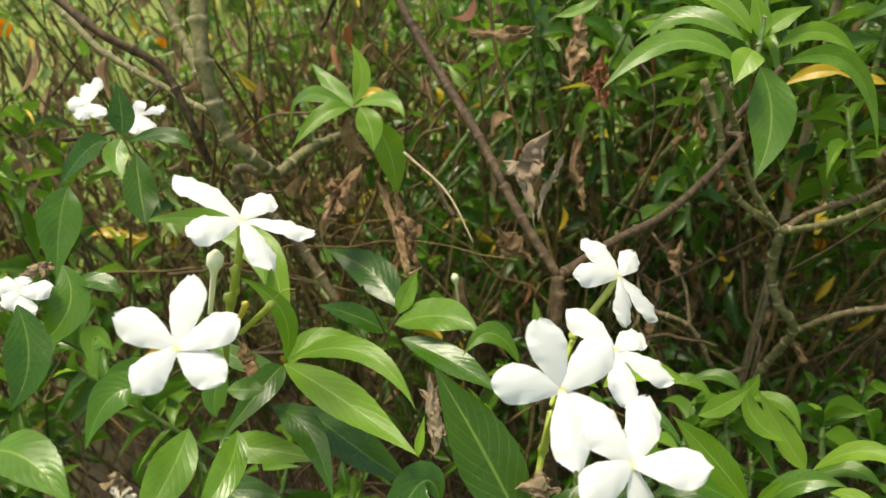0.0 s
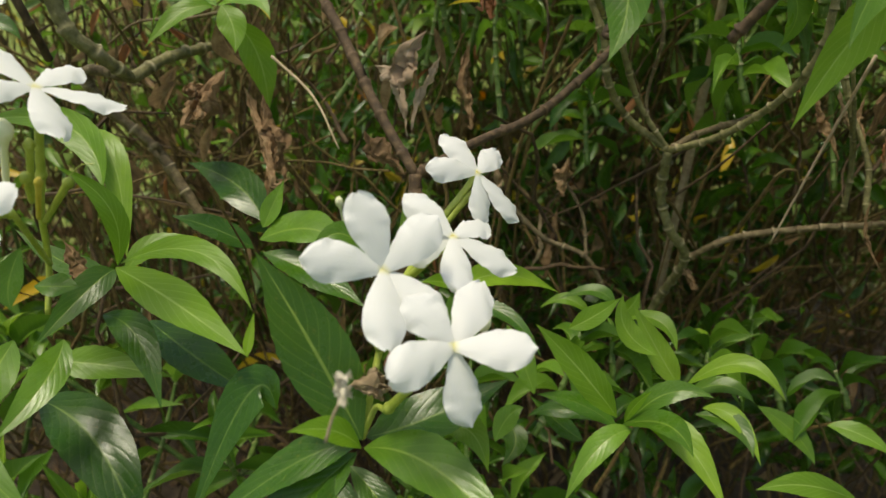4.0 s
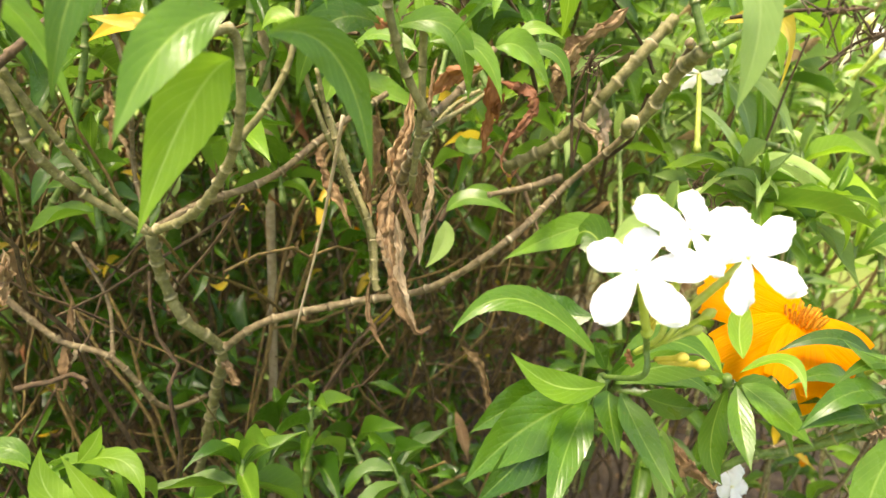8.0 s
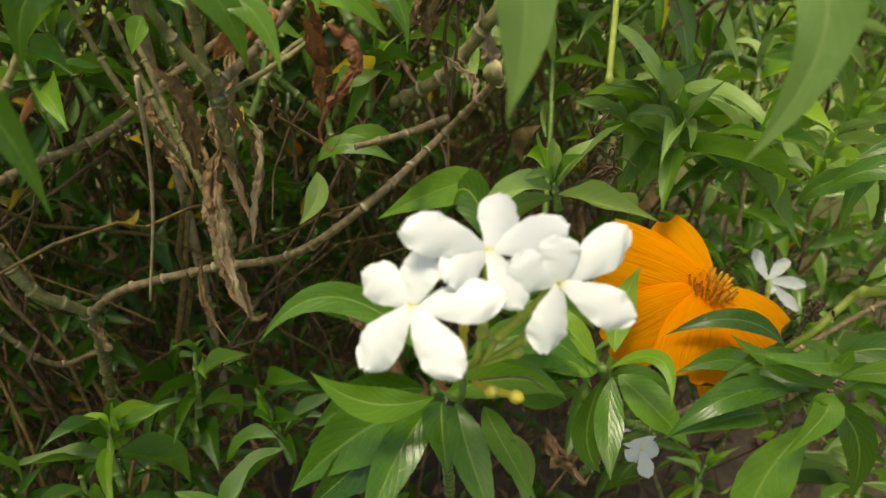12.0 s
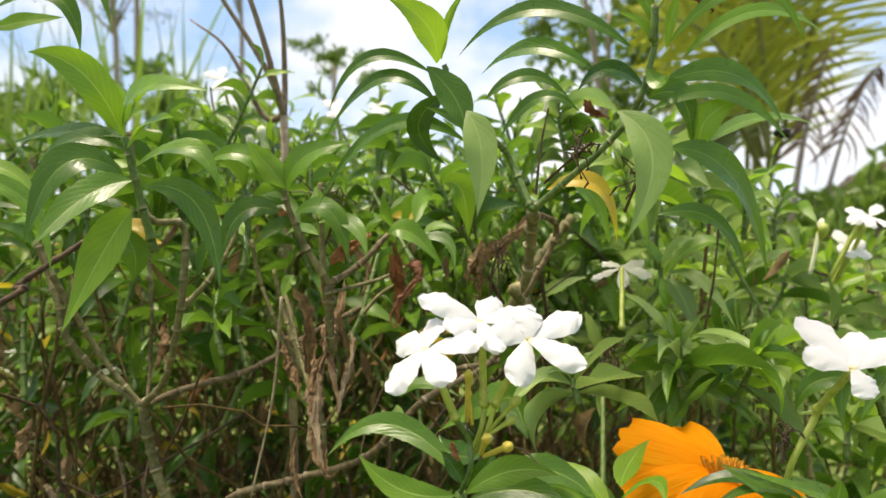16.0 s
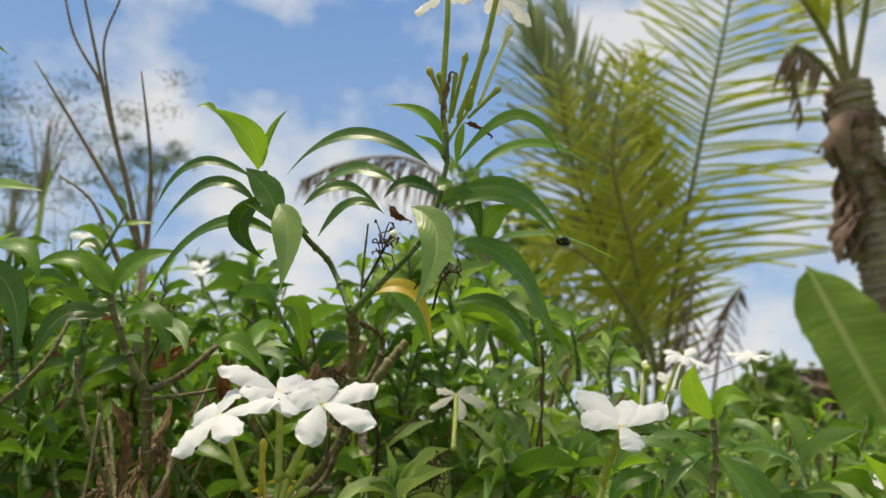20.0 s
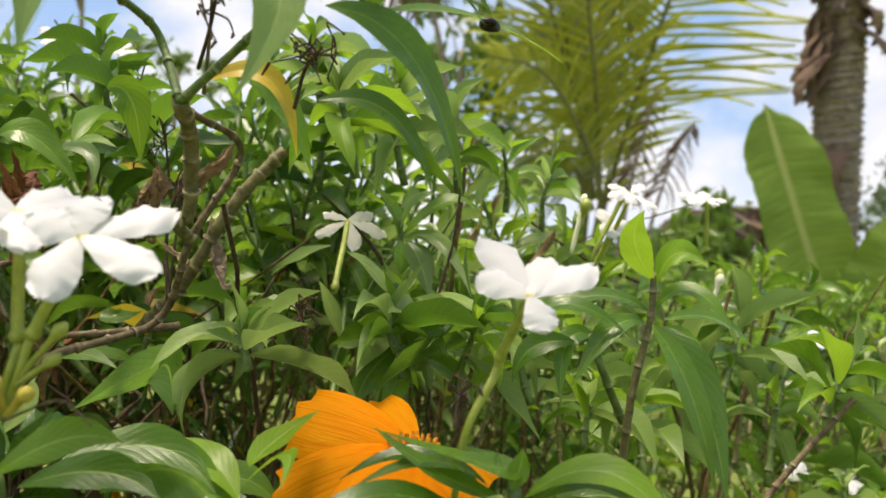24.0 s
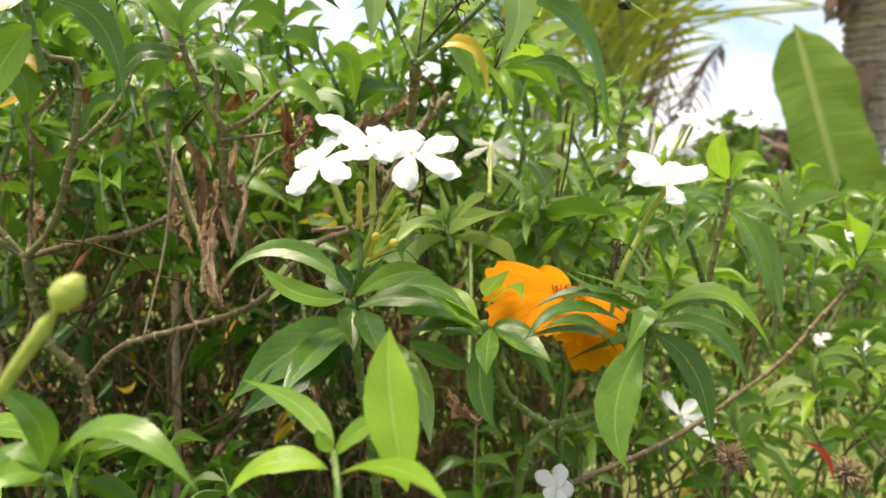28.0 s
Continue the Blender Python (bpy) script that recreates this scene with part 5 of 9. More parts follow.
dead_leaf((-0.0229, 0.3221, 0.7848), (-0.0189, 0.3100, 0.7665), 0.0084, (-0.22, -1.09, 0.80), "brown", 142)
dead_leaf((-0.0358, 0.3387, 0.7978), (-0.0179, 0.2972, 0.7637), 0.0075, (0.17, -0.31, 1.13), "brown", 143)
dead_leaf((0.0822, 0.3849, 0.8111), (0.0832, 0.3607, 0.7692), 0.0094, (-0.20, -0.85, 0.49), "brown", 144)
dead_leaf((0.0893, 0.3872, 0.8552), (0.0909, 0.3714, 0.8277), 0.0098, (-0.24, -0.85, 0.47), "rust", 145)
dead_leaf((0.0779, 0.3801, 0.8494), (0.0877, 0.3765, 0.8362), 0.0069, (-0.34, -0.72, 0.79), "rust", 146)
dead_leaf((0.0894, 0.3864, 0.8536), (0.0857, 0.3684, 0.8322), 0.0082, (-0.04, -0.36, 1.45), "rust", 147)
dead_leaf((0.0813, 0.4031, 0.8827), (0.0718, 0.3793, 0.8414), 0.0127, (-0.13, -0.85, 0.52), "brown", 148)
dead_leaf((0.0458, 0.3429, 0.8783), (0.0127, 0.3415, 0.8759), 0.0110, (-0.03, -0.63, 0.78), "brown", 149)
dead_leaf((-0.0267, 0.3444, 0.7809), (-0.0299, 0.3221, 0.7424), 0.0127, (0.07, -0.87, 0.49), "brown", 150)
dead_leaf((-0.0056, 0.2192, 0.7641), (-0.0033, 0.2027, 0.7357), 0.0080, (0.05, -0.86, 0.50), "web", 151)
dead_leaf((-0.0104, 0.2225, 0.7525), (0.0007, 0.2073, 0.7415), 0.0070, (0.28, -1.71, 0.57), "web", 152)
dead_leaf((-0.0021, 0.2197, 0.7569), (-0.0023, 0.2082, 0.7491), 0.0050, (0.57, -1.26, 0.36), "web", 153)
dead_leaf((-0.0879, 0.2329, 0.7712), (-0.0759, 0.2232, 0.7545), 0.0097, (0.34, -0.69, 0.64), "brown", 154)
dead_leaf((0.1446, 0.3384, 0.8261), (0.1474, 0.3346, 0.8117), 0.0043, (0.15, -0.95, 0.28), "brown", 164)
dead_leaf((0.1466, 0.3898, 0.7032), (0.1397, 0.3680, 0.6617), 0.0074, (0.09, -0.89, 0.45), "brown", 165)
dead_leaf((0.1335, 0.3319, 0.7646), (0.1306, 0.3224, 0.7465), 0.0092, (0.16, -0.88, 0.44), "brown", 166)
dead_leaf((0.3933, 0.3173, 0.8427), (0.4003, 0.3076, 0.8115), 0.0097, (-0.57, -0.81, 0.12), "web", 169)
dead_leaf((0.3852, 0.2004, 0.7213), (0.3920, 0.1785, 0.7118), 0.0071, (-0.44, -0.47, 0.76), "brown", 170)
dead_leaf((0.3262, 0.2908, 0.7147), (0.3418, 0.2747, 0.6800), 0.0072, (-0.17, -0.92, 0.35), "brown", 171)
dead_leaf((0.2148, 0.3357, 0.6908), (0.2216, 0.3268, 0.6818), 0.0072, (-0.02, -0.72, 0.69), "brown", 172)

# the withered bunch by the bare bough
curled_leaf([(0.2957, 0.3148, 0.8403), (0.2928, 0.3072, 0.8254), (0.2862, 0.2999, 0.8081), (0.2894, 0.2886, 0.7919), (0.293, 0.2776, 0.7769)], 0.0093, (-0.25, -0.88, 0.4), "brown", 601, 5.5)
curled_leaf([(0.297, 0.2962, 0.8148), (0.2991, 0.2925, 0.8106), (0.2986, 0.2871, 0.8013), (0.2937, 0.2811, 0.7873), (0.2911, 0.2747, 0.7747)], 0.0061, (-0.25, -0.88, 0.4), "straw", 602, 3.5)
curled_leaf([(0.2873, 0.2982, 0.8061), (0.2813, 0.2921, 0.7935), (0.2803, 0.2826, 0.7796), (0.2808, 0.2739, 0.768), (0.2839, 0.2641, 0.7569), (0.2864, 0.2585, 0.7523), (0.2914, 0.2566, 0.7557)], 0.0134, (-0.25, -0.88, 0.4), "brown", 603, 7)
curled_leaf([(0.2815, 0.2831, 0.7953), (0.2822, 0.2767, 0.7854), (0.2818, 0.2696, 0.7733), (0.2839, 0.2608, 0.7605), (0.2849, 0.2567, 0.7547)], 0.0083, (-0.25, -0.88, 0.4), "straw", 604, 6)
curled_leaf([(0.2761, 0.2887, 0.7876), (0.2781, 0.2841, 0.7817), (0.2794, 0.2786, 0.7737), (0.2812, 0.2729, 0.7657)], 0.0060, (-0.25, -0.88, 0.4), "straw", 605, 4)
curled_leaf([(0.2722, 0.2819, 0.767), (0.2704, 0.2758, 0.7554), (0.272, 0.2694, 0.7463), (0.2768, 0.2617, 0.7374)], 0.0041, (-0.25, -0.88, 0.4), "brown", 606, 3)
curled_leaf([(0.2716, 0.3395, 0.8089), (0.2647, 0.3383, 0.8013), (0.2657, 0.3324, 0.7924), (0.2695, 0.3254, 0.784), (0.2735, 0.3163, 0.7724)], 0.0093, (-0.25, -0.88, 0.4), "brown", 607, 5)
curled_leaf([(0.272, 0.3343, 0.8048), (0.2737, 0.3284, 0.7966), (0.276, 0.3227, 0.7891), (0.2785, 0.3196, 0.7861)], 0.0048, (-0.25, -0.88, 0.4), "straw", 608, 4)
curled_leaf([(0.2813, 0.3256, 0.8044), (0.2784, 0.3207, 0.7941), (0.281, 0.3143, 0.7856), (0.2809, 0.3096, 0.7778)], 0.0048, (-0.25, -0.88, 0.4), "brown", 609, 4)
curled_leaf([(0.2823, 0.2973, 0.7963), (0.2787, 0.2937, 0.7875), (0.2801, 0.2881, 0.7794)], 0.0058, (-0.25, -0.88, 0.4), "rust", 610, 4)
curled_leaf([(0.1753, 0.4599, 0.8135), (0.1727, 0.4522, 0.7987), (0.1752, 0.4431, 0.7858), (0.1724, 0.4363, 0.7723), (0.1697, 0.4297, 0.7593)], 0.0110, (-0.25, -0.88, 0.4), "brown", 611, 6)
curled_leaf([(0.1758, 0.4381, 0.778), (0.1798, 0.4316, 0.7706), (0.1818, 0.426, 0.7629)], 0.0047, (-0.25, -0.88, 0.4), "straw", 612, 3)
curled_leaf([(0.143, 0.4236, 0.6856), (0.1421, 0.4138, 0.6688), (0.1421, 0.4071, 0.6577), (0.1368, 0.4025, 0.6459), (0.1333, 0.3972, 0.6343)], 0.0049, (-0.25, -0.88, 0.4), "straw", 613, 3)
curled_leaf([(0.1804, 0.4013, 0.6793), (0.1777, 0.3956, 0.6679), (0.1736, 0.3906, 0.6562)], 0.0044, (-0.25, -0.88, 0.4), "brown", 614, 3)
curled_leaf([(0.1117, 0.4407, 0.7091), (0.1123, 0.4322, 0.6956), (0.1099, 0.4258, 0.6831)], 0.0091, (-0.25, -0.88, 0.4), "straw", 615, 5)
curled_leaf([(0.3112, 0.3256, 0.8497), (0.3085, 0.3229, 0.843), (0.3062, 0.316, 0.8299), (0.3074, 0.309, 0.8193)], 0.0047, (-0.25, -0.88, 0.4), "brown", 616, 4)
curled_leaf([(0.2828, 0.3444, 0.8366), (0.2848, 0.3389, 0.8291), (0.2836, 0.3353, 0.8223)], 0.0043, (-0.25, -0.88, 0.4), "rust", 617, 4)
curled_leaf([(0.3716, 0.3025, 0.8297), (0.3778, 0.2966, 0.8249), (0.3827, 0.2925, 0.8221), (0.3808, 0.2878, 0.8129)], 0.0048, (-0.25, -0.88, 0.4), "straw", 618, 4)
branch([(0.2617, 0.343, 0.8317), (0.2661, 0.3333, 0.8193), (0.2679, 0.3279, 0.812), (0.2722, 0.3163, 0.7964), (0.2772, 0.3057, 0.783), (0.2789, 0.2991, 0.7735), (0.2778, 0.2903, 0.7582), (0.2784, 0.2881, 0.7551)], 0.00150, 0.00200, "OLIVE", 0.0110)
branch([(0.2978, 0.3065, 0.8074), (0.3047, 0.3108, 0.8201), (0.3083, 0.3164, 0.8323), (0.3148, 0.3254, 0.8524)], 0.00170, 0.00140, "STEM", 0.0110)
branch([(0.3047, 0.3108, 0.8201), (0.3149, 0.3124, 0.831), (0.327, 0.3112, 0.839)], 0.00150, 0.00110, "OLIVE", 0.0110)

# rosettes and buds about the hanging flower
curled_leaf([(0.3252, 0.2984, 0.8477), (0.3271, 0.2856, 0.8491), (0.3279, 0.2733, 0.8506), (0.3294, 0.2693, 0.8451), (0.3246, 0.2673, 0.8379), (0.3186, 0.266, 0.8309), (0.3159, 0.2634, 0.8245), (0.3178, 0.2591, 0.821), (0.3213, 0.2595, 0.8245)], 0.0066, (-0.3, -0.85, 0.4), "rust", 620, 3.0)
hero_leaf((0.4847, 0.3013, 0.7939), (0.468, 0.2982, 0.8063), (0.4516, 0.3055, 0.8052), 0.0080, (0.1, -0.3, 0.95), "green")
hero_leaf((0.4848, 0.3015, 0.7992), (0.4953, 0.2753, 0.8123), (0.505, 0.2432, 0.7994), 0.0101, (-0.2, -0.3, 0.93), "pale")
hero_leaf((0.4848, 0.3013, 0.7926), (0.4666, 0.2928, 0.7875), (0.4556, 0.2808, 0.7752), 0.0122, (0.3, -0.45, 0.85), "pale")
hero_leaf((0.485, 0.301, 0.7886), (0.4647, 0.2878, 0.7768), (0.4558, 0.2803, 0.7608), 0.0159, (0.3, -0.6, 0.75), "green")
hero_leaf((0.4859, 0.3007, 0.79), (0.4957, 0.2744, 0.7911), (0.501, 0.2499, 0.7811), 0.0106, (-0.2, -0.35, 0.9), "pale")
hero_leaf((0.4864, 0.3003, 0.7834), (0.4965, 0.2738, 0.7799), (0.4998, 0.25, 0.7675), 0.0117, (-0.3, -0.4, 0.86), "green")
hero_leaf((0.4856, 0.3009, 0.794), (0.5018, 0.3103, 0.7994), (0.5219, 0.3179, 0.8042), 0.0106, (-0.1, -0.3, 0.95), "green")
hero_leaf((0.4847, 0.3014, 0.7966), (0.4849, 0.3016, 0.8046), (0.4831, 0.3026, 0.8129), 0.0037, (0.2, -0.95, 0.2), "fresh")
hero_leaf((0.456, 0.3152, 0.8304), (0.467, 0.2991, 0.8204), (0.4759, 0.2836, 0.8029), 0.0117, (0.3, -0.6, 0.75), "pale")
hero_leaf((0.4858, 0.3004, 0.778), (0.4761, 0.288, 0.7694), (0.4702, 0.2847, 0.7574), 0.0127, (0.2, -0.7, 0.65), "green")
hero_leaf((0.4887, 0.3338, 0.8403), (0.485, 0.3359, 0.8545), (0.4704, 0.343, 0.8719), 0.0117, (0.3, -0.6, 0.75), "green")
hero_leaf((0.489, 0.3338, 0.8432), (0.493, 0.3215, 0.8588), (0.5031, 0.3172, 0.8627), 0.0090, (-0.1, -0.6, 0.8), "pale")
hero_leaf((0.4901, 0.3332, 0.8389), (0.4875, 0.323, 0.8272), (0.4882, 0.3225, 0.8202), 0.0096, (0.1, -0.95, 0.3), "green")
hero_leaf((0.4913, 0.3327, 0.8405), (0.5112, 0.3244, 0.86), (0.5275, 0.317, 0.8558), 0.0122, (-0.2, -0.5, 0.85), "fresh")
hero_leaf((0.4939, 0.3315, 0.8408), (0.5061, 0.315, 0.8375), (0.5126, 0.2895, 0.8126), 0.0090, (-0.4, -0.6, 0.7), "pale")
hero_leaf((0.4928, 0.3319, 0.8378), (0.4966, 0.319, 0.8267), (0.4979, 0.3069, 0.8091), 0.0154, (-0.1, -0.8, 0.6), "pale")
branch([(0.4843, 0.3017, 0.7992), (0.4868, 0.2999, 0.7781), (0.4976, 0.3161, 0.7475)], 0.0012, 0.0018, "STEM", 0.0100)
branch([(0.4894, 0.3338, 0.8491), (0.4896, 0.3333, 0.8345), (0.4832, 0.3358, 0.8237), (0.478, 0.3485, 0.8065)], 0.0015, 0.0020, "STEM", 0.0100)
bud((0.6111, 0.3559, 0.8384), (0.6177, 0.3541, 0.8764), 0.0028, "BUD", 0.0017)
bud((0.6216, 0.3511, 0.8342), (0.6413, 0.3437, 0.8808), 0.0027, "STALK", 0.0016)
bud((0.6414, 0.342, 0.8256), (0.6441, 0.3413, 0.8416), 0.0024, "STALK", 0.0014)
bud((0.6895, 0.3199, 0.8024), (0.6969, 0.3175, 0.8318), 0.0031, "BUD", 0.0014)
bud((0.5821, 0.4127, 0.8407), (0.5857, 0.4118, 0.864), 0.0027, "STALK", 0.0011)
bud((0.5923, 0.4083, 0.8455), (0.603, 0.4047, 0.8818), 0.0027, "STALK", 0.0011)
bud((0.596, 0.4065, 0.8421), (0.6101, 0.401, 0.8664), 0.0027, "STALK", 0.0011)
bud((0.5746, 0.4162, 0.8476), (0.5758, 0.4167, 0.8802), 0.0023, "STALK", 0.0011)
bud((0.7135, 0.3091, 0.8013), (0.7153, 0.3089, 0.8207), 0.0028, "STALK", 0.0014)
bud((0.7217, 0.3054, 0.7986), (0.7234, 0.3053, 0.8191), 0.0024, "STALK", 0.0014)
bud((0.6151, 0.3603, 0.8432), (0.6172, 0.3503, 0.873), 0.0037, "STALK", 0.0017)
bud((0.7107, 0.3393, 0.8111), (0.7106, 0.3319, 0.8349), 0.0033, "STALK", 0.0017)
bud((0.244, 0.4305, 0.9119), (0.2424, 0.4264, 0.9356), 0.0037, "BUD", 0.0017)
bud((0.2349, 0.4331, 0.9075), (0.2347, 0.4291, 0.9296), 0.0029, "BUD", 0.0017)
bud((0.4318, 0.3867, 0.9463), (0.4312, 0.3827, 0.9688), 0.0033, "BUD", 0.0017)
hero_leaf((0.4616, 0.1671, 0.7546), (0.43, 0.1673, 0.7641), (0.407, 0.1663, 0.7504), 0.0105, (0.1, -0.35, 0.93), "deep")
hero_leaf((0.4567, 0.1679, 0.7421), (0.4348, 0.1645, 0.7542), (0.4063, 0.1667, 0.7511), 0.0089, (0.0, -0.3, 0.95), "deep")
hero_leaf((0.4647, 0.1668, 0.7647), (0.4487, 0.1735, 0.7706), (0.4251, 0.1714, 0.7648), 0.0068, (0.1, -0.35, 0.93), "green")

# the cobwebbed leaf and dried flowers of the first shrubs
curled_leaf([(0.055, 0.3254, 0.8313), (0.0462, 0.3217, 0.8205), (0.0414, 0.3165, 0.8091), (0.0437, 0.3084, 0.7964), (0.0462, 0.3024, 0.7874)], 0.0170, (0.05, -0.85, 0.5), "web", 631, 3.0)
curled_leaf([(0.0303, 0.3274, 0.8139), (0.0364, 0.3245, 0.812), (0.0411, 0.3189, 0.8049), (0.0431, 0.3135, 0.7967)], 0.0098, (0.05, -0.85, 0.5), "web", 632, 3.0)
curled_leaf([(0.0618, 0.3219, 0.8206), (0.0571, 0.3176, 0.8108), (0.0513, 0.3136, 0.801), (0.0484, 0.3073, 0.7887)], 0.0085, (0.05, -0.85, 0.5), "web", 633, 3.0)
dried_flower((-0.0931, 0.1342, 0.7891), (-0.0861, 0.1316, 0.7762), 0.0038, 641)
dried_flower((0.0296, 0.1162, 0.8004), (0.0252, 0.1138, 0.7877), 0.0048, 642)
hero_leaf((-0.1059, 0.1244, 0.7557), (-0.0987, 0.116, 0.7523), (-0.0863, 0.1035, 0.7517), 0.0066, (0.3, -0.5, 0.8), "yellow")

# hanging rosette over the first shrubs
hero_leaf((0.1187, 0.2549, 0.8817), (0.1217, 0.2422, 0.8648), (0.1139, 0.2289, 0.8467), 0.0172, (-0.37, -0.72, 0.59), "green")
hero_leaf((0.1102, 0.2555, 0.8828), (0.0859, 0.2594, 0.8896), (0.0588, 0.2502, 0.8737), 0.0118, (-0.10, -0.51, 0.85), "green")
hero_leaf((0.1145, 0.2648, 0.8890), (0.0967, 0.2771, 0.8953), (0.0778, 0.2798, 0.8849), 0.0107, (-0.29, -0.49, 0.82), "green")
hero_leaf((0.1143, 0.2528, 0.8881), (0.1100, 0.2482, 0.8852), (0.1045, 0.2414, 0.8784), 0.0119, (-0.18, -0.54, 0.82), "fresh")
hero_leaf((0.1250, 0.2584, 0.8878), (0.1479, 0.2659, 0.8909), (0.1655, 0.2614, 0.8730), 0.0091, (0.31, -0.62, 0.72), "fresh")
hero_leaf((0.1246, 0.2502, 0.8836), (0.1566, 0.2597, 0.8800), (0.1723, 0.2513, 0.8456), 0.0091, (0.31, -0.88, 0.36), "green")
hero_leaf((0.1187, 0.2600, 0.8905), (0.1187, 0.2642, 0.8979), (0.1155, 0.2695, 0.9070), 0.0076, (-0.33, -0.84, 0.42), "fresh")
hero_leaf((0.1208, 0.2605, 0.8914), (0.1271, 0.2637, 0.8969), (0.1388, 0.2663, 0.9015), 0.0085, (-0.26, -0.57, 0.78), "fresh")
hero_leaf((0.1200, 0.2713, 0.8901), (0.1088, 0.2831, 0.9006), (0.0903, 0.2906, 0.9036), 0.0103, (-0.11, -0.68, 0.72), "fresh")
hero_leaf((0.1018, 0.3069, 0.8918), (0.0969, 0.3032, 0.8854), (0.1006, 0.3020, 0.8833), 0.0064, (-0.26, -0.82, 0.51), "fresh")
hero_leaf((0.1761, 0.3034, 0.8657), (0.1913, 0.3021, 0.8635), (0.1984, 0.3008, 0.8613), 0.0061, (0.08, -0.63, 0.78), "yellow")
hero_leaf((0.0721, 0.3303, 0.8924), (0.0617, 0.3277, 0.8878), (0.0512, 0.3264, 0.8856), 0.0068, (-0.13, -0.63, 0.76), "green")
branch([(0.1176, 0.2568, 0.8850), (0.1154, 0.2689, 0.8661), (0.1263, 0.2824, 0.8494)], 0.00189, 0.00154, "OLIVE", 0.0120)
branch([(0.1176, 0.2568, 0.8850), (0.1197, 0.2621, 0.8942), (0.1229, 0.2716, 0.9107)], 0.00137, 0.00116, "STEM", 0.0120)
shoot((0.1961, 0.3693, 0.8799), (0.1873, 0.3811, 0.9003), 6, 0.045, np.random.default_rng(1089), True, look="green", stalk="STEM")
shoot((0.2290, 0.3419, 0.7925), (0.2227, 0.3621, 0.8275), 5, 0.045, np.random.default_rng(1090), True, look="green", stalk="STEM")
shoot((0.2396, 0.3784, 0.7757), (0.2259, 0.4008, 0.8144), 5, 0.045, np.random.default_rng(1091), True, look="green", stalk="STEM")
shoot((0.1646, 0.3979, 0.7294), (0.1627, 0.4168, 0.7621), 4, 0.040, np.random.default_rng(1092), True, look="green", stalk="STEM")

# leaves behind the left flowers
hero_leaf((-0.1417, 0.2848, 0.8433), (-0.1417, 0.2898, 0.8520), (-0.1442, 0.2970, 0.8645), 0.0112, (0.37, -0.79, 0.50), "deep")
hero_leaf((-0.1417, 0.2842, 0.8423), (-0.1418, 0.2752, 0.8366), (-0.1362, 0.2659, 0.8306), 0.0110, (0.29, -0.45, 0.84), "green")
hero_leaf((-0.1445, 0.2998, 0.8293), (-0.1396, 0.2847, 0.8131), (-0.1348, 0.2737, 0.8041), 0.0157, (0.30, -0.60, 0.74), "green")
hero_leaf((-0.1471, 0.3025, 0.8339), (-0.1285, 0.3038, 0.8362), (-0.1179, 0.2998, 0.8293), 0.0093, (0.09, -0.52, 0.85), "deep")
hero_leaf((-0.1653, 0.2736, 0.8239), (-0.1662, 0.2605, 0.8112), (-0.1646, 0.2440, 0.7927), 0.0184, (0.39, -0.66, 0.64), "deep")
hero_leaf((-0.1528, 0.2930, 0.8376), (-0.1631, 0.2905, 0.8331), (-0.1760, 0.2815, 0.8175), 0.0129, (-0.11, -0.80, 0.59), "deep")
hero_leaf((-0.1566, 0.2391, 0.8042), (-0.1515, 0.2257, 0.7910), (-0.1656, 0.2127, 0.7783), 0.0160, (0.29, -0.72, 0.63), "green")
hero_leaf((-0.1520, 0.2356, 0.7981), (-0.1404, 0.2356, 0.7981), (-0.1311, 0.2327, 0.7931), 0.0093, (0.18, -0.34, 0.92), "deep")
hero_leaf((-0.1627, 0.2145, 0.8015), (-0.1553, 0.1998, 0.7860), (-0.1596, 0.1865, 0.7731), 0.0169, (0.39, -0.63, 0.67), "deep")
hero_leaf((-0.1212, 0.1979, 0.7928), (-0.1284, 0.2000, 0.7964), (-0.1264, 0.1917, 0.7821), 0.0093, (0.09, -0.88, 0.46), "green")
hero_leaf((-0.1066, 0.1896, 0.7785), (-0.1187, 0.1858, 0.7819), (-0.1263, 0.1721, 0.7681), 0.0152, (0.05, -0.55, 0.84), "deep")
hero_leaf((-0.0765, 0.1880, 0.7957), (-0.0805, 0.1821, 0.7853), (-0.0795, 0.1781, 0.7784), 0.0090, (0.14, -0.87, 0.48), "green")
hero_leaf((-0.0829, 0.1983, 0.7735), (-0.0742, 0.1983, 0.7735), (-0.0678, 0.1983, 0.7735), 0.0097, (0.00, -0.40, 0.92), "green")
hero_leaf((-0.1334, 0.1434, 0.7984), (-0.1188, 0.1386, 0.8001), (-0.1031, 0.1284, 0.7923), 0.0154, (0.08, -0.22, 0.97), "green")
shoot((-0.2779, 0.3936, 0.7318), (-0.2891, 0.4160, 0.7706), 6, 0.050, np.random.default_rng(1108), True, look="green", stalk="STEM")
shoot((-0.3605, 0.5547, 0.7108), (-0.3755, 0.5846, 0.7626), 6, 0.050, np.random.default_rng(1109), True, look="green", stalk="STEM")

# stalks and buds of the second cluster
branch([(0.3314, 0.1818, 0.7985), (0.3370, 0.1848, 0.7896), (0.3366, 0.1823, 0.7799), (0.3370, 0.2000, 0.7650)], 0.00141, 0.00121, "STEM", 0.0000)
branch([(0.3427, 0.1863, 0.8016), (0.3411, 0.1847, 0.7937), (0.3391, 0.1912, 0.7826)], 0.00134, 0.00123, "STALK", 0.0000)
branch([(0.3455, 0.1827, 0.8031), (0.3430, 0.1841, 0.7927), (0.3397, 0.1910, 0.7826)], 0.00133, 0.00123, "STALK", 0.0000)
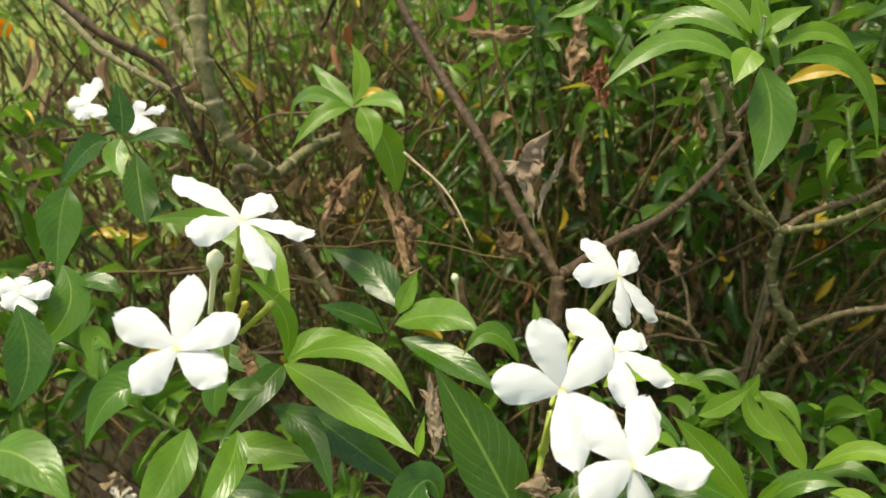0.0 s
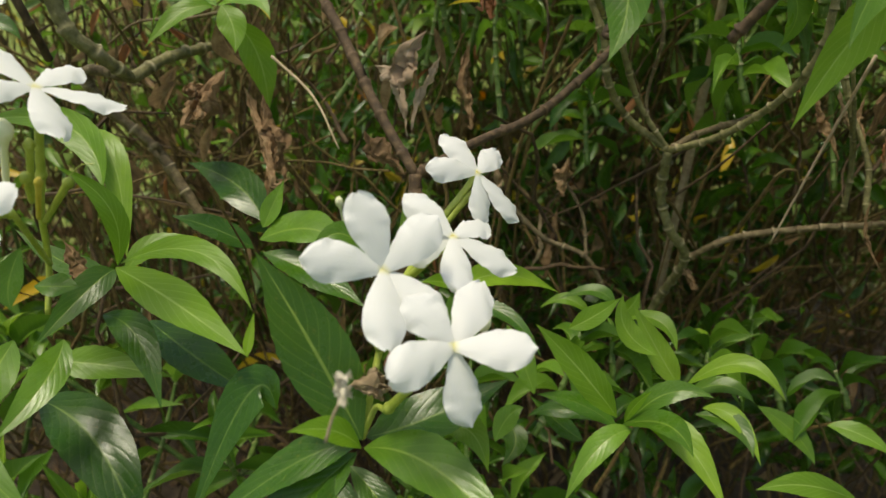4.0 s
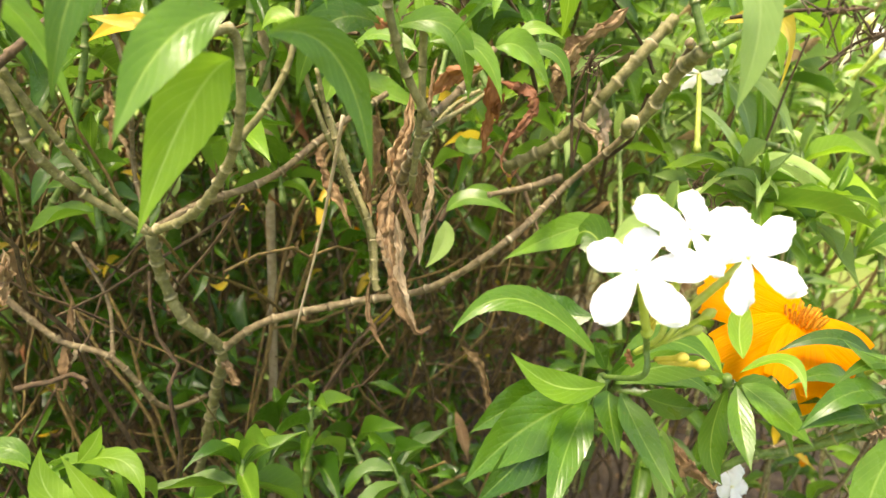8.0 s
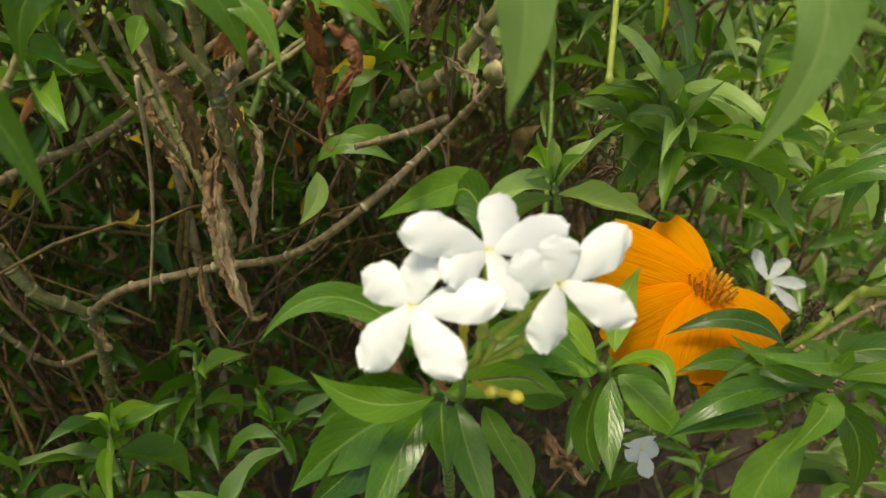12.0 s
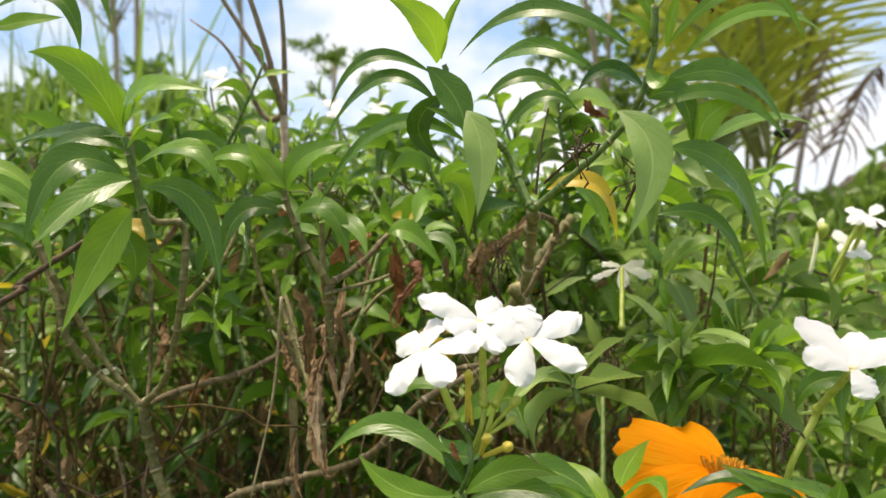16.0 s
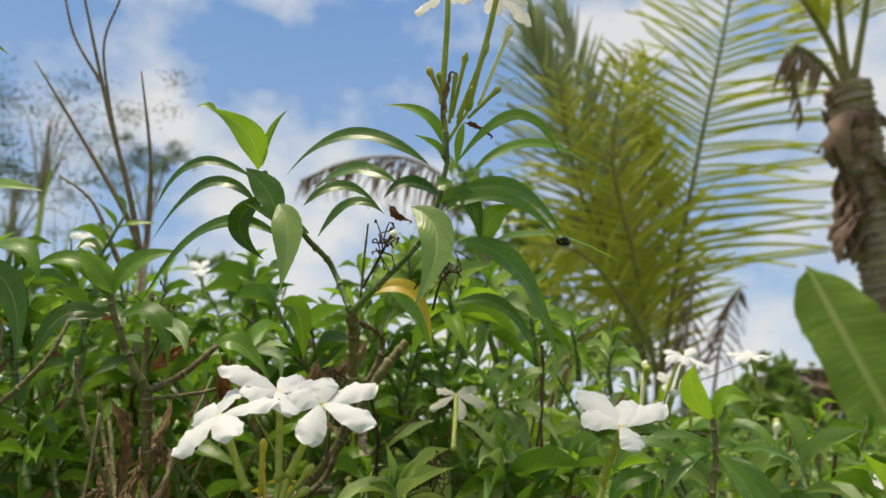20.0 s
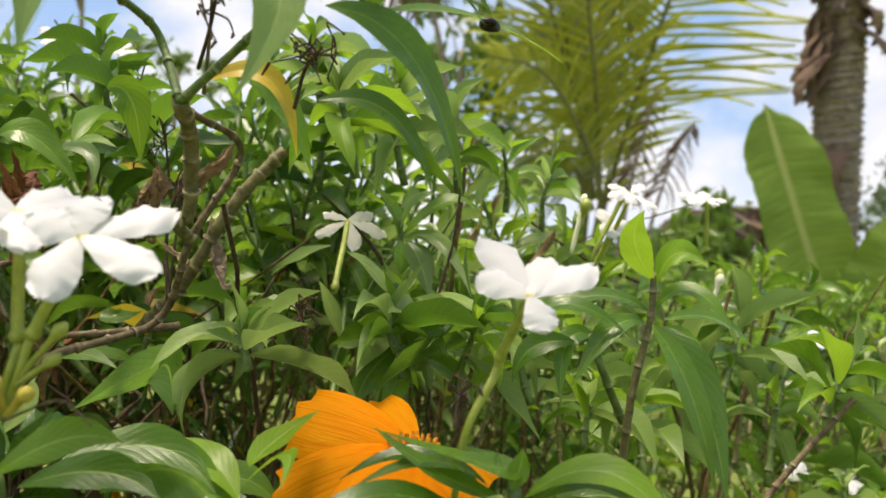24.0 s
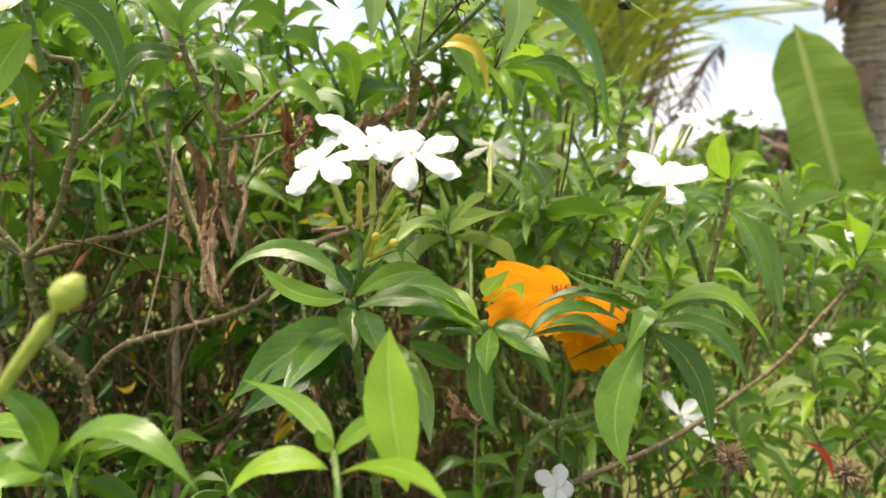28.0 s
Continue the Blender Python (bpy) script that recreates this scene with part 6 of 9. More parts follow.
bud((0.3362, 0.1865, 0.7966), (0.3358, 0.1825, 0.8166), 0.0018, "GOLD", 0.0010)
bud((0.3381, 0.1858, 0.7956), (0.3360, 0.1851, 0.8091), 0.0015, "GOLD", 0.0009)
bud((0.3430, 0.1841, 0.7927), (0.3535, 0.1775, 0.8076), 0.0019, "STALK", 0.0009)
bud((0.3430, 0.1839, 0.7917), (0.3525, 0.1791, 0.7997), 0.0018, "STALK", 0.0009)
bud((0.3408, 0.1831, 0.7857), (0.3403, 0.1707, 0.7959), 0.0020, "GOLD", 0.0011)
bud((0.3418, 0.1826, 0.7848), (0.3481, 0.1683, 0.7932), 0.0020, "GOLD", 0.0011)
branch([(0.3413, 0.1755, 0.8093), (0.3359, 0.1788, 0.8186), (0.3323, 0.1808, 0.8242)], 0.00029, 0.00019, "STRAW", 0.0000)
branch([(0.3405, 0.1856, 0.7826), (0.3532, 0.1787, 0.7887), (0.3608, 0.1756, 0.7830)], 0.00051, 0.00030, "TWIG", 0.0000)
dead_leaf((0.3301, 0.1864, 0.7895), (0.3329, 0.1845, 0.7836), 0.0041, (0.01, -0.95, 0.32), "rust", 222)
branch([(0.3370, 0.2000, 0.7650), (0.3415, 0.2037, 0.7386), (0.3545, 0.2213, 0.6888), (0.3788, 0.2551, 0.5804)], 0.00287, 0.00261, "STEM", 0.0120)

# second cluster's rosette
hero_leaf((0.3342, 0.1953, 0.7659), (0.3136, 0.1975, 0.7682), (0.2974, 0.2051, 0.7804), 0.0115, (0.04, -0.77, 0.63), "fresh")
hero_leaf((0.3376, 0.1942, 0.7665), (0.3540, 0.1873, 0.7771), (0.3681, 0.1749, 0.7789), 0.0119, (-0.60, -0.61, 0.52), "fresh")
hero_leaf((0.3402, 0.2065, 0.7666), (0.3125, 0.2292, 0.7841), (0.2857, 0.2286, 0.7715), 0.0112, (-0.24, -0.74, 0.62), "green")
hero_leaf((0.3421, 0.1945, 0.7608), (0.3406, 0.1773, 0.7550), (0.3420, 0.1564, 0.7460), 0.0132, (-0.05, -0.36, 0.93), "green")
hero_leaf((0.3569, 0.2015, 0.7439), (0.3596, 0.1885, 0.7373), (0.3663, 0.1694, 0.7250), 0.0102, (-0.17, -0.54, 0.83), "fresh")
hero_leaf((0.3380, 0.2036, 0.7527), (0.3120, 0.2061, 0.7404), (0.2871, 0.2029, 0.7212), 0.0231, (-0.31, -0.80, 0.52), "deep")
hero_leaf((0.3378, 0.2050, 0.7457), (0.3128, 0.2016, 0.7306), (0.2899, 0.1971, 0.7153), 0.0194, (-0.22, -0.80, 0.56), "deep")
hero_leaf((0.3383, 0.2127, 0.7474), (0.3201, 0.2212, 0.7387), (0.2997, 0.2252, 0.7230), 0.0184, (-0.53, -0.69, 0.49), "deep")
hero_leaf((0.3619, 0.2084, 0.7559), (0.3820, 0.2094, 0.7605), (0.3981, 0.1967, 0.7449), 0.0195, (-0.05, -0.76, 0.65), "green")
hero_leaf((0.3382, 0.2011, 0.7672), (0.3342, 0.2022, 0.7749), (0.3293, 0.2023, 0.7809), 0.0072, (0.25, -0.94, 0.25), "deep")
hero_leaf((0.3396, 0.1994, 0.7658), (0.3448, 0.1969, 0.7744), (0.3507, 0.1950, 0.7842), 0.0072, (-0.55, -0.83, 0.13), "deep")
hero_leaf((0.3681, 0.2086, 0.7423), (0.3854, 0.2073, 0.7335), (0.4043, 0.2073, 0.7274), 0.0130, (0.23, -0.74, 0.63), "green")
hero_leaf((0.3800, 0.2287, 0.7407), (0.4010, 0.2328, 0.7500), (0.4171, 0.2249, 0.7405), 0.0138, (-0.07, -0.76, 0.64), "green")
hero_leaf((0.3530, 0.2320, 0.7680), (0.3420, 0.2424, 0.7656), (0.3378, 0.2543, 0.7713), 0.0143, (-0.51, -0.45, 0.73), "deep")
hero_leaf((0.3851, 0.2769, 0.7843), (0.3705, 0.2864, 0.7776), (0.3443, 0.2949, 0.7598), 0.0163, (-0.56, -0.73, 0.40), "green")
hero_leaf((0.3814, 0.2552, 0.7666), (0.3775, 0.2786, 0.7810), (0.3693, 0.2831, 0.7607), 0.0187, (-0.75, -0.19, 0.64), "green")
hero_leaf((0.3470, 0.2050, 0.7615), (0.3740, 0.2080, 0.7690), (0.3924, 0.1926, 0.7583), 0.0140, (-0.35, -0.55, 0.76), "green")
hero_leaf((0.3420, 0.2050, 0.7600), (0.3631, 0.1967, 0.7653), (0.3780, 0.1846, 0.7600), 0.0120, (-0.30, -0.60, 0.74), "green")
hero_leaf((0.3380, 0.1960, 0.7610), (0.3361, 0.1913, 0.7562), (0.3340, 0.1780, 0.7455), 0.0135, (-0.15, -0.70, 0.70), "green")
hero_leaf((0.3620, 0.1880, 0.7437), (0.3690, 0.1880, 0.7220), (0.3700, 0.1790, 0.7013), 0.0105, (-0.45, -0.85, 0.27), "pale")
hero_leaf((0.3390, 0.2040, 0.7500), (0.3200, 0.1900, 0.7440), (0.3028, 0.1700, 0.7300), 0.0145, (-0.20, -0.60, 0.77), "deep")

# rosette under the orange flower
hero_leaf((0.4012, 0.1949, 0.7652), (0.4118, 0.2097, 0.7694), (0.4276, 0.2229, 0.7747), 0.0109, (-0.16, -0.18, 0.97), "fresh")
hero_leaf((0.3990, 0.1923, 0.7605), (0.4095, 0.1828, 0.7719), (0.4051, 0.1675, 0.7667), 0.0065, (-0.42, 0.12, 0.90), "fresh")
hero_leaf((0.4046, 0.1953, 0.7502), (0.3958, 0.1801, 0.7426), (0.3891, 0.1650, 0.7363), 0.0110, (-0.29, -0.27, 0.92), "green")
hero_leaf((0.4066, 0.1948, 0.7507), (0.4137, 0.1817, 0.7466), (0.4219, 0.1656, 0.7392), 0.0152, (-0.20, -0.45, 0.87), "green")
hero_leaf((0.4062, 0.2043, 0.7455), (0.3953, 0.2159, 0.7452), (0.3841, 0.2284, 0.7460), 0.0165, (-0.22, -0.23, 0.95), "green")
hero_leaf((0.4005, 0.1990, 0.7498), (0.3879, 0.2043, 0.7546), (0.3627, 0.2140, 0.7549), 0.0121, (-0.03, -0.38, 0.92), "green")
hero_leaf((0.4031, 0.1978, 0.7472), (0.3987, 0.1918, 0.7217), (0.4041, 0.1829, 0.7052), 0.0133, (-0.31, -0.90, 0.31), "green")
hero_leaf((0.4056, 0.1968, 0.7473), (0.4159, 0.1873, 0.7462), (0.4296, 0.1745, 0.7219), 0.0159, (-0.09, -0.79, 0.61), "green")
hero_leaf((0.3993, 0.1996, 0.7511), (0.3829, 0.2058, 0.7504), (0.3678, 0.2112, 0.7458), 0.0121, (-0.26, -0.29, 0.92), "deep")
hero_leaf((0.3993, 0.1998, 0.7538), (0.3890, 0.2154, 0.7638), (0.3726, 0.2323, 0.7615), 0.0125, (-0.14, -0.33, 0.93), "fresh")
branch([(0.4018, 0.1988, 0.7531), (0.4179, 0.1999, 0.7152), (0.4545, 0.1949, 0.6965), (0.4904, 0.1852, 0.7202)], 0.00227, 0.00199, "STEM", 0.0120)

# rosette beside the orange flower
hero_leaf((0.4725, 0.1605, 0.7598), (0.4498, 0.1713, 0.7686), (0.4336, 0.1805, 0.7794), 0.0079, (0.14, -0.54, 0.83), "green")
hero_leaf((0.4716, 0.1837, 0.7574), (0.4529, 0.1944, 0.7667), (0.4301, 0.2021, 0.7572), 0.0090, (-0.18, -0.39, 0.90), "deep")
hero_leaf((0.4775, 0.1649, 0.7509), (0.4648, 0.1794, 0.7447), (0.4454, 0.1925, 0.7327), 0.0109, (-0.46, 0.06, 0.89), "deep")
hero_leaf((0.4742, 0.1593, 0.7591), (0.4874, 0.1539, 0.7688), (0.4990, 0.1384, 0.7643), 0.0108, (-0.32, -0.15, 0.93), "green")
hero_leaf((0.4746, 0.1628, 0.7619), (0.4929, 0.1459, 0.7727), (0.5069, 0.1280, 0.7523), 0.0112, (-0.26, -0.47, 0.84), "fresh")
hero_leaf((0.4799, 0.1708, 0.7540), (0.5028, 0.1564, 0.7520), (0.5146, 0.1442, 0.7261), 0.0123, (0.00, -0.72, 0.69), "green")
hero_leaf((0.4621, 0.1559, 0.7511), (0.4445, 0.1495, 0.7232), (0.4431, 0.1372, 0.6999), 0.0197, (-0.55, -0.69, 0.46), "green")
hero_leaf((0.4722, 0.1629, 0.7519), (0.4872, 0.1502, 0.7355), (0.4905, 0.1407, 0.7041), 0.0142, (-0.25, -0.91, 0.33), "green")
hero_leaf((0.4655, 0.1819, 0.7425), (0.4493, 0.1869, 0.7536), (0.4281, 0.1899, 0.7495), 0.0102, (0.07, -0.43, 0.90), "deep")
hero_leaf((0.4709, 0.1644, 0.7636), (0.4733, 0.1641, 0.7703), (0.4740, 0.1643, 0.7761), 0.0066, (-0.67, -0.72, 0.16), "fresh")
hero_leaf((0.4585, 0.1576, 0.7548), (0.4589, 0.1528, 0.7621), (0.4466, 0.1504, 0.7430), 0.0113, (-0.39, -0.56, 0.73), "fresh")
hero_leaf((0.4916, 0.1768, 0.7511), (0.5099, 0.1703, 0.7574), (0.5282, 0.1623, 0.7470), 0.0126, (-0.10, -0.49, 0.87), "green")
branch([(0.4720, 0.1640, 0.7640), (0.4749, 0.1712, 0.7363), (0.4606, 0.1852, 0.7107), (0.4342, 0.2040, 0.6863), (0.4374, 0.2281, 0.6094)], 0.00259, 0.00230, "STEM", 0.0120)

# shoot with the flower to its side
branch([(0.4666, 0.1687, 0.8009), (0.4666, 0.1704, 0.7961), (0.4593, 0.1718, 0.7800), (0.4604, 0.1801, 0.7570)], 0.00167, 0.00141, "STALK", 0.0000)
hero_leaf((0.4599, 0.1765, 0.7740), (0.4677, 0.1650, 0.7702), (0.4294, 0.1728, 0.7813), 0.0105, (0.26, -0.44, 0.86), "green")
branch([(0.4556, 0.1732, 0.7798), (0.4568, 0.1737, 0.7904), (0.4592, 0.1732, 0.7945)], 0.00053, 0.00040, "TWIG", 0.0000)

# leafy shoot right of it
branch([(0.5479, 0.2138, 0.7482), (0.5456, 0.2070, 0.7816), (0.5522, 0.2070, 0.8103), (0.5535, 0.2081, 0.8293)], 0.00223, 0.00160, "OLIVE", 0.0120)
branch([(0.5549, 0.2235, 0.7665), (0.5416, 0.2197, 0.7868), (0.5354, 0.2235, 0.8028)], 0.00230, 0.00197, "STEM", 0.0120)
hero_leaf((0.5535, 0.2078, 0.8262), (0.5387, 0.2020, 0.8408), (0.5346, 0.1917, 0.8519), 0.0123, (-0.42, -0.60, -0.68), "fresh")
hero_leaf((0.5544, 0.2074, 0.8246), (0.5546, 0.1976, 0.8370), (0.5587, 0.1850, 0.8338), 0.0130, (-0.92, -0.02, 0.38), "fresh")
hero_leaf((0.5476, 0.1978, 0.8090), (0.5516, 0.1785, 0.7906), (0.5492, 0.1601, 0.7547), 0.0154, (-0.61, -0.66, 0.44), "green")
hero_leaf((0.5536, 0.2068, 0.8151), (0.5605, 0.1942, 0.8234), (0.5681, 0.1791, 0.8088), 0.0099, (-0.39, -0.40, 0.83), "green")
hero_leaf((0.5521, 0.2072, 0.8135), (0.5329, 0.2152, 0.8190), (0.5122, 0.2222, 0.8087), 0.0101, (-0.27, -0.45, 0.85), "green")
hero_leaf((0.5433, 0.1996, 0.8103), (0.5282, 0.1998, 0.8069), (0.5122, 0.1987, 0.7855), 0.0104, (-0.52, -0.52, 0.67), "green")
hero_leaf((0.5642, 0.2131, 0.8104), (0.5895, 0.2087, 0.8113), (0.6092, 0.2051, 0.7953), 0.0092, (0.17, -0.58, 0.80), "green")
hero_leaf((0.5384, 0.2222, 0.8013), (0.5245, 0.2220, 0.7994), (0.5199, 0.2162, 0.7742), 0.0096, (-0.56, -0.63, 0.53), "green")
hero_leaf((0.5612, 0.2138, 0.8055), (0.5695, 0.2048, 0.8013), (0.5701, 0.1978, 0.7858), 0.0103, (-0.39, -0.79, 0.47), "green")
hero_leaf((0.5011, 0.2180, 0.8015), (0.5128, 0.2061, 0.8156), (0.5344, 0.1945, 0.8045), 0.0105, (-0.37, -0.42, 0.82), "green")
hero_leaf((0.5335, 0.1831, 0.8109), (0.5422, 0.1725, 0.7896), (0.5487, 0.1646, 0.7557), 0.0124, (0.01, -0.95, 0.32), "green")
hero_leaf((0.5273, 0.2194, 0.7998), (0.5113, 0.2257, 0.7969), (0.5055, 0.2302, 0.7821), 0.0103, (-0.65, -0.62, 0.43), "green")

# bough at the far side
branch([(0.4663, 0.2210, 0.6542), (0.5380, 0.2260, 0.6705), (0.5950, 0.2263, 0.6976), (0.6200, 0.2190, 0.7195), (0.6400, 0.2129, 0.7459), (0.6656, 0.2033, 0.7786)], 0.00210, 0.00160, "TWIG", 0.0120)
shoot((0.6618, 0.2138, 0.7594), (0.6749, 0.2120, 0.7956), 5, 0.050, np.random.default_rng(1189), True, look="light", stalk="STEM")
shoot((0.6779, 0.2579, 0.7200), (0.7061, 0.2741, 0.7830), 6, 0.050, np.random.default_rng(1190), True, look="light", stalk="STEM")
shoot((0.6515, 0.2708, 0.7508), (0.6826, 0.2861, 0.8152), 6, 0.050, np.random.default_rng(1191), True, look="light", stalk="STEM")

# the tall shoot above the second cluster
branch([(0.3760, 0.2370, 0.8760), (0.3806, 0.2520, 0.8655), (0.3822, 0.2677, 0.8405), (0.3767, 0.2690, 0.8373), (0.3839, 0.2766, 0.8307)], 0.00357, 0.00315, "OLIVE", 0.0120)
branch([(0.3760, 0.2370, 0.8760), (0.4017, 0.213, 0.9047), (0.4066, 0.1967, 0.92), (0.4098, 0.1916, 0.9388)], 0.00202, 0.00152, "STEM", 0.0120)
branch([(0.4098, 0.1916, 0.9388), (0.4082, 0.1888, 0.953), (0.4077, 0.1902, 0.9410), (0.4114, 0.1965, 0.9565)], 0.00165, 0.00125, "STEM", 0.0120)
branch([(0.3760, 0.2370, 0.8760), (0.3664, 0.2473, 0.9020), (0.3508, 0.2190, 0.9059), (0.3337, 0.2089, 0.9233), (0.3299, 0.2080, 0.9314)], 0.00202, 0.00148, "STEM", 0.0140)
hero_leaf((0.4102, 0.1909, 0.9416), (0.4014, 0.1953, 0.9634), (0.3814, 0.2056, 0.9712), 0.0064, (-0.25, -0.94, 0.22), "fresh")
hero_leaf((0.4016, 0.1938, 0.9382), (0.3679, 0.2132, 0.9569), (0.341, 0.2382, 0.9417), 0.0090, (-0.52, -0.75, 0.40), "green")
hero_leaf((0.3907, 0.2093, 0.9335), (0.3708, 0.2278, 0.9453), (0.3543, 0.2498, 0.9372), 0.0098, (-0.63, -0.61, 0.47), "deep")
hero_leaf((0.4141, 0.1905, 0.9391), (0.436, 0.1716, 0.9571), (0.4528, 0.1629, 0.9351), 0.0076, (-0.51, -0.77, 0.37), "fresh")
hero_leaf((0.4207, 0.1897, 0.9348), (0.4582, 0.1943, 0.9567), (0.501, 0.2045, 0.9468), 0.0080, (0.07, -0.82, 0.57), "fresh")
hero_leaf((0.4126, 0.1943, 0.9238), (0.4433, 0.1919, 0.93), (0.4709, 0.1962, 0.9096), 0.0112, (0.12, -0.93, 0.35), "green")
hero_leaf((0.406, 0.1867, 0.9129), (0.4324, 0.1786, 0.9193), (0.4592, 0.1762, 0.8995), 0.0075, (-0.09, -0.93, 0.37), "green")
hero_leaf((0.4284, 0.1854, 0.9009), (0.4810, 0.2214, 0.9191), (0.5424, 0.2590, 0.9198), 0.0085, (0.19, -0.51, 0.84), "fresh")
hero_leaf((0.3898, 0.1802, 0.9114), (0.3972, 0.1671, 0.8934), (0.3868, 0.1643, 0.8643), 0.0148, (-0.30, -0.93, 0.10), "pale")
hero_leaf((0.4118, 0.1833, 0.8987), (0.4409, 0.1853, 0.8878), (0.4642, 0.1960, 0.8481), 0.0145, (0.30, -0.90, 0.25), "green")
hero_leaf((0.4134, 0.1936, 0.8738), (0.4355, 0.1885, 0.8716), (0.4509, 0.1899, 0.8479), 0.0087, (0.19, -0.90, 0.40), "green")
hero_leaf((0.4273, 0.1862, 0.8984), (0.4277, 0.1833, 0.9107), (0.4407, 0.1785, 0.9177), 0.0123, (-0.57, -0.82, 0.07), "fresh")
hero_leaf((0.4142, 0.1907, 0.9377), (0.4147, 0.1877, 0.9504), (0.4166, 0.1855, 0.9582), 0.0044, (-0.44, -0.88, -0.17), "fresh")
hero_leaf((0.4092, 0.192, 0.9377), (0.4048, 0.1912, 0.9466), (0.3932, 0.193, 0.9516), 0.0050, (0.13, -0.97, 0.22), "fresh")
hero_leaf((0.4026, 0.1841, 0.9288), (0.4055, 0.179, 0.9222), (0.4065, 0.1725, 0.9239), 0.0066, (-0.78, -0.45, 0.43), "green")
hero_leaf((0.4149, 0.2055, 0.9233), (0.3965, 0.2024, 0.9318), (0.3825, 0.2023, 0.9222), 0.0090, (0.07, -0.89, 0.46), "deep")
hero_leaf((0.4053, 0.1874, 0.9178), (0.4175, 0.1843, 0.9180), (0.4237, 0.1872, 0.8983), 0.0118, (0.15, -0.98, 0.16), "green")
hero_leaf((0.3270, 0.2086, 0.9319), (0.3215, 0.2007, 0.9445), (0.3046, 0.1966, 0.9528), 0.0130, (0.24, -0.93, -0.28), "fresh")
hero_leaf((0.3072, 0.2129, 0.9588), (0.3032, 0.2132, 0.9620), (0.2978, 0.2148, 0.9612), 0.0049, (-0.03, -0.84, 0.54), "fresh")
hero_leaf((0.3289, 0.2079, 0.9332), (0.3309, 0.2040, 0.9482), (0.3381, 0.1997, 0.9593), 0.0033, (-0.28, -0.94, -0.20), "fresh")
hero_leaf((0.3253, 0.2099, 0.9282), (0.3008, 0.2139, 0.9338), (0.2857, 0.2214, 0.9131), 0.0056, (-0.37, -0.87, 0.32), "deep")
hero_leaf((0.3280, 0.2118, 0.9169), (0.3056, 0.2220, 0.9275), (0.2834, 0.2401, 0.9027), 0.0068, (-0.58, -0.74, 0.35), "deep")
hero_leaf((0.3401, 0.2120, 0.9021), (0.3082, 0.2263, 0.9086), (0.2809, 0.2486, 0.8745), 0.0078, (-0.60, -0.73, 0.33), "deep")
hero_leaf((0.3219, 0.2001, 0.9285), (0.3326, 0.1952, 0.9151), (0.3353, 0.1923, 0.9012), 0.0126, (-0.19, -0.96, 0.18), "green")
hero_leaf((0.3359, 0.1931, 0.9113), (0.3399, 0.1853, 0.8959), (0.3379, 0.1820, 0.8716), 0.0128, (-0.25, -0.93, 0.25), "pale")
hero_leaf((0.3327, 0.2097, 0.9207), (0.3211, 0.2155, 0.9081), (0.3332, 0.2159, 0.8928), 0.0102, (-0.18, -0.96, -0.21), "deep")
hero_leaf((0.3486, 0.2164, 0.9201), (0.3647, 0.2103, 0.9293), (0.3818, 0.2079, 0.9204), 0.0069, (-0.23, -0.88, 0.41), "green")
hero_leaf((0.3559, 0.2177, 0.9060), (0.3689, 0.2060, 0.9201), (0.3827, 0.1987, 0.9133), 0.0067, (-0.60, -0.70, 0.38), "green")
hero_leaf((0.3510, 0.2087, 0.9047), (0.3373, 0.2058, 0.9095), (0.3217, 0.2035, 0.9140), 0.0085, (0.26, -0.91, 0.33), "green")
hero_leaf((0.3837, 0.2407, 0.8853), (0.4044, 0.2327, 0.8874), (0.4156, 0.2349, 0.8615), 0.0099, (0.15, -0.89, 0.42), "yellow")
hero_leaf((0.3987, 0.2619, 0.8947), (0.4161, 0.2653, 0.8837), (0.4286, 0.2727, 0.8601), 0.0130, (0.44, -0.89, 0.10), "green")
hero_leaf((0.3481, 0.3072, 0.8914), (0.3580, 0.3057, 0.8867), (0.3628, 0.3103, 0.8609), 0.0155, (0.11, -0.99, -0.05), "fresh")
branch([(0.3840, 0.2575, 0.8840), (0.3845, 0.2521, 0.9073), (0.3833, 0.2386, 0.9220)], 0.00088, 0.00059, "TWIG", 0.0000)
dead_leaf((0.3852, 0.2022, 0.9196), (0.3958, 0.2012, 0.9121), 0.0052, (-0.11, -0.99, -0.03), "rust", 330)
dead_leaf((0.4013, 0.3181, 0.8765), (0.3779, 0.3302, 0.8491), 0.0139, (-0.51, -0.86, 0.06), "brown", 331)

# flowers and buds on the tall shoot
pinwheel((0.4057, 0.1767, 1.0179), (0.4086, 0.1949, 0.9706), (-0.15, -0.36, 0.92), 0.0215, 0.4, 0.0105)
pinwheel((0.428, 0.1703, 1.0175), (0.4208, 0.1929, 0.9684), (0.35, -0.3, 0.88), 0.0215, 1.0, 0.0105)
branch([(0.4086, 0.1949, 0.9706), (0.4114, 0.1970, 0.9565), (0.4077, 0.1902, 0.9410)], 0.00116, 0.00103, "STALK", 0.0000)
branch([(0.4208, 0.1929, 0.9684), (0.4128, 0.1972, 0.9540), (0.4077, 0.1902, 0.9410)], 0.00116, 0.00103, "STALK", 0.0000)
bud((0.4258, 0.1914, 0.9712), (0.4362, 0.1727, 1.0055), 0.0024, "BUD", 0.0011)
bud((0.4160, 0.1946, 0.9644), (0.4257, 0.1765, 0.9959), 0.0018, "STALK", 0.0010)
bud((0.4134, 0.1952, 0.9643), (0.4156, 0.1795, 0.9906), 0.0018, "STALK", 0.0010)
bud((0.4105, 0.1948, 0.9694), (0.3982, 0.1845, 0.9826), 0.0018, "GOLD", 0.0010)
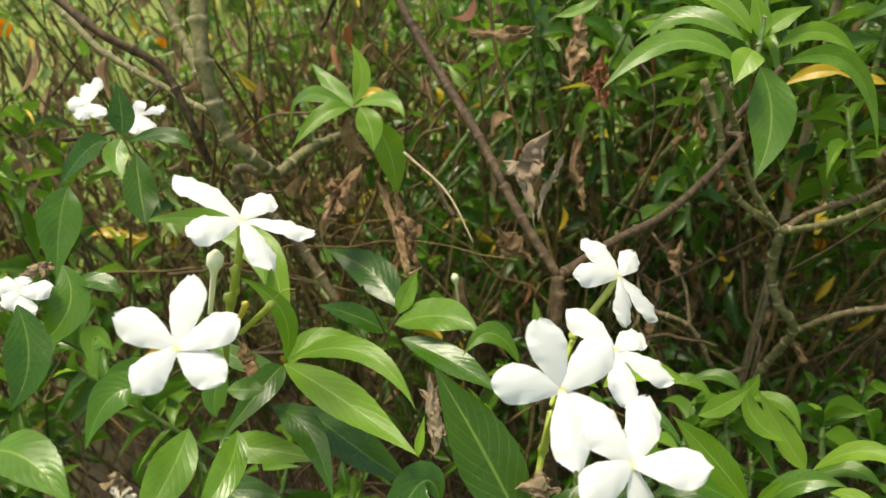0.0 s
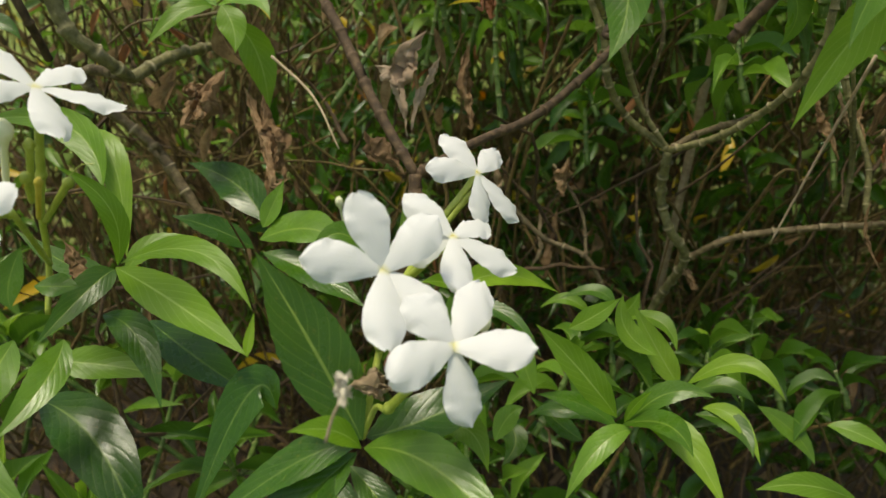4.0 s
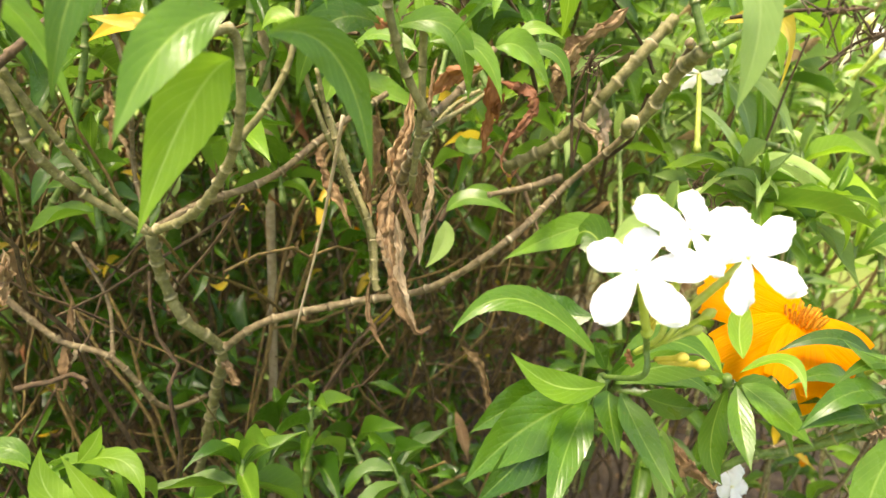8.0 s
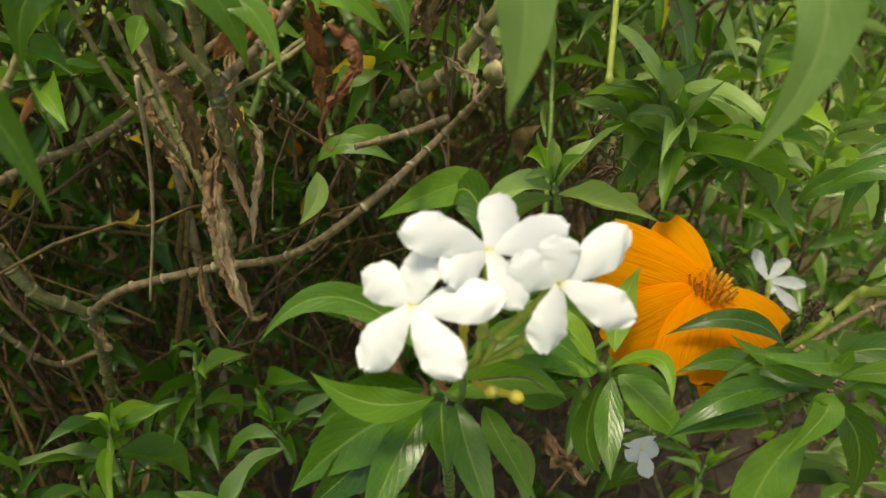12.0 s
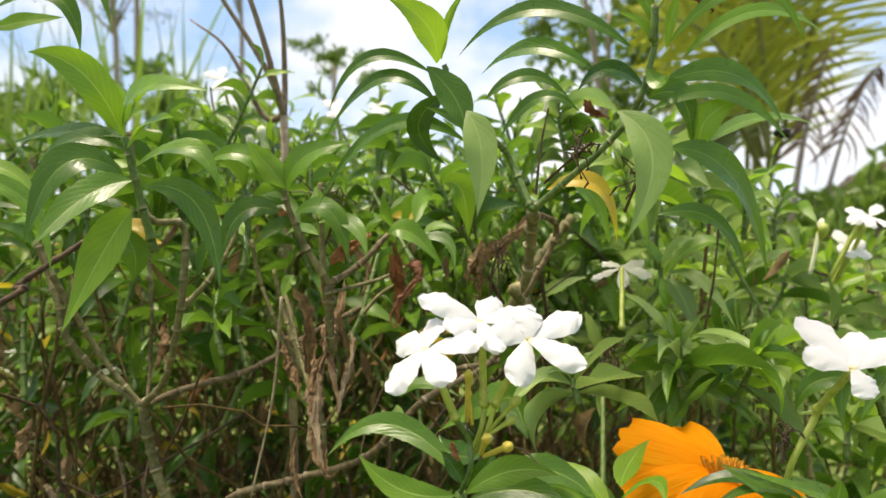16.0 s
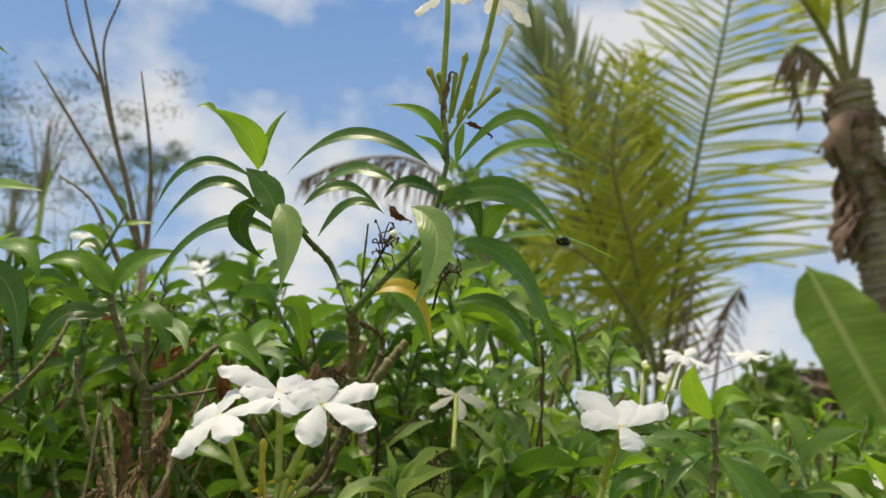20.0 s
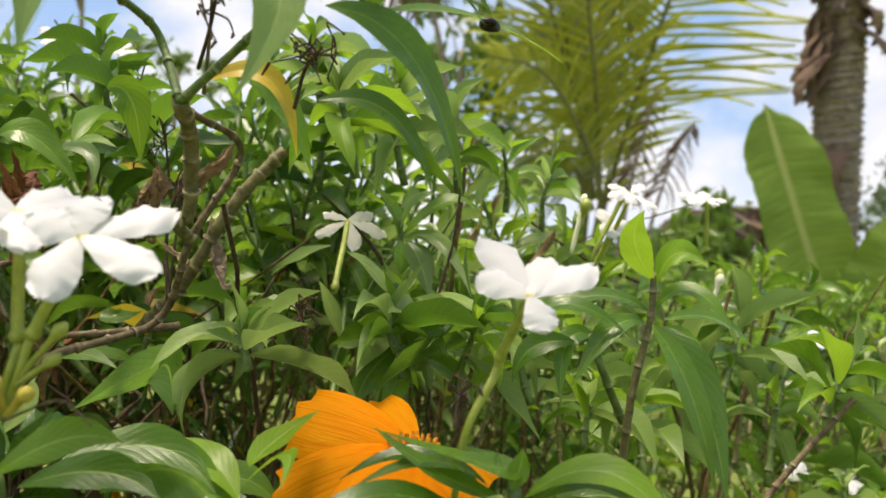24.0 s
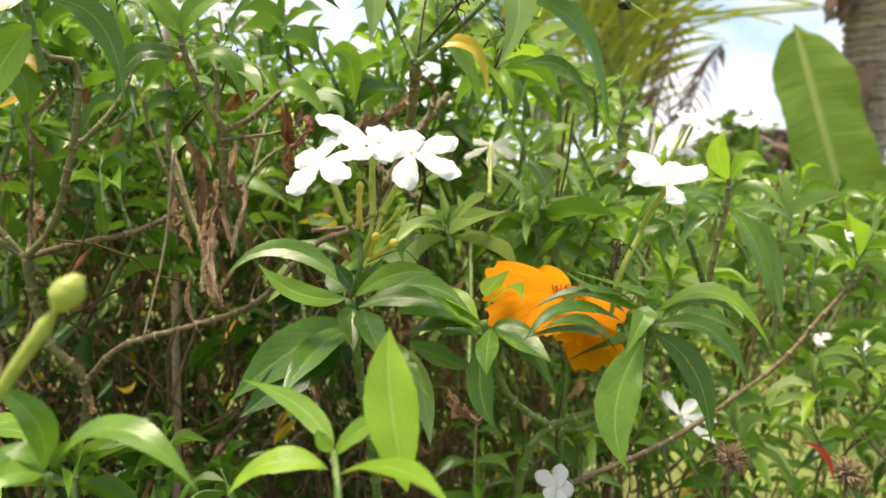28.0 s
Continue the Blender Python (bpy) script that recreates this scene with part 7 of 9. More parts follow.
bud((0.4107, 0.1952, 0.9668), (0.4033, 0.1838, 0.9808), 0.0018, "STALK", 0.0010)
bud((0.4123, 0.1959, 0.9617), (0.4113, 0.1822, 0.9810), 0.0015, "STALK", 0.0010)
bud((0.4211, 0.1936, 0.9646), (0.4322, 0.1790, 0.9754), 0.0018, "STALK", 0.0010)
bud((0.4161, 0.1951, 0.9618), (0.4191, 0.1817, 0.9750), 0.0015, "STALK", 0.0010)
branch([(0.4315, 0.1792, 0.9754), (0.4386, 0.1769, 0.9799), (0.4418, 0.1768, 0.9770)], 0.00025, 0.00025, "STALK", 0.0000)
dead_leaf((0.4069, 0.1881, 0.9535), (0.4088, 0.1827, 0.9809), 0.0040, (-0.46, -0.88, -0.14), "brown", 347)
dead_leaf((0.4165, 0.1854, 0.9575), (0.4293, 0.1839, 0.9517), 0.0040, (-0.13, -0.99, -0.03), "rust", 348)

# left shoots
hero_leaf((0.2109, 0.2254, 0.8731), (0.1997, 0.2299, 0.8578), (0.1847, 0.2254, 0.8246), 0.0180, (-0.27, -0.95, 0.15), "fresh")
hero_leaf((0.2107, 0.2261, 0.8846), (0.1951, 0.2200, 0.8775), (0.1823, 0.2055, 0.8588), 0.0147, (0.06, -0.81, 0.58), "green")
hero_leaf((0.2175, 0.2147, 0.8818), (0.2365, 0.2180, 0.8748), (0.2455, 0.2110, 0.8427), 0.0119, (0.11, -0.98, 0.17), "green")
hero_leaf((0.1981, 0.2615, 0.9054), (0.1858, 0.2492, 0.9295), (0.1679, 0.2413, 0.9354), 0.0174, (0.60, -0.80, 0.06), "fresh")
hero_leaf((0.1979, 0.2608, 0.9094), (0.2097, 0.2504, 0.9248), (0.2378, 0.2400, 0.9228), 0.0150, (-0.52, -0.61, 0.60), "green")
hero_leaf((0.1998, 0.2621, 0.9001), (0.2116, 0.2477, 0.9095), (0.2245, 0.2345, 0.9108), 0.0118, (-0.63, -0.28, 0.72), "fresh")
hero_leaf((0.2017, 0.2632, 0.8921), (0.2271, 0.2515, 0.9003), (0.2405, 0.2470, 0.8819), 0.0120, (-0.08, -0.66, 0.74), "green")
hero_leaf((0.1985, 0.2624, 0.9001), (0.1782, 0.2656, 0.9048), (0.1603, 0.2712, 0.8935), 0.0122, (-0.27, -0.69, 0.67), "green")
hero_leaf((0.2001, 0.2538, 0.8884), (0.1810, 0.2416, 0.8913), (0.1687, 0.2345, 0.8587), 0.0155, (0.07, -0.87, 0.50), "green")
hero_leaf((0.1981, 0.2615, 0.9054), (0.1698, 0.2769, 0.9088), (0.1390, 0.2943, 0.9037), 0.0095, (-0.39, -0.66, 0.64), "green")
hero_leaf((0.1889, 0.2805, 0.8680), (0.1996, 0.2734, 0.8668), (0.2051, 0.2684, 0.8602), 0.0094, (-0.04, -0.58, 0.81), "yellow")
hero_leaf((0.1941, 0.2697, 0.8652), (0.2002, 0.2704, 0.8546), (0.1984, 0.2732, 0.8412), 0.0136, (0.31, -0.95, -0.09), "green")
branch([(0.2095, 0.2685, 0.8549), (0.2039, 0.2652, 0.8788), (0.1989, 0.2613, 0.9054)], 0.00244, 0.00190, "STEM", 0.0120)
branch([(0.2193, 0.2834, 0.8290), (0.2295, 0.2854, 0.8407), (0.2394, 0.2907, 0.8574), (0.2443, 0.3012, 0.8786)], 0.00180, 0.00120, "OLIVE", 0.0120)
branch([(0.0882, 0.3281, 0.9053), (0.1070, 0.3181, 0.9392), (0.1205, 0.3109, 0.9638), (0.1320, 0.3030, 0.9945), (0.1349, 0.2963, 1.0278)], 0.00307, 0.00184, "STEM", 0.0140)
hero_leaf((0.1334, 0.2982, 1.0187), (0.1159, 0.2991, 1.0333), (0.0916, 0.3034, 1.0362), 0.0117, (0.09, -0.87, 0.48), "green")
hero_leaf((0.1350, 0.2980, 1.0182), (0.1597, 0.2906, 1.0316), (0.1889, 0.2866, 1.0219), 0.0117, (-0.22, -0.91, 0.36), "green")
hero_leaf((0.1370, 0.2992, 1.0098), (0.1677, 0.2904, 1.0243), (0.1992, 0.2863, 1.0123), 0.0117, (-0.20, -0.90, 0.38), "green")
hero_leaf((0.1329, 0.3011, 1.0036), (0.1141, 0.3028, 1.0151), (0.0936, 0.3086, 1.0054), 0.0123, (-0.15, -0.87, 0.47), "green")
hero_leaf((0.1347, 0.3014, 1.0000), (0.1581, 0.2948, 1.0104), (0.1793, 0.2935, 0.9944), 0.0117, (-0.10, -0.88, 0.46), "green")
hero_leaf((0.1399, 0.2833, 0.9800), (0.1750, 0.2700, 0.9864), (0.1913, 0.2674, 0.9544), 0.0135, (0.10, -0.74, 0.67), "green")
hero_leaf((0.1304, 0.3030, 0.9959), (0.1120, 0.3057, 1.0014), (0.0914, 0.3113, 0.9932), 0.0111, (-0.22, -0.87, 0.43), "green")
hero_leaf((0.1367, 0.2869, 0.9642), (0.1649, 0.2803, 0.9693), (0.1741, 0.2829, 0.9453), 0.0125, (0.23, -0.75, 0.62), "green")
hero_leaf((0.1237, 0.3108, 0.9609), (0.1415, 0.3066, 0.9645), (0.1610, 0.3023, 0.9666), 0.0104, (-0.26, -0.86, 0.43), "fresh")
hero_leaf((0.1274, 0.2867, 0.9753), (0.1155, 0.2875, 0.9836), (0.1018, 0.2919, 0.9745), 0.0131, (-0.17, -0.73, 0.66), "deep")
bud((0.1324, 0.2957, 1.0338), (0.1196, 0.2960, 1.0461), 0.0018, "STALK", 0.0009)
bud((0.1339, 0.2954, 1.0339), (0.1376, 0.2921, 1.0476), 0.0018, "STALK", 0.0009)
bud((0.1339, 0.2954, 1.0339), (0.1250, 0.2933, 1.0548), 0.0018, "STALK", 0.0009)
bud((0.1322, 0.2951, 1.0368), (0.1171, 0.2955, 1.0515), 0.0015, "STALK", 0.0009)
branch([(0.1498, 0.2177, 0.8579), (0.1632, 0.2101, 0.8846), (0.1708, 0.2023, 0.9186)], 0.00244, 0.00199, "DARK", 0.0140)

# middle shoots
branch([(0.2870, 0.2730, 0.8400), (0.2762, 0.2721, 0.8569), (0.2679, 0.2702, 0.8763), (0.2659, 0.2690, 0.8847)], 0.00228, 0.00185, "OLIVE", 0.0120)
branch([(0.2870, 0.2730, 0.8400), (0.2876, 0.2875, 0.8166), (0.2891, 0.3140, 0.7837)], 0.00272, 0.00302, "TWIG", 0.0120)
branch([(0.2870, 0.2730, 0.8400), (0.3013, 0.2789, 0.8489), (0.3160, 0.2835, 0.8639)], 0.00208, 0.00179, "TWIG", 0.0120)
hero_leaf((0.2677, 0.2697, 0.8791), (0.2496, 0.2695, 0.8996), (0.2275, 0.2748, 0.8947), 0.0128, (0.10, -0.84, 0.53), "green")
hero_leaf((0.2661, 0.2695, 0.8818), (0.2748, 0.2646, 0.8990), (0.2967, 0.2590, 0.9058), 0.0128, (-0.49, -0.83, 0.26), "green")
hero_leaf((0.2653, 0.2712, 0.8734), (0.2461, 0.2700, 0.8726), (0.2372, 0.2712, 0.8476), 0.0126, (-0.39, -0.82, 0.42), "green")
hero_leaf((0.2709, 0.2701, 0.8736), (0.2874, 0.2615, 0.8739), (0.2955, 0.2592, 0.8494), 0.0126, (0.17, -0.82, 0.54), "green")
hero_leaf((0.2707, 0.2798, 0.8769), (0.2509, 0.2788, 0.8760), (0.2403, 0.2768, 0.8698), 0.0124, (-0.04, -0.83, 0.55), "deep")
hero_leaf((0.2673, 0.2687, 0.8847), (0.2582, 0.2685, 0.8957), (0.2491, 0.2683, 0.9066), 0.0128, (0.29, -0.93, 0.22), "fresh")
hero_leaf((0.3160, 0.2835, 0.8639), (0.3278, 0.2811, 0.8642), (0.3438, 0.2811, 0.8469), 0.0136, (0.26, -0.80, 0.54), "green")
dead_leaf((0.2865, 0.2715, 0.8487), (0.3051, 0.2651, 0.8634), 0.0086, (-0.64, -0.49, 0.59), "rust", 391)
dead_leaf((0.3166, 0.2851, 0.8550), (0.3219, 0.2905, 0.8194), 0.0094, (-0.07, -0.98, -0.16), "rust", 392)
dead_leaf((0.3190, 0.2899, 0.8600), (0.3262, 0.2939, 0.8340), 0.0062, (0.03, -0.76, 0.50), "rust", 393)
dead_leaf((0.3193, 0.2763, 0.8488), (0.3262, 0.2905, 0.8318), 0.0062, (-0.05, -2.22, 0.21), "rust", 394)
dead_leaf((0.2674, 0.2979, 0.8386), (0.2764, 0.3048, 0.7913), 0.0097, (0.04, -0.99, -0.14), "brown", 395)
dead_leaf((0.2922, 0.2961, 0.8215), (0.2989, 0.3012, 0.7860), 0.0078, (-0.01, -0.99, -0.15), "brown", 396)
dead_leaf((0.3701, 0.3060, 0.8626), (0.3635, 0.3115, 0.8397), 0.0102, (-0.29, -0.95, -0.14), "brown", 397)
dead_leaf((0.3716, 0.3096, 0.8604), (0.3709, 0.3088, 0.8455), 0.0087, (-0.34, -1.30, -0.39), "brown", 398)
dead_leaf((0.3692, 0.3033, 0.8557), (0.3701, 0.3140, 0.8285), 0.0080, (-0.28, -1.14, -0.38), "brown", 399)
dead_leaf((0.2539, 0.2730, 0.8758), (0.2681, 0.2706, 0.8735), 0.0071, (-0.00, -0.72, 0.70), "rust", 400)
shoot((0.3862, 0.3592, 0.8376), (0.3435, 0.3546, 0.9091), 7, 0.050, np.random.default_rng(1301), True, look="green", stalk="STEM")
shoot((0.3470, 0.3278, 0.8254), (0.3118, 0.3842, 0.8951), 6, 0.045, np.random.default_rng(1302), True, look="green", stalk="STEM")
shoot((0.1542, 0.3653, 0.8393), (0.1321, 0.3740, 0.9286), 6, 0.050, np.random.default_rng(1303), True, look="green", stalk="STEM")
shoot((0.2357, 0.3707, 0.8340), (0.2329, 0.3788, 0.9059), 6, 0.050, np.random.default_rng(1304), True, look="green", stalk="STEM")
shoot((0.3144, 0.4173, 0.8251), (0.2760, 0.4257, 0.9341), 6, 0.050, np.random.default_rng(1305), True, look="green", stalk="STEM")
shoot((0.2046, 0.3967, 0.8392), (0.1873, 0.4022, 0.9410), 6, 0.050, np.random.default_rng(1306), True, look="green", stalk="STEM")
# light look on these shoots: a sunlit tone painted into the leaves
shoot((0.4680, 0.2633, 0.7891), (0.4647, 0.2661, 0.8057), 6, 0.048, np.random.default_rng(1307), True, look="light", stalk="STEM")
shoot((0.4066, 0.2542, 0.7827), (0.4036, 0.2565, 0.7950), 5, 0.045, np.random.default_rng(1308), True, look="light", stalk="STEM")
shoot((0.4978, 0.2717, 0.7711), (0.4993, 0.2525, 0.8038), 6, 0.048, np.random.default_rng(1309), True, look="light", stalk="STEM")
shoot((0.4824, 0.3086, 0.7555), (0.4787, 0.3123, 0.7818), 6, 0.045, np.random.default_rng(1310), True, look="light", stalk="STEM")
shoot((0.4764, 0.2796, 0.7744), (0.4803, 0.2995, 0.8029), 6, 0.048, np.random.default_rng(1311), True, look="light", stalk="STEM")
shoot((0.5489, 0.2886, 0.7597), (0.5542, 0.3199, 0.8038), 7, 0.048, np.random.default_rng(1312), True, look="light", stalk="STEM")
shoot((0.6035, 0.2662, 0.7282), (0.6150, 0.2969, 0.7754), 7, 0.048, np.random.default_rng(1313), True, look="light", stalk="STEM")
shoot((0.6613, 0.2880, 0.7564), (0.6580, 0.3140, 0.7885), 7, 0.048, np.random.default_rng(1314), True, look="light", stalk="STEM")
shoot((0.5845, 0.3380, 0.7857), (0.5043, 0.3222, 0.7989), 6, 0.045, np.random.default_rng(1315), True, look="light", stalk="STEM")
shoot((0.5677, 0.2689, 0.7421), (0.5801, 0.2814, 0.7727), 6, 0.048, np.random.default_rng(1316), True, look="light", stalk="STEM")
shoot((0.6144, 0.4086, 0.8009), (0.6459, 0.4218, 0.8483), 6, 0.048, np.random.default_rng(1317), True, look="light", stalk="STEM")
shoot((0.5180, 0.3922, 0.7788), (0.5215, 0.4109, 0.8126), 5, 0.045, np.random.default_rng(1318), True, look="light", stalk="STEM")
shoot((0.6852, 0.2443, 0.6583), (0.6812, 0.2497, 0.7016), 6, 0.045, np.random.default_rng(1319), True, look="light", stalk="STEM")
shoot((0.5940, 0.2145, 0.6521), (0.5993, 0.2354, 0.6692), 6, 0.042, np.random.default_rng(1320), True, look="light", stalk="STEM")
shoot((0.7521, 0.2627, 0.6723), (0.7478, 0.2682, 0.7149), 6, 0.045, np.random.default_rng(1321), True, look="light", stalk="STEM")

# low young shoots
hero_leaf((0.1611, 0.2330, 0.7109), (0.1480, 0.2433, 0.7181), (0.1470, 0.2522, 0.7321), 0.0121, (0.17, -0.67, 0.72), "fresh")
hero_leaf((0.1186, 0.2356, 0.7245), (0.1295, 0.2352, 0.7322), (0.1396, 0.2360, 0.7413), 0.0101, (-0.49, -0.60, 0.63), "fresh")
hero_leaf((0.1387, 0.2667, 0.7082), (0.1272, 0.2745, 0.7125), (0.1146, 0.2761, 0.7054), 0.0076, (-0.22, -0.29, 0.93), "fresh")
hero_leaf((0.1544, 0.2696, 0.7042), (0.1602, 0.2708, 0.7107), (0.1641, 0.2734, 0.7179), 0.0079, (-0.40, -0.77, 0.49), "fresh")
hero_leaf((0.1555, 0.2692, 0.7043), (0.1712, 0.2592, 0.7100), (0.1770, 0.2452, 0.7014), 0.0100, (-0.13, -0.23, 0.97), "fresh")
hero_leaf((0.1433, 0.2503, 0.7262), (0.1345, 0.2568, 0.7303), (0.1191, 0.2597, 0.7233), 0.0080, (-0.22, -0.30, 0.93), "green")
shoot((0.2515, 0.3002, 0.6274), (0.2589, 0.3239, 0.6723), 6, 0.040, np.random.default_rng(1329), True, look="green", stalk="STEM")
# the deep look below darkens low shoots by colour, for shade
shoot((0.2946, 0.3095, 0.5941), (0.2829, 0.3353, 0.6271), 5, 0.040, np.random.default_rng(1330), True, look="deep", stalk="STEM")
shoot((0.2186, 0.2748, 0.6424), (0.2190, 0.2915, 0.6701), 5, 0.045, np.random.default_rng(1331), True, look="green", stalk="STEM")
shoot((0.2011, 0.3964, 0.5913), (0.1997, 0.4084, 0.6098), 5, 0.040, np.random.default_rng(1332), True, look="deep", stalk="STEM")
shoot((0.2945, 0.2639, 0.6446), (0.2885, 0.2769, 0.6609), 5, 0.042, np.random.default_rng(1333), True, look="deep", stalk="STEM")
shoot((0.1618, 0.2774, 0.6562), (0.1617, 0.2903, 0.6773), 5, 0.042, np.random.default_rng(1334), True, look="green", stalk="STEM")

# shoots close to the lens at the end
bud((0.2329, 0.0557, 0.7693), (0.2488, 0.0518, 0.7947), 0.0032, "STALK", 0.0015)
hero_leaf((0.2375, 0.0840, 0.7451), (0.2359, 0.0804, 0.7586), (0.2264, 0.0795, 0.7674), 0.0077, (0.61, -0.78, 0.14), "green")
hero_leaf((0.2381, 0.0837, 0.7444), (0.2539, 0.0733, 0.7568), (0.2710, 0.0603, 0.7451), 0.0096, (-0.22, -0.28, 0.93), "green")
hero_leaf((0.2387, 0.0835, 0.7451), (0.2412, 0.0829, 0.7492), (0.2459, 0.0816, 0.7540), 0.0035, (-0.43, -0.89, 0.15), "green")
hero_leaf((0.2375, 0.0839, 0.7444), (0.2325, 0.0862, 0.7488), (0.2251, 0.0891, 0.7485), 0.0053, (0.05, -0.54, 0.84), "green")
hero_leaf((0.2375, 0.0839, 0.7437), (0.2312, 0.0811, 0.7456), (0.2254, 0.0778, 0.7438), 0.0077, (0.25, -0.49, 0.84), "green")
hero_leaf((0.3184, 0.0577, 0.7409), (0.3161, 0.0667, 0.7622), (0.3176, 0.0737, 0.7782), 0.0142, (-0.29, -0.88, 0.37), "fresh")
hero_leaf((0.3028, 0.0698, 0.7478), (0.2975, 0.0900, 0.7534), (0.2841, 0.1130, 0.7555), 0.0070, (-0.36, -0.31, 0.88), "fresh")
hero_leaf((0.3028, 0.0696, 0.7464), (0.3093, 0.0678, 0.7537), (0.3159, 0.0654, 0.7561), 0.0063, (-0.61, -0.49, 0.62), "fresh")
hero_leaf((0.3015, 0.0699, 0.7435), (0.2883, 0.0750, 0.7444), (0.2778, 0.0783, 0.7355), 0.0085, (-0.41, -0.34, 0.85), "fresh")
hero_leaf((0.3041, 0.0687, 0.7422), (0.3113, 0.0453, 0.7523), (0.3155, 0.0223, 0.7534), 0.0075, (-0.31, 0.15, 0.94), "fresh")
hero_leaf((0.3028, 0.0698, 0.7478), (0.3001, 0.0710, 0.7505), (0.2988, 0.0718, 0.7533), 0.0042, (0.06, -0.92, 0.38), "fresh")
branch([(0.3028, 0.0698, 0.7478), (0.2998, 0.0490, 0.7432), (0.3048, 0.0527, 0.6857)], 0.00106, 0.00093, "STEM", 0.0120)
branch([(0.2381, 0.0836, 0.7438), (0.2380, 0.0875, 0.7266), (0.2355, 0.0780, 0.6696)], 0.00107, 0.00094, "STEM", 0.0120)

# leaves over the bare boughs
hero_leaf((0.2816, 0.2680, 0.8693), (0.2970, 0.2607, 0.8689), (0.3032, 0.2484, 0.8531), 0.0089, (-0.20, -0.74, 0.64), "green")
hero_leaf((0.2820, 0.2767, 0.8633), (0.2722, 0.2894, 0.8665), (0.2634, 0.2959, 0.8602), 0.0071, (-0.50, -0.36, 0.79), "green")
hero_leaf((0.2511, 0.2892, 0.8814), (0.2671, 0.2799, 0.8782), (0.2731, 0.2674, 0.8619), 0.0079, (-0.22, -0.77, 0.60), "green")
hero_leaf((0.2806, 0.2788, 0.8866), (0.2816, 0.2733, 0.8782), (0.2825, 0.2678, 0.8698), 0.0071, (-0.37, -0.80, 0.48), "fresh")
hero_leaf((0.3263, 0.2915, 0.8591), (0.3446, 0.2848, 0.8618), (0.3477, 0.2728, 0.8443), 0.0069, (-0.16, -0.72, 0.67), "green")
hero_leaf((0.3369, 0.3017, 0.8633), (0.3439, 0.3015, 0.8683), (0.3546, 0.2948, 0.8654), 0.0072, (-0.31, -0.55, 0.78), "fresh")
hero_leaf((0.2679, 0.3318, 0.8399), (0.2652, 0.3303, 0.8354), (0.2617, 0.3272, 0.8275), 0.0089, (-0.36, -0.80, 0.48), "green")
hero_leaf((0.2440, 0.3046, 0.8623), (0.2387, 0.3100, 0.8672), (0.2323, 0.3097, 0.8618), 0.0085, (-0.28, -0.56, 0.78), "fresh")
hero_leaf((0.1978, 0.3353, 0.8573), (0.1855, 0.3401, 0.8558), (0.1725, 0.3413, 0.8480), 0.0080, (-0.39, -0.71, 0.59), "yellow")
branch([(0.2826, 0.2790, 0.8885), (0.2834, 0.2764, 0.8638), (0.2845, 0.2747, 0.8409), (0.2894, 0.2880, 0.8042)], 0.00193, 0.00171, "OLIVE", 0.0120)
branch([(0.2850, 0.2712, 0.8354), (0.3118, 0.2873, 0.8411), (0.3288, 0.2962, 0.8480)], 0.00137, 0.00114, "OLIVE", 0.0120)
branch([(0.2469, 0.3146, 0.8601), (0.2511, 0.3133, 0.8403), (0.2597, 0.3083, 0.8176), (0.2781, 0.3141, 0.7788)], 0.00143, 0.00131, "OLIVE", 0.0120)
branch([(0.1786, 0.3868, 0.8517), (0.1851, 0.3674, 0.8242), (0.1838, 0.3684, 0.7831), (0.1875, 0.3449, 0.7675)], 0.00142, 0.00129, "TWIG", 0.0120)
hero_leaf((0.3648, 0.3396, 0.7726), (0.3493, 0.3370, 0.7765), (0.3310, 0.3317, 0.7737), 0.0107, (0.13, -0.42, 0.90), "green")
hero_leaf((0.3262, 0.3274, 0.7662), (0.3245, 0.3229, 0.7557), (0.3153, 0.3208, 0.7431), 0.0105, (-0.30, -0.85, 0.42), "pale")
hero_leaf((0.3280, 0.3307, 0.7696), (0.3419, 0.3286, 0.7776), (0.3610, 0.3158, 0.7721), 0.0104, (-0.27, -0.46, 0.84), "green")
hero_leaf((0.3510, 0.3726, 0.7946), (0.3547, 0.3677, 0.7896), (0.3680, 0.3638, 0.7941), 0.0126, (-0.25, -0.53, 0.81), "green")
shoot((0.4133, 0.3670, 0.7736), (0.4173, 0.3795, 0.7974), 5, 0.042, np.random.default_rng(1368), True, look="light", stalk="STEM")
shoot((0.3658, 0.3816, 0.7587), (0.3747, 0.3938, 0.7861), 5, 0.042, np.random.default_rng(1369), True, look="green", stalk="STEM")
shoot((0.2600, 0.4081, 0.7422), (0.2590, 0.4205, 0.7618), 5, 0.042, np.random.default_rng(1370), True, look="green", stalk="STEM")
shoot((0.1675, 0.4020, 0.7612), (0.1614, 0.4150, 0.7777), 5, 0.042, np.random.default_rng(1371), True, look="green", stalk="STEM")

# more shoots of the crown
shoot((0.5331, 0.3622, 0.8686), (0.5262, 0.3574, 0.9156), 7, 0.048, np.random.default_rng(1373), True, look="light", stalk="STEM")
shoot((0.4876, 0.3255, 0.8662), (0.4805, 0.3195, 0.9207), 8, 0.048, np.random.default_rng(1374), True, look="light", stalk="STEM")
shoot((0.4510, 0.2856, 0.8624), (0.4404, 0.2839, 0.8986), 7, 0.048, np.random.default_rng(1375), True, look="light", stalk="STEM")
shoot((0.5709, 0.3710, 0.8612), (0.5644, 0.3672, 0.9009), 6, 0.045, np.random.default_rng(1376), True, look="light", stalk="STEM")
shoot((0.6144, 0.3991, 0.8551), (0.6156, 0.3928, 0.8922), 5, 0.042, np.random.default_rng(1377), True, look="light", stalk="STEM")
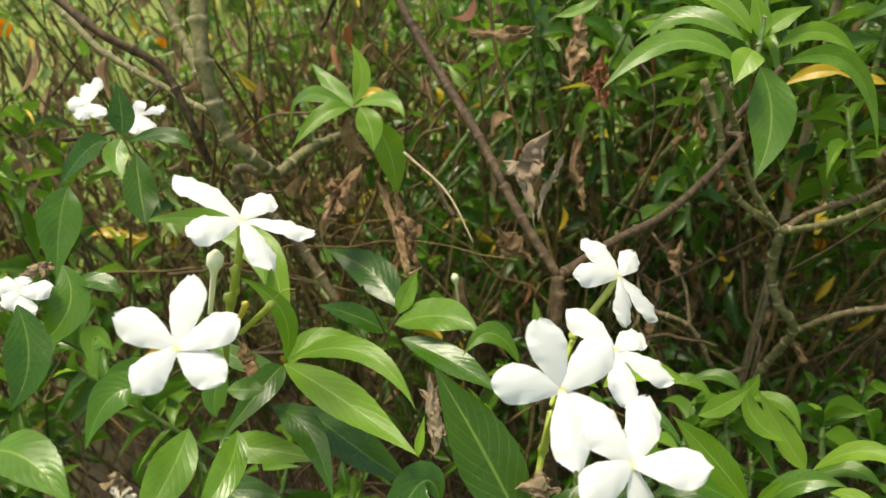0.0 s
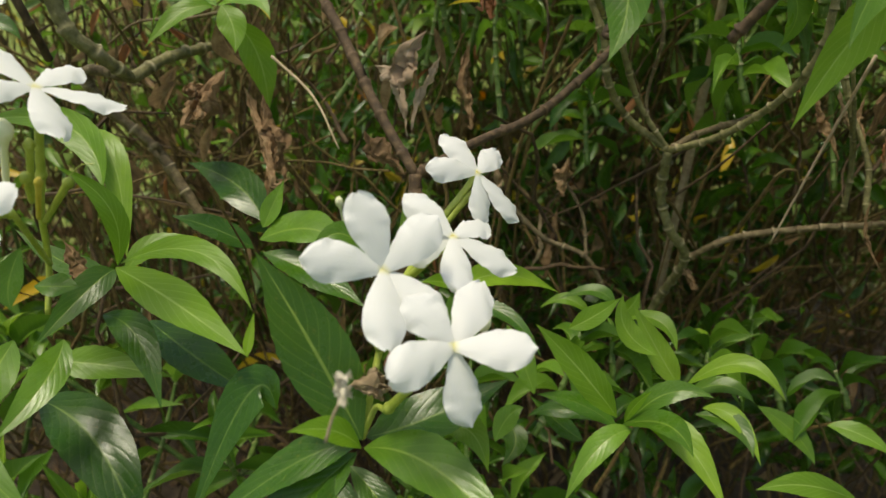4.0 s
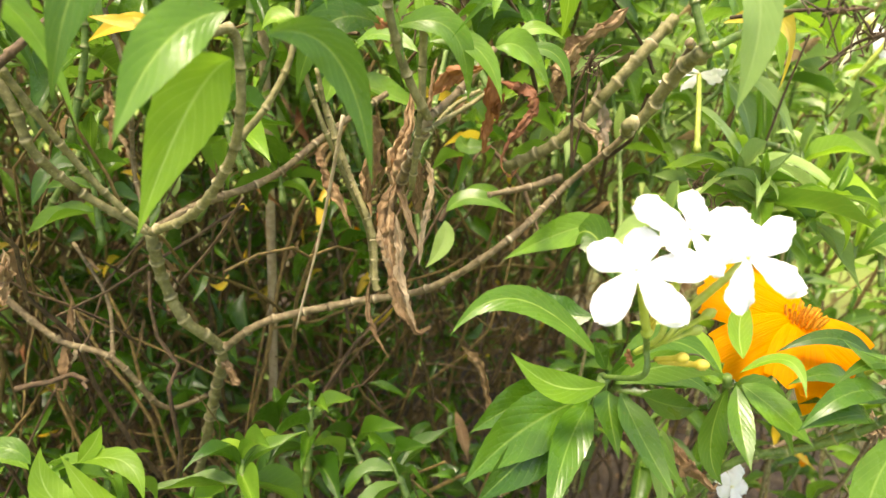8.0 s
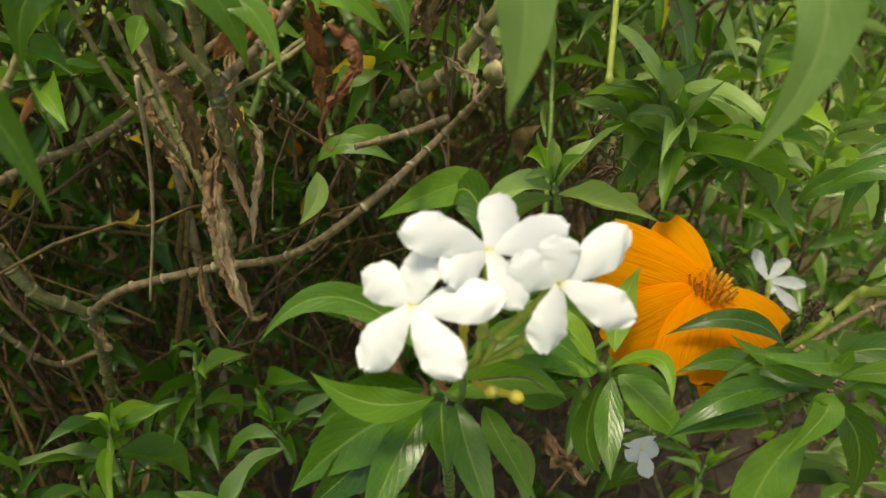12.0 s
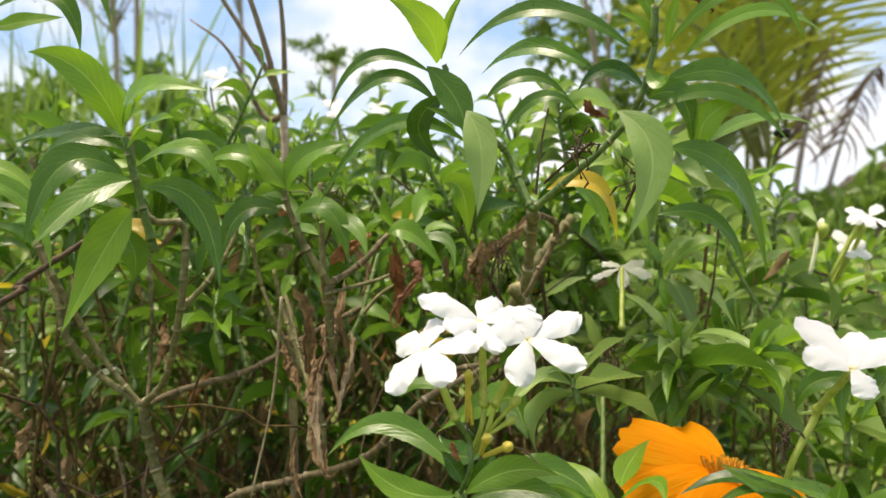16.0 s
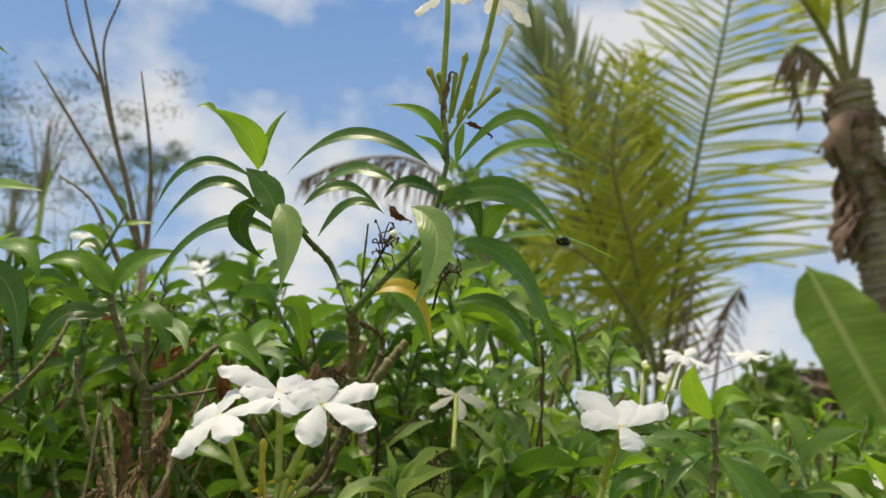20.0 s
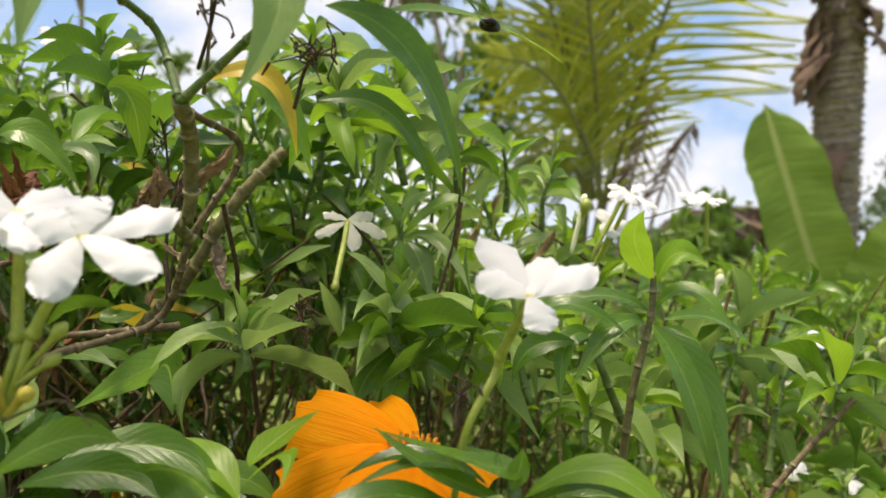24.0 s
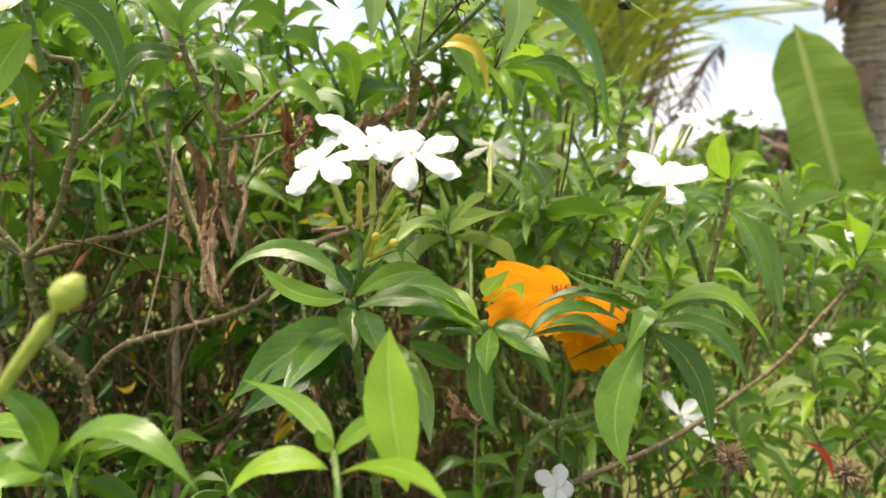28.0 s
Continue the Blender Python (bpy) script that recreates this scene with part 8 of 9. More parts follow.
shoot((0.4671, 0.4336, 0.9110), (0.4551, 0.4286, 0.9714), 7, 0.048, np.random.default_rng(1378), True, look="light", stalk="STEM")
shoot((0.3419, 0.4280, 0.8966), (0.3353, 0.4237, 0.9400), 7, 0.048, np.random.default_rng(1379), True, look="green", stalk="STEM")
shoot((0.4676, 0.4406, 0.8701), (0.4593, 0.4452, 0.9671), 8, 0.050, np.random.default_rng(1380), True, look="light", stalk="STEM")
shoot((0.5148, 0.4827, 0.8719), (0.5224, 0.4861, 0.9579), 7, 0.050, np.random.default_rng(1381), True, look="light", stalk="STEM")
shoot((0.4508, 0.5456, 0.8809), (0.4337, 0.5307, 0.9807), 7, 0.050, np.random.default_rng(1382), True, look="light", stalk="STEM")
branch([(0.4227, 0.3096, 0.8746), (0.4022, 0.3105, 0.8478), (0.3834, 0.3233, 0.8104), (0.3667, 0.3438, 0.7869)], 0.00349, 0.00378, "OLIVE", 0.0120)

# low shoots that hide the soil
shoot((-0.1723, 0.2383, 0.5274), (-0.1744, 0.2610, 0.5982), 6, 0.055, np.random.default_rng(1385), True, look="green", stalk="STEM")
shoot((-0.2248, 0.2503, 0.5083), (-0.2361, 0.2805, 0.5903), 6, 0.055, np.random.default_rng(1386), True, look="green", stalk="STEM")
shoot((-0.1170, 0.2226, 0.5410), (-0.1311, 0.2536, 0.5879), 5, 0.050, np.random.default_rng(1387), True, look="green", stalk="STEM")
# deep look on this pair: low shade put into the leaf colour
shoot((0.1498, 0.2858, 0.4602), (0.1275, 0.3045, 0.5246), 5, 0.050, np.random.default_rng(1388), True, look="deep", stalk="STEM")
shoot((0.2535, 0.2857, 0.4620), (0.2351, 0.3022, 0.5232), 5, 0.050, np.random.default_rng(1389), True, look="deep", stalk="STEM")
shoot((0.6397, 0.1823, 0.5237), (0.6555, 0.2128, 0.5732), 6, 0.050, np.random.default_rng(1390), True, look="light", stalk="STEM")
shoot((0.6203, 0.2104, 0.4963), (0.6385, 0.2326, 0.5363), 6, 0.050, np.random.default_rng(1391), True, look="light", stalk="STEM")
shoot((0.7129, 0.1912, 0.4917), (0.7190, 0.2296, 0.5457), 6, 0.050, np.random.default_rng(1392), True, look="light", stalk="STEM")
shoot((0.5497, 0.2177, 0.5160), (0.5593, 0.2392, 0.5498), 5, 0.045, np.random.default_rng(1393), True, look="light", stalk="STEM")

# young coconut palm
palm = thing("young_coconut_palm", (4.0337, 5.2364, 0.0), "young coconut palm with yellow-green feathery fronds", "palm")
frond(palm, [(4.0007, 5.3816, 0.5679), (4.0437, 4.9342, 1.9512), (4.1097, 4.6438, 2.8097), (4.1883, 4.3942, 3.5251), (4.2712, 4.1581, 4.1927), (4.3608, 3.8601, 5.0511), (4.4783, 3.5680, 5.8617)], 0.03, (1.15, 1.05), (-0.35, -0.9, 0.15), PALM, 31, 60, 0.05, up=0.3, droop=0.1, start=0.22)
frond(palm, [(4.1234, 5.5637, 0.5598), (3.8986, 5.1885, 1.9901), (3.5532, 4.9450, 3.1251), (3.2297, 4.7716, 4.0135), (2.8948, 4.6483, 4.7540)], 0.028, (0.8, 0.7), (-0.35, -0.9, 0.15), PALM_OLD, 32, 40, 0.045, up=0.75, droop=0.12, start=0.3)
frond(palm, [(4.2461, 5.7459, 0.5516), (3.9817, 5.4328, 1.8247), (3.7993, 5.2048, 2.7412), (3.7731, 4.9423, 3.6064), (3.9075, 4.6596, 4.3693)], 0.026, (0.7, 0.7), (-0.3, -0.9, 0.2), PALM, 33, 42, 0.055, up=0.6, droop=0.2, start=0.25)
frond(palm, [(4.0621, 5.4727, 0.5638), (4.0241, 5.1810, 1.5340), (3.7755, 5.0639, 2.1653), (3.3953, 5.0349, 2.6516), (3.0495, 5.1163, 2.7498)], 0.024, (0.6, 0.55), (-0.3, -0.9, 0.3), PALM, 34, 36, 0.05, up=0.5, droop=0.25, start=0.25)
frond(palm, [(4.2345, 5.6387, 0.5555), (4.1732, 5.2662, 1.8080), (4.1696, 5.0790, 2.4091), (4.0034, 4.8974, 3.1611), (3.7964, 4.7603, 3.8129)], 0.024, (0.75, 0.7), (-0.3, -0.9, 0.2), PALM, 35, 40, 0.055, up=0.55, droop=0.2, start=0.25)
frond(palm, [(3.7440, 4.5999, 0.0932), (3.8329, 4.5779, 1.2203), (3.9196, 4.5477, 1.7878), (4.0483, 4.4984, 2.3592)], 0.04, (0.35, 0.35), (-0.3, -0.9, 0.2), FROND_DRY, 36, 14, 0.03, up=0.5, droop=0.4, start=0.5, name="dry_frond", rib=PALM_BARK, hang=0.55)
frond(palm, [(3.8900, 4.6430, 0.0883), (4.1420, 4.5495, 1.3930), (4.2979, 4.4871, 1.9296), (4.4131, 4.4378, 2.1302)], 0.03, (0.3, 0.3), (-0.3, -0.9, 0.2), FROND_DRY, 37, 14, 0.03, up=0.4, droop=0.5, start=0.4, name="dry_frond", rib=PALM_BARK, hang=0.55)
frond(palm, [(2.5106, 5.0041, 1.2260), (2.2056, 4.7695, 2.4874), (1.9154, 4.7375, 2.8977), (1.5545, 4.7804, 3.0667), (1.1213, 4.8931, 3.0164), (0.7829, 5.0099, 2.8583)], 0.03, (0.5, 0.42), (-0.3, -0.9, 0.2), FROND_DRY, 38, 28, 0.028, up=0.5, droop=0.55, start=0.3, name="dry_frond", rib=PALM_BARK, hang=0.55)
frond(palm, [(3.3507, 4.1197, 0.0849), (3.6242, 4.0103, 1.0262), (3.9480, 3.8663, 1.2648), (4.3361, 3.6868, 1.1348)], 0.03, (0.3, 0.3), (-0.3, -0.9, 0.4), FROND_DRY, 39, 30, 0.04, up=0.3, droop=0.5, start=0.4, name="dry_frond", rib=PALM_BARK, hang=0.55)
frond(palm, [(3.6636, 4.6758, 1.4192), (3.3925, 4.422, 2.2299), (3.1068, 4.1804, 3.0165), (3.0984, 3.8568, 3.778)], 0.026, (0.8, 0.8), (-0.35, -0.9, 0.2), PALM, 51, 28, 0.042, up=0.45, droop=0.2, start=0.2)
frond(palm, [(3.7402, 4.8633, 1.4414), (3.3545, 4.6511, 2.2381), (2.9426, 4.4822, 2.9238), (2.6767, 4.218, 3.7623)], 0.026, (0.75, 0.75), (-0.35, -0.9, 0.2), PALM, 52, 28, 0.042, up=0.5, droop=0.25, start=0.22)
frond(palm, [(3.9321, 5.226, 1.4858), (3.3855, 4.8979, 2.8188), (2.9175, 4.7036, 3.6437), (2.585, 4.5018, 4.352)], 0.026, (0.85, 0.8), (-0.35, -0.9, 0.2), PALM_OLD, 53, 44, 0.05, up=0.85, droop=0.1, start=0.25)
frond(palm, [(3.6241, 4.5824, 1.4081), (3.3485, 4.454, 1.823), (2.8899, 4.3758, 2.2675), (2.4359, 4.4162, 2.3287)], 0.026, (0.5, 0.55), (-0.35, -0.9, 0.2), PALM, 54, 28, 0.04, up=0.4, droop=0.4, start=0.2)
frond(palm, [(3.6881, 4.8019, 1.3413), (3.3908, 4.7027, 1.6857), (3.0847, 4.7044, 1.7172), (2.8589, 4.7874, 1.4061)], 0.026, (0.45, 0.45), (-0.35, -0.9, 0.2), PALM_OLD, 55, 36, 0.04, up=0.3, droop=0.5, start=0.2, hang=0.3)
frond(palm, [(4.5137, 3.8187, 1.1736), (4.23, 3.8652, 1.3187), (3.812, 4.0273, 1.2344)], 0.028, (0.35, 0.35), (-0.35, -0.9, 0.2), FROND_DRY, 60, 34, 0.05, up=0.3, droop=0.5, start=0.1, name="dry_frond", rib=PALM_BARK, hang=0.5)
frond(palm, [(4.9493, 3.7664, 1.2394), (4.5027, 3.8672, 1.3801), (4.073, 4.0224, 1.3298)], 0.028, (0.35, 0.35), (-0.35, -0.9, 0.2), FROND_DRY, 61, 34, 0.05, up=0.3, droop=0.5, start=0.1, name="dry_frond", rib=PALM_BARK, hang=0.5)
frond(palm, [(5.3098, 3.9025, 1.1319), (5.0341, 3.888, 1.4636), (4.6756, 4.0429, 1.3408)], 0.028, (0.35, 0.35), (-0.35, -0.9, 0.2), FROND_DRY, 63, 34, 0.05, up=0.3, droop=0.5, start=0.1, name="dry_frond", rib=PALM_BARK, hang=0.5)

# tall palm trunk
tall = thing("coconut_palm", (4.8663, 3.4515, 0.0), "coconut palm with a grey-brown trunk and hanging dry sheaths", "palm")
palm_trunk(tall, (4.8663, 3.4515, 1.5593), 3.3877)
frond(tall, [(4.5255, 3.2433, 3.3479), (4.3788, 3.1911, 3.6664), (4.0765, 3.0995, 3.9217), (3.6661, 3.0349, 4.2029)], 0.035, (0.4, 0.4), (-0.3, -0.9, 0.2), PALM, 41, 20, 0.04, up=0.5, start=0.4)
frond(tall, [(4.5334, 3.2407, 3.3479), (4.4507, 3.1429, 3.7457), (4.2879, 2.9579, 4.1548), (4.2353, 2.7192, 4.6208)], 0.035, (0.4, 0.4), (-0.3, -0.9, 0.2), PALM, 42, 20, 0.04, up=0.5, start=0.4)
frond(tall, [(4.5571, 3.2331, 3.3478), (4.5889, 3.0982, 3.7452), (4.5587, 2.8703, 4.1539), (4.6901, 2.5721, 4.6193)], 0.035, (0.4, 0.4), (-0.3, -0.9, 0.2), PALM, 43, 20, 0.04, up=0.5, start=0.4)
frond(tall, [(4.4878, 3.2617, 3.3281), (4.2306, 3.1839, 3.4927), (3.9545, 3.1568, 3.5149), (4.0743, 3.2735, 3.0184)], 0.03, (0.3, 0.3), (-0.3, -0.9, 0.2), FROND_DRY, 44, 16, 0.03, up=0.5, droop=0.5, start=0.3, name="dry_frond", hang=0.55)

# banana plant
banana = thing("banana_plant", (3.6850, 2.4317, 0.0), "banana plant with broad bright green leaves", "banana plant")
banana_leaf(banana, (3.6808, 2.4346, 0.4004), (3.4557, 2.5486, 1.0684), (3.3218, 2.7318, 1.7938), 0.41, (-0.4, -0.9, 0.2))
banana_leaf(banana, (3.7079, 2.4223, 0.4030), (3.7684, 2.2923, 0.8660), (4.0090, 2.1881, 1.2091), 0.4, (-0.5, -0.7, 0.5))
banana_leaf(banana, (3.7143, 2.4179, 0.3137), (3.2208, 2.4296, 0.6808), (2.8311, 2.4991, 0.7660), 0.32, (-0.3, -0.6, 0.7))
banana_stem(banana, (3.6883, 2.4307, 0.3712))

# far trees and shrubs
airy_tree((-5.5885, 22.7215, 11.1770), (1.6, 0.8, 0.9))
airy_tree((-2.8203, 26.1431, 11.3950), (0.9, 0.8, 0.4))
airy_tree((-5.8438, 21.4528, 8.4881), (1.2, 0.8, 0.6))
broad_bush((12.75, 7.55, 2.2), (0.75, 0.75, 0.5), 4200, 0.26, FAR_LEAF)
grass_tuft((-1.4735, 4.2087), 26, 1.95, 90)
grass_tuft((-1.3911, 4.8026), 26, 2.01, 91)
grass_tuft((-0.6642, 3.6249), 26, 1.99, 92)
grass_tuft((-0.4958, 4.2237), 26, 1.94, 93)
broad_bush((0.4023, 6.8479, 2.468), (0.17, 0.15, 0.1))
broad_bush((2.7852, 5.6954, 2.7705), (0.4, 0.4, 0.5))
broad_bush((-2.2025, 6.4514, 1.8148), (0.45, 0.35, 0.2))
broad_bush((-0.8733, 6.6907, 1.8886), (0.4, 0.35, 0.2))
treeline(5, -6.0, 34.0, 26.0, 2.6)

# dry stalks above the hedge
dry_stalks((0.2552, 0.4659, 0.9490), [[(0.2406, 0.4537, 1.0028), (0.2195, 0.4411, 1.0649), (0.1961, 0.4241, 1.1436), (0.1846, 0.4162, 1.1808)], [(0.2410, 0.4594, 0.9842), (0.1960, 0.4526, 1.0526), (0.1639, 0.4485, 1.0990)], [(0.2400, 0.4708, 0.9491), (0.2155, 0.4645, 0.9946), (0.1890, 0.4666, 1.0154)], [(0.2556, 0.4666, 0.9812), (0.2528, 0.4517, 1.0317), (0.2403, 0.4353, 1.0971)], [(0.2279, 0.4462, 1.0401), (0.2130, 0.4303, 1.1063), (0.2216, 0.4159, 1.1435), (0.2268, 0.4064, 1.1683)], [(0.2115, 0.4373, 1.0856), (0.1901, 0.4338, 1.1188), (0.1782, 0.4247, 1.1602)]])

# orange cosmos beside the second cluster
cosmos((0.4595, 0.2153, 0.7605), [(0.4482, 0.2480, 0.7688), (0.4213, 0.2461, 0.7676), (0.4126, 0.2128, 0.7448), (0.4332, 0.1887, 0.7447), (0.4607, 0.1824, 0.7298), (0.4726, 0.1883, 0.7495)], 0.028, (0.50, 0.30, 0.0), "bright orange cosmos flower with toothed petals among jasmine leaves")
small_cosmos((-0.4525, 0.7198, 0.7967), 0.0098, (0, -1, 0.4))
small_cosmos((-0.3313, 0.8133, 0.7587), 0.0070, (0, -1, 0.4))
small_cosmos((0.0037, 0.7021, 0.6661), 0.0063, (0, -1, 0.4))
small_cosmos((0.3519, 0.5532, 0.6363), 0.0063, (0, -1, 0.4))
small_cosmos((-0.2348, 0.6154, 0.6396), 0.0063, (0, -1, 0.4))
small_cosmos((0.1288, 0.6901, 0.6734), 0.0049, (0, -1, 0.4))
small_cosmos((0.6358, 0.2764, 0.5569), 0.0049, (0, -1, 0.4))
seed_head((0.5804, 0.2180, 0.6576), 0.0100)
seed_head((0.6516, 0.1951, 0.6498), 0.010)
hero_leaf((0.6345, 0.1910, 0.6500), (0.6281, 0.1950, 0.6667), (0.6153, 0.2004, 0.6719), 0.0041, (-0.36, -0.93, 0.09), "redleaf")

# more white flowers
flower((-0.1879, 0.3500, 0.8362), (-0.1921, 0.3576, 0.8094), [(-0.1864, 0.3640, 0.8464), (-0.1772, 0.3442, 0.8320), (-0.1903, 0.3422, 0.8306), (-0.1984, 0.3500, 0.8362), (-0.1922, 0.3604, 0.8438)], 0.0090)
flower((-0.1595, 0.3470, 0.8311), (-0.1700, 0.3576, 0.8094), [(-0.1655, 0.3573, 0.8354), (-0.1483, 0.3531, 0.8337), (-0.1503, 0.3352, 0.8260), (-0.1587, 0.3341, 0.8255), (-0.1673, 0.3511, 0.8328)], 0.0090)
flower((-0.1678, 0.2252, 0.8001), (-0.1779, 0.2320, 0.7719), [(-0.1691, 0.2301, 0.8044), (-0.1552, 0.2266, 0.8013), (-0.1619, 0.2170, 0.7928), (-0.1726, 0.2206, 0.7959), (-0.1785, 0.2275, 0.8021)], 0.0090)
flower((0.6424, 0.3405, 0.8781), (0.6336, 0.3568, 0.8352), [(0.6304, 0.3483, 0.8828), (0.6555, 0.3481, 0.8855), (0.6534, 0.3251, 0.8673), (0.6360, 0.3314, 0.8702), (0.6243, 0.3376, 0.8738)], 0.0090)
flower((0.6357, 0.3497, 0.8558), (0.6303, 0.3604, 0.8272), [(0.6317, 0.3593, 0.8682), (0.6465, 0.3500, 0.8615), (0.6475, 0.3432, 0.8519), (0.6347, 0.3459, 0.8498), (0.6282, 0.3515, 0.8550)], 0.0090)
flower((0.6890, 0.3254, 0.8779), (0.6977, 0.3326, 0.8461), [(0.6739, 0.3340, 0.8801), (0.6920, 0.3338, 0.8833), (0.7023, 0.3230, 0.8789), (0.6913, 0.3175, 0.8737), (0.6738, 0.3232, 0.8738)], 0.0090)
flower((0.1976, 0.5589, 0.9918), (0.2047, 0.5649, 0.9655), [(0.1811, 0.5710, 0.9991), (0.1964, 0.5709, 1.0043), (0.2174, 0.5492, 0.9881), (0.2108, 0.5417, 0.9777), (0.1937, 0.5504, 0.9812)], 0.0100)
flower((0.2946, 0.5355, 0.9662), (0.2992, 0.5418, 0.9414), [(0.2840, 0.5471, 0.9751), (0.2982, 0.5445, 0.9771), (0.3042, 0.5311, 0.9648), (0.2978, 0.5271, 0.9582), (0.2883, 0.5314, 0.9596)], 0.0090)
flower((0.3355, 0.5742, 0.9753), (0.3386, 0.5805, 0.9520), [(0.3261, 0.5806, 0.9789), (0.3389, 0.5799, 0.9826), (0.3458, 0.5695, 0.9738), (0.3368, 0.5672, 0.9681), (0.3291, 0.5717, 0.9703)], 0.0090)
flower((0.8105, 0.3397, 0.7878), (0.8106, 0.3374, 0.7630), [(0.8017, 0.3449, 0.7883), (0.8194, 0.3504, 0.7947), (0.8258, 0.3413, 0.7919), (0.8115, 0.3320, 0.7844), (0.7963, 0.3360, 0.7829)], 0.0090)
flower((0.8297, 0.3238, 0.6933), (0.8298, 0.3217, 0.6695), [(0.8250, 0.3305, 0.6982), (0.8364, 0.3269, 0.6995), (0.8374, 0.3177, 0.6903), (0.8281, 0.3165, 0.6850), (0.8210, 0.3232, 0.6888)], 0.0090)
flower((0.7962, 0.3371, 0.6969), (0.7963, 0.3349, 0.6731), [(0.7899, 0.3424, 0.6996), (0.8030, 0.3393, 0.7022), (0.8023, 0.3324, 0.6946), (0.7933, 0.3330, 0.6914), (0.7878, 0.3371, 0.6932)], 0.0090)
flower((0.4549, 0.2098, 0.6590), (0.4599, 0.2234, 0.6622), [(0.4460, 0.2184, 0.6649), (0.4593, 0.2157, 0.6693), (0.4626, 0.2068, 0.6597), (0.4567, 0.2007, 0.6482), (0.4478, 0.2093, 0.6540)], 0.0090)
flower((0.6049, 0.2914, 0.6593), (0.5692, 0.2596, 0.6702), [(0.6015, 0.3079, 0.6739), (0.6237, 0.2976, 0.6675), (0.6305, 0.2835, 0.6555), (0.6207, 0.2732, 0.6447), (0.6040, 0.2851, 0.6534)], 0.0090)
dead_leaf((0.0347, 0.1696, 0.7617), (0.0369, 0.1636, 0.7527), 0.0118, (0.08, -0.82, 0.57), "straw", 558)
dead_leaf((0.0289, 0.1664, 0.7565), (0.0408, 0.1657, 0.7562), 0.0059, (-0.01, -0.50, 0.87), "straw", 559)
dead_leaf((-0.0961, 0.1405, 0.7934), (-0.0961, 0.1368, 0.7869), 0.0075, (0.33, -0.82, 0.47), "straw", 560)
dead_leaf((-0.1682, 0.2391, 0.8042), (-0.1601, 0.2385, 0.8032), 0.0070, (0.07, -0.52, 0.85), "straw", 561)
dead_leaf((-0.1752, 0.2368, 0.8001), (-0.1636, 0.2397, 0.8052), 0.0058, (-0.11, -0.73, 0.68), "straw", 562)
snail = thing("snail", (0.4693, 0.1957, 0.9079), "tiny black snail on a drooping leaf tip", "snail")
part("shell", snail_mesh(0.0028), snail, "", Matrix.Translation((0.4693, 0.1957, 0.9079)))

# dried flower stalks
dried_umbel((0.3832, 0.1885, 0.9005), (0.3809, 0.2356, 0.8881), 0.011, 1)
dried_umbel((0.3797, 0.3087, 0.8594), (0.3774, 0.3016, 0.8039), 0.010, 2)
dried_umbel((0.2861, 0.2847, 0.8837), (0.2828, 0.2932, 0.8528), 0.012, 3)
dried_umbel((0.4151, 0.2008, 0.8922), (0.4107, 0.2172, 0.8753), 0.011, 4)
dried_umbel((0.4277, 0.2698, 0.8072), (0.4287, 0.2790, 0.7942), 0.009, 5)
dried_umbel((0.4578, 0.1734, 0.7910), (0.4563, 0.1730, 0.7799), 0.006, 6)
dried_umbel((0.3713, 0.3386, 0.8813), (0.3745, 0.3424, 0.8603), 0.009, 7)
dried_umbel((0.4252, 0.2507, 0.8021), (0.4251, 0.2634, 0.7898), 0.009, 8)
broad_bush((3.6443, 3.5825, 0.8991), (0.4, 0.3, 0.16))
broad_bush((4.2870, 4.8102, 0.9639), (0.4, 0.3, 0.16))


# ---- the hedge's joined mass: twigs, low shoots, crown ----
def fill(seed, count, xs, ys, zs, rise, pairs, length, near=False, sideways=0.35, stalk="STEM", look="green", thick=0.002):
    rng = np.random.default_rng(seed)
    for _ in range(count):
        tip = np.array([rng.uniform(*xs), rng.uniform(*ys), rng.uniform(*zs)])
        base = tip - np.array([rng.normal(0, sideways), rng.normal(-0.1, sideways), 1.0]) * rng.uniform(0.7, 1.3) * rise
        shoot(base, tip, int(rng.integers(pairs[0], pairs[1] + 1)), length * rng.uniform(0.8, 1.2), rng, near, look=look, stalk=stalk, thick=thick)


def twigs(seed, count, xs, ys, z0, z1, r, bark):
    rng = np.random.default_rng(seed)
    for _ in range(count):
        x, y = rng.uniform(*xs), rng.uniform(*ys)
        a = np.array([x, y, rng.uniform(*z0)])
        b = a + np.array([rng.normal(0, 0.11), rng.normal(0, 0.09), rng.uniform(*z1)])
        m = (a + b) / 2 + rng.normal(0, 0.034, 3)
        k = rng.uniform(0.6, 1.4) * r
        v, f, uv = tube([a, m, b], k, k * 0.6, 5, 5, 0.0, 0.003, rng)
        bulk(x, bark).add(v, f, uv)


def slants(seed, count, xs, ys, zs, r, bark):
    """Crossing side twigs."""
    rng = np.random.default_rng(seed)
    for _ in range(count):
        a = np.array([rng.uniform(*xs), rng.uniform(*ys), rng.uniform(*zs)])
        b = a + rng.normal(0, 1, 3) * (0.07, 0.05, 0.05)
        k = rng.uniform(0.5, 1.5) * r
        v, f, uv = tube([a, (a + b) / 2 + rng.normal(0, 0.008, 3), b], k, k * 0.5, 5, 4, 0.0, 0.0005, rng)
        bulk(a[0], bark).add(v, f, uv)


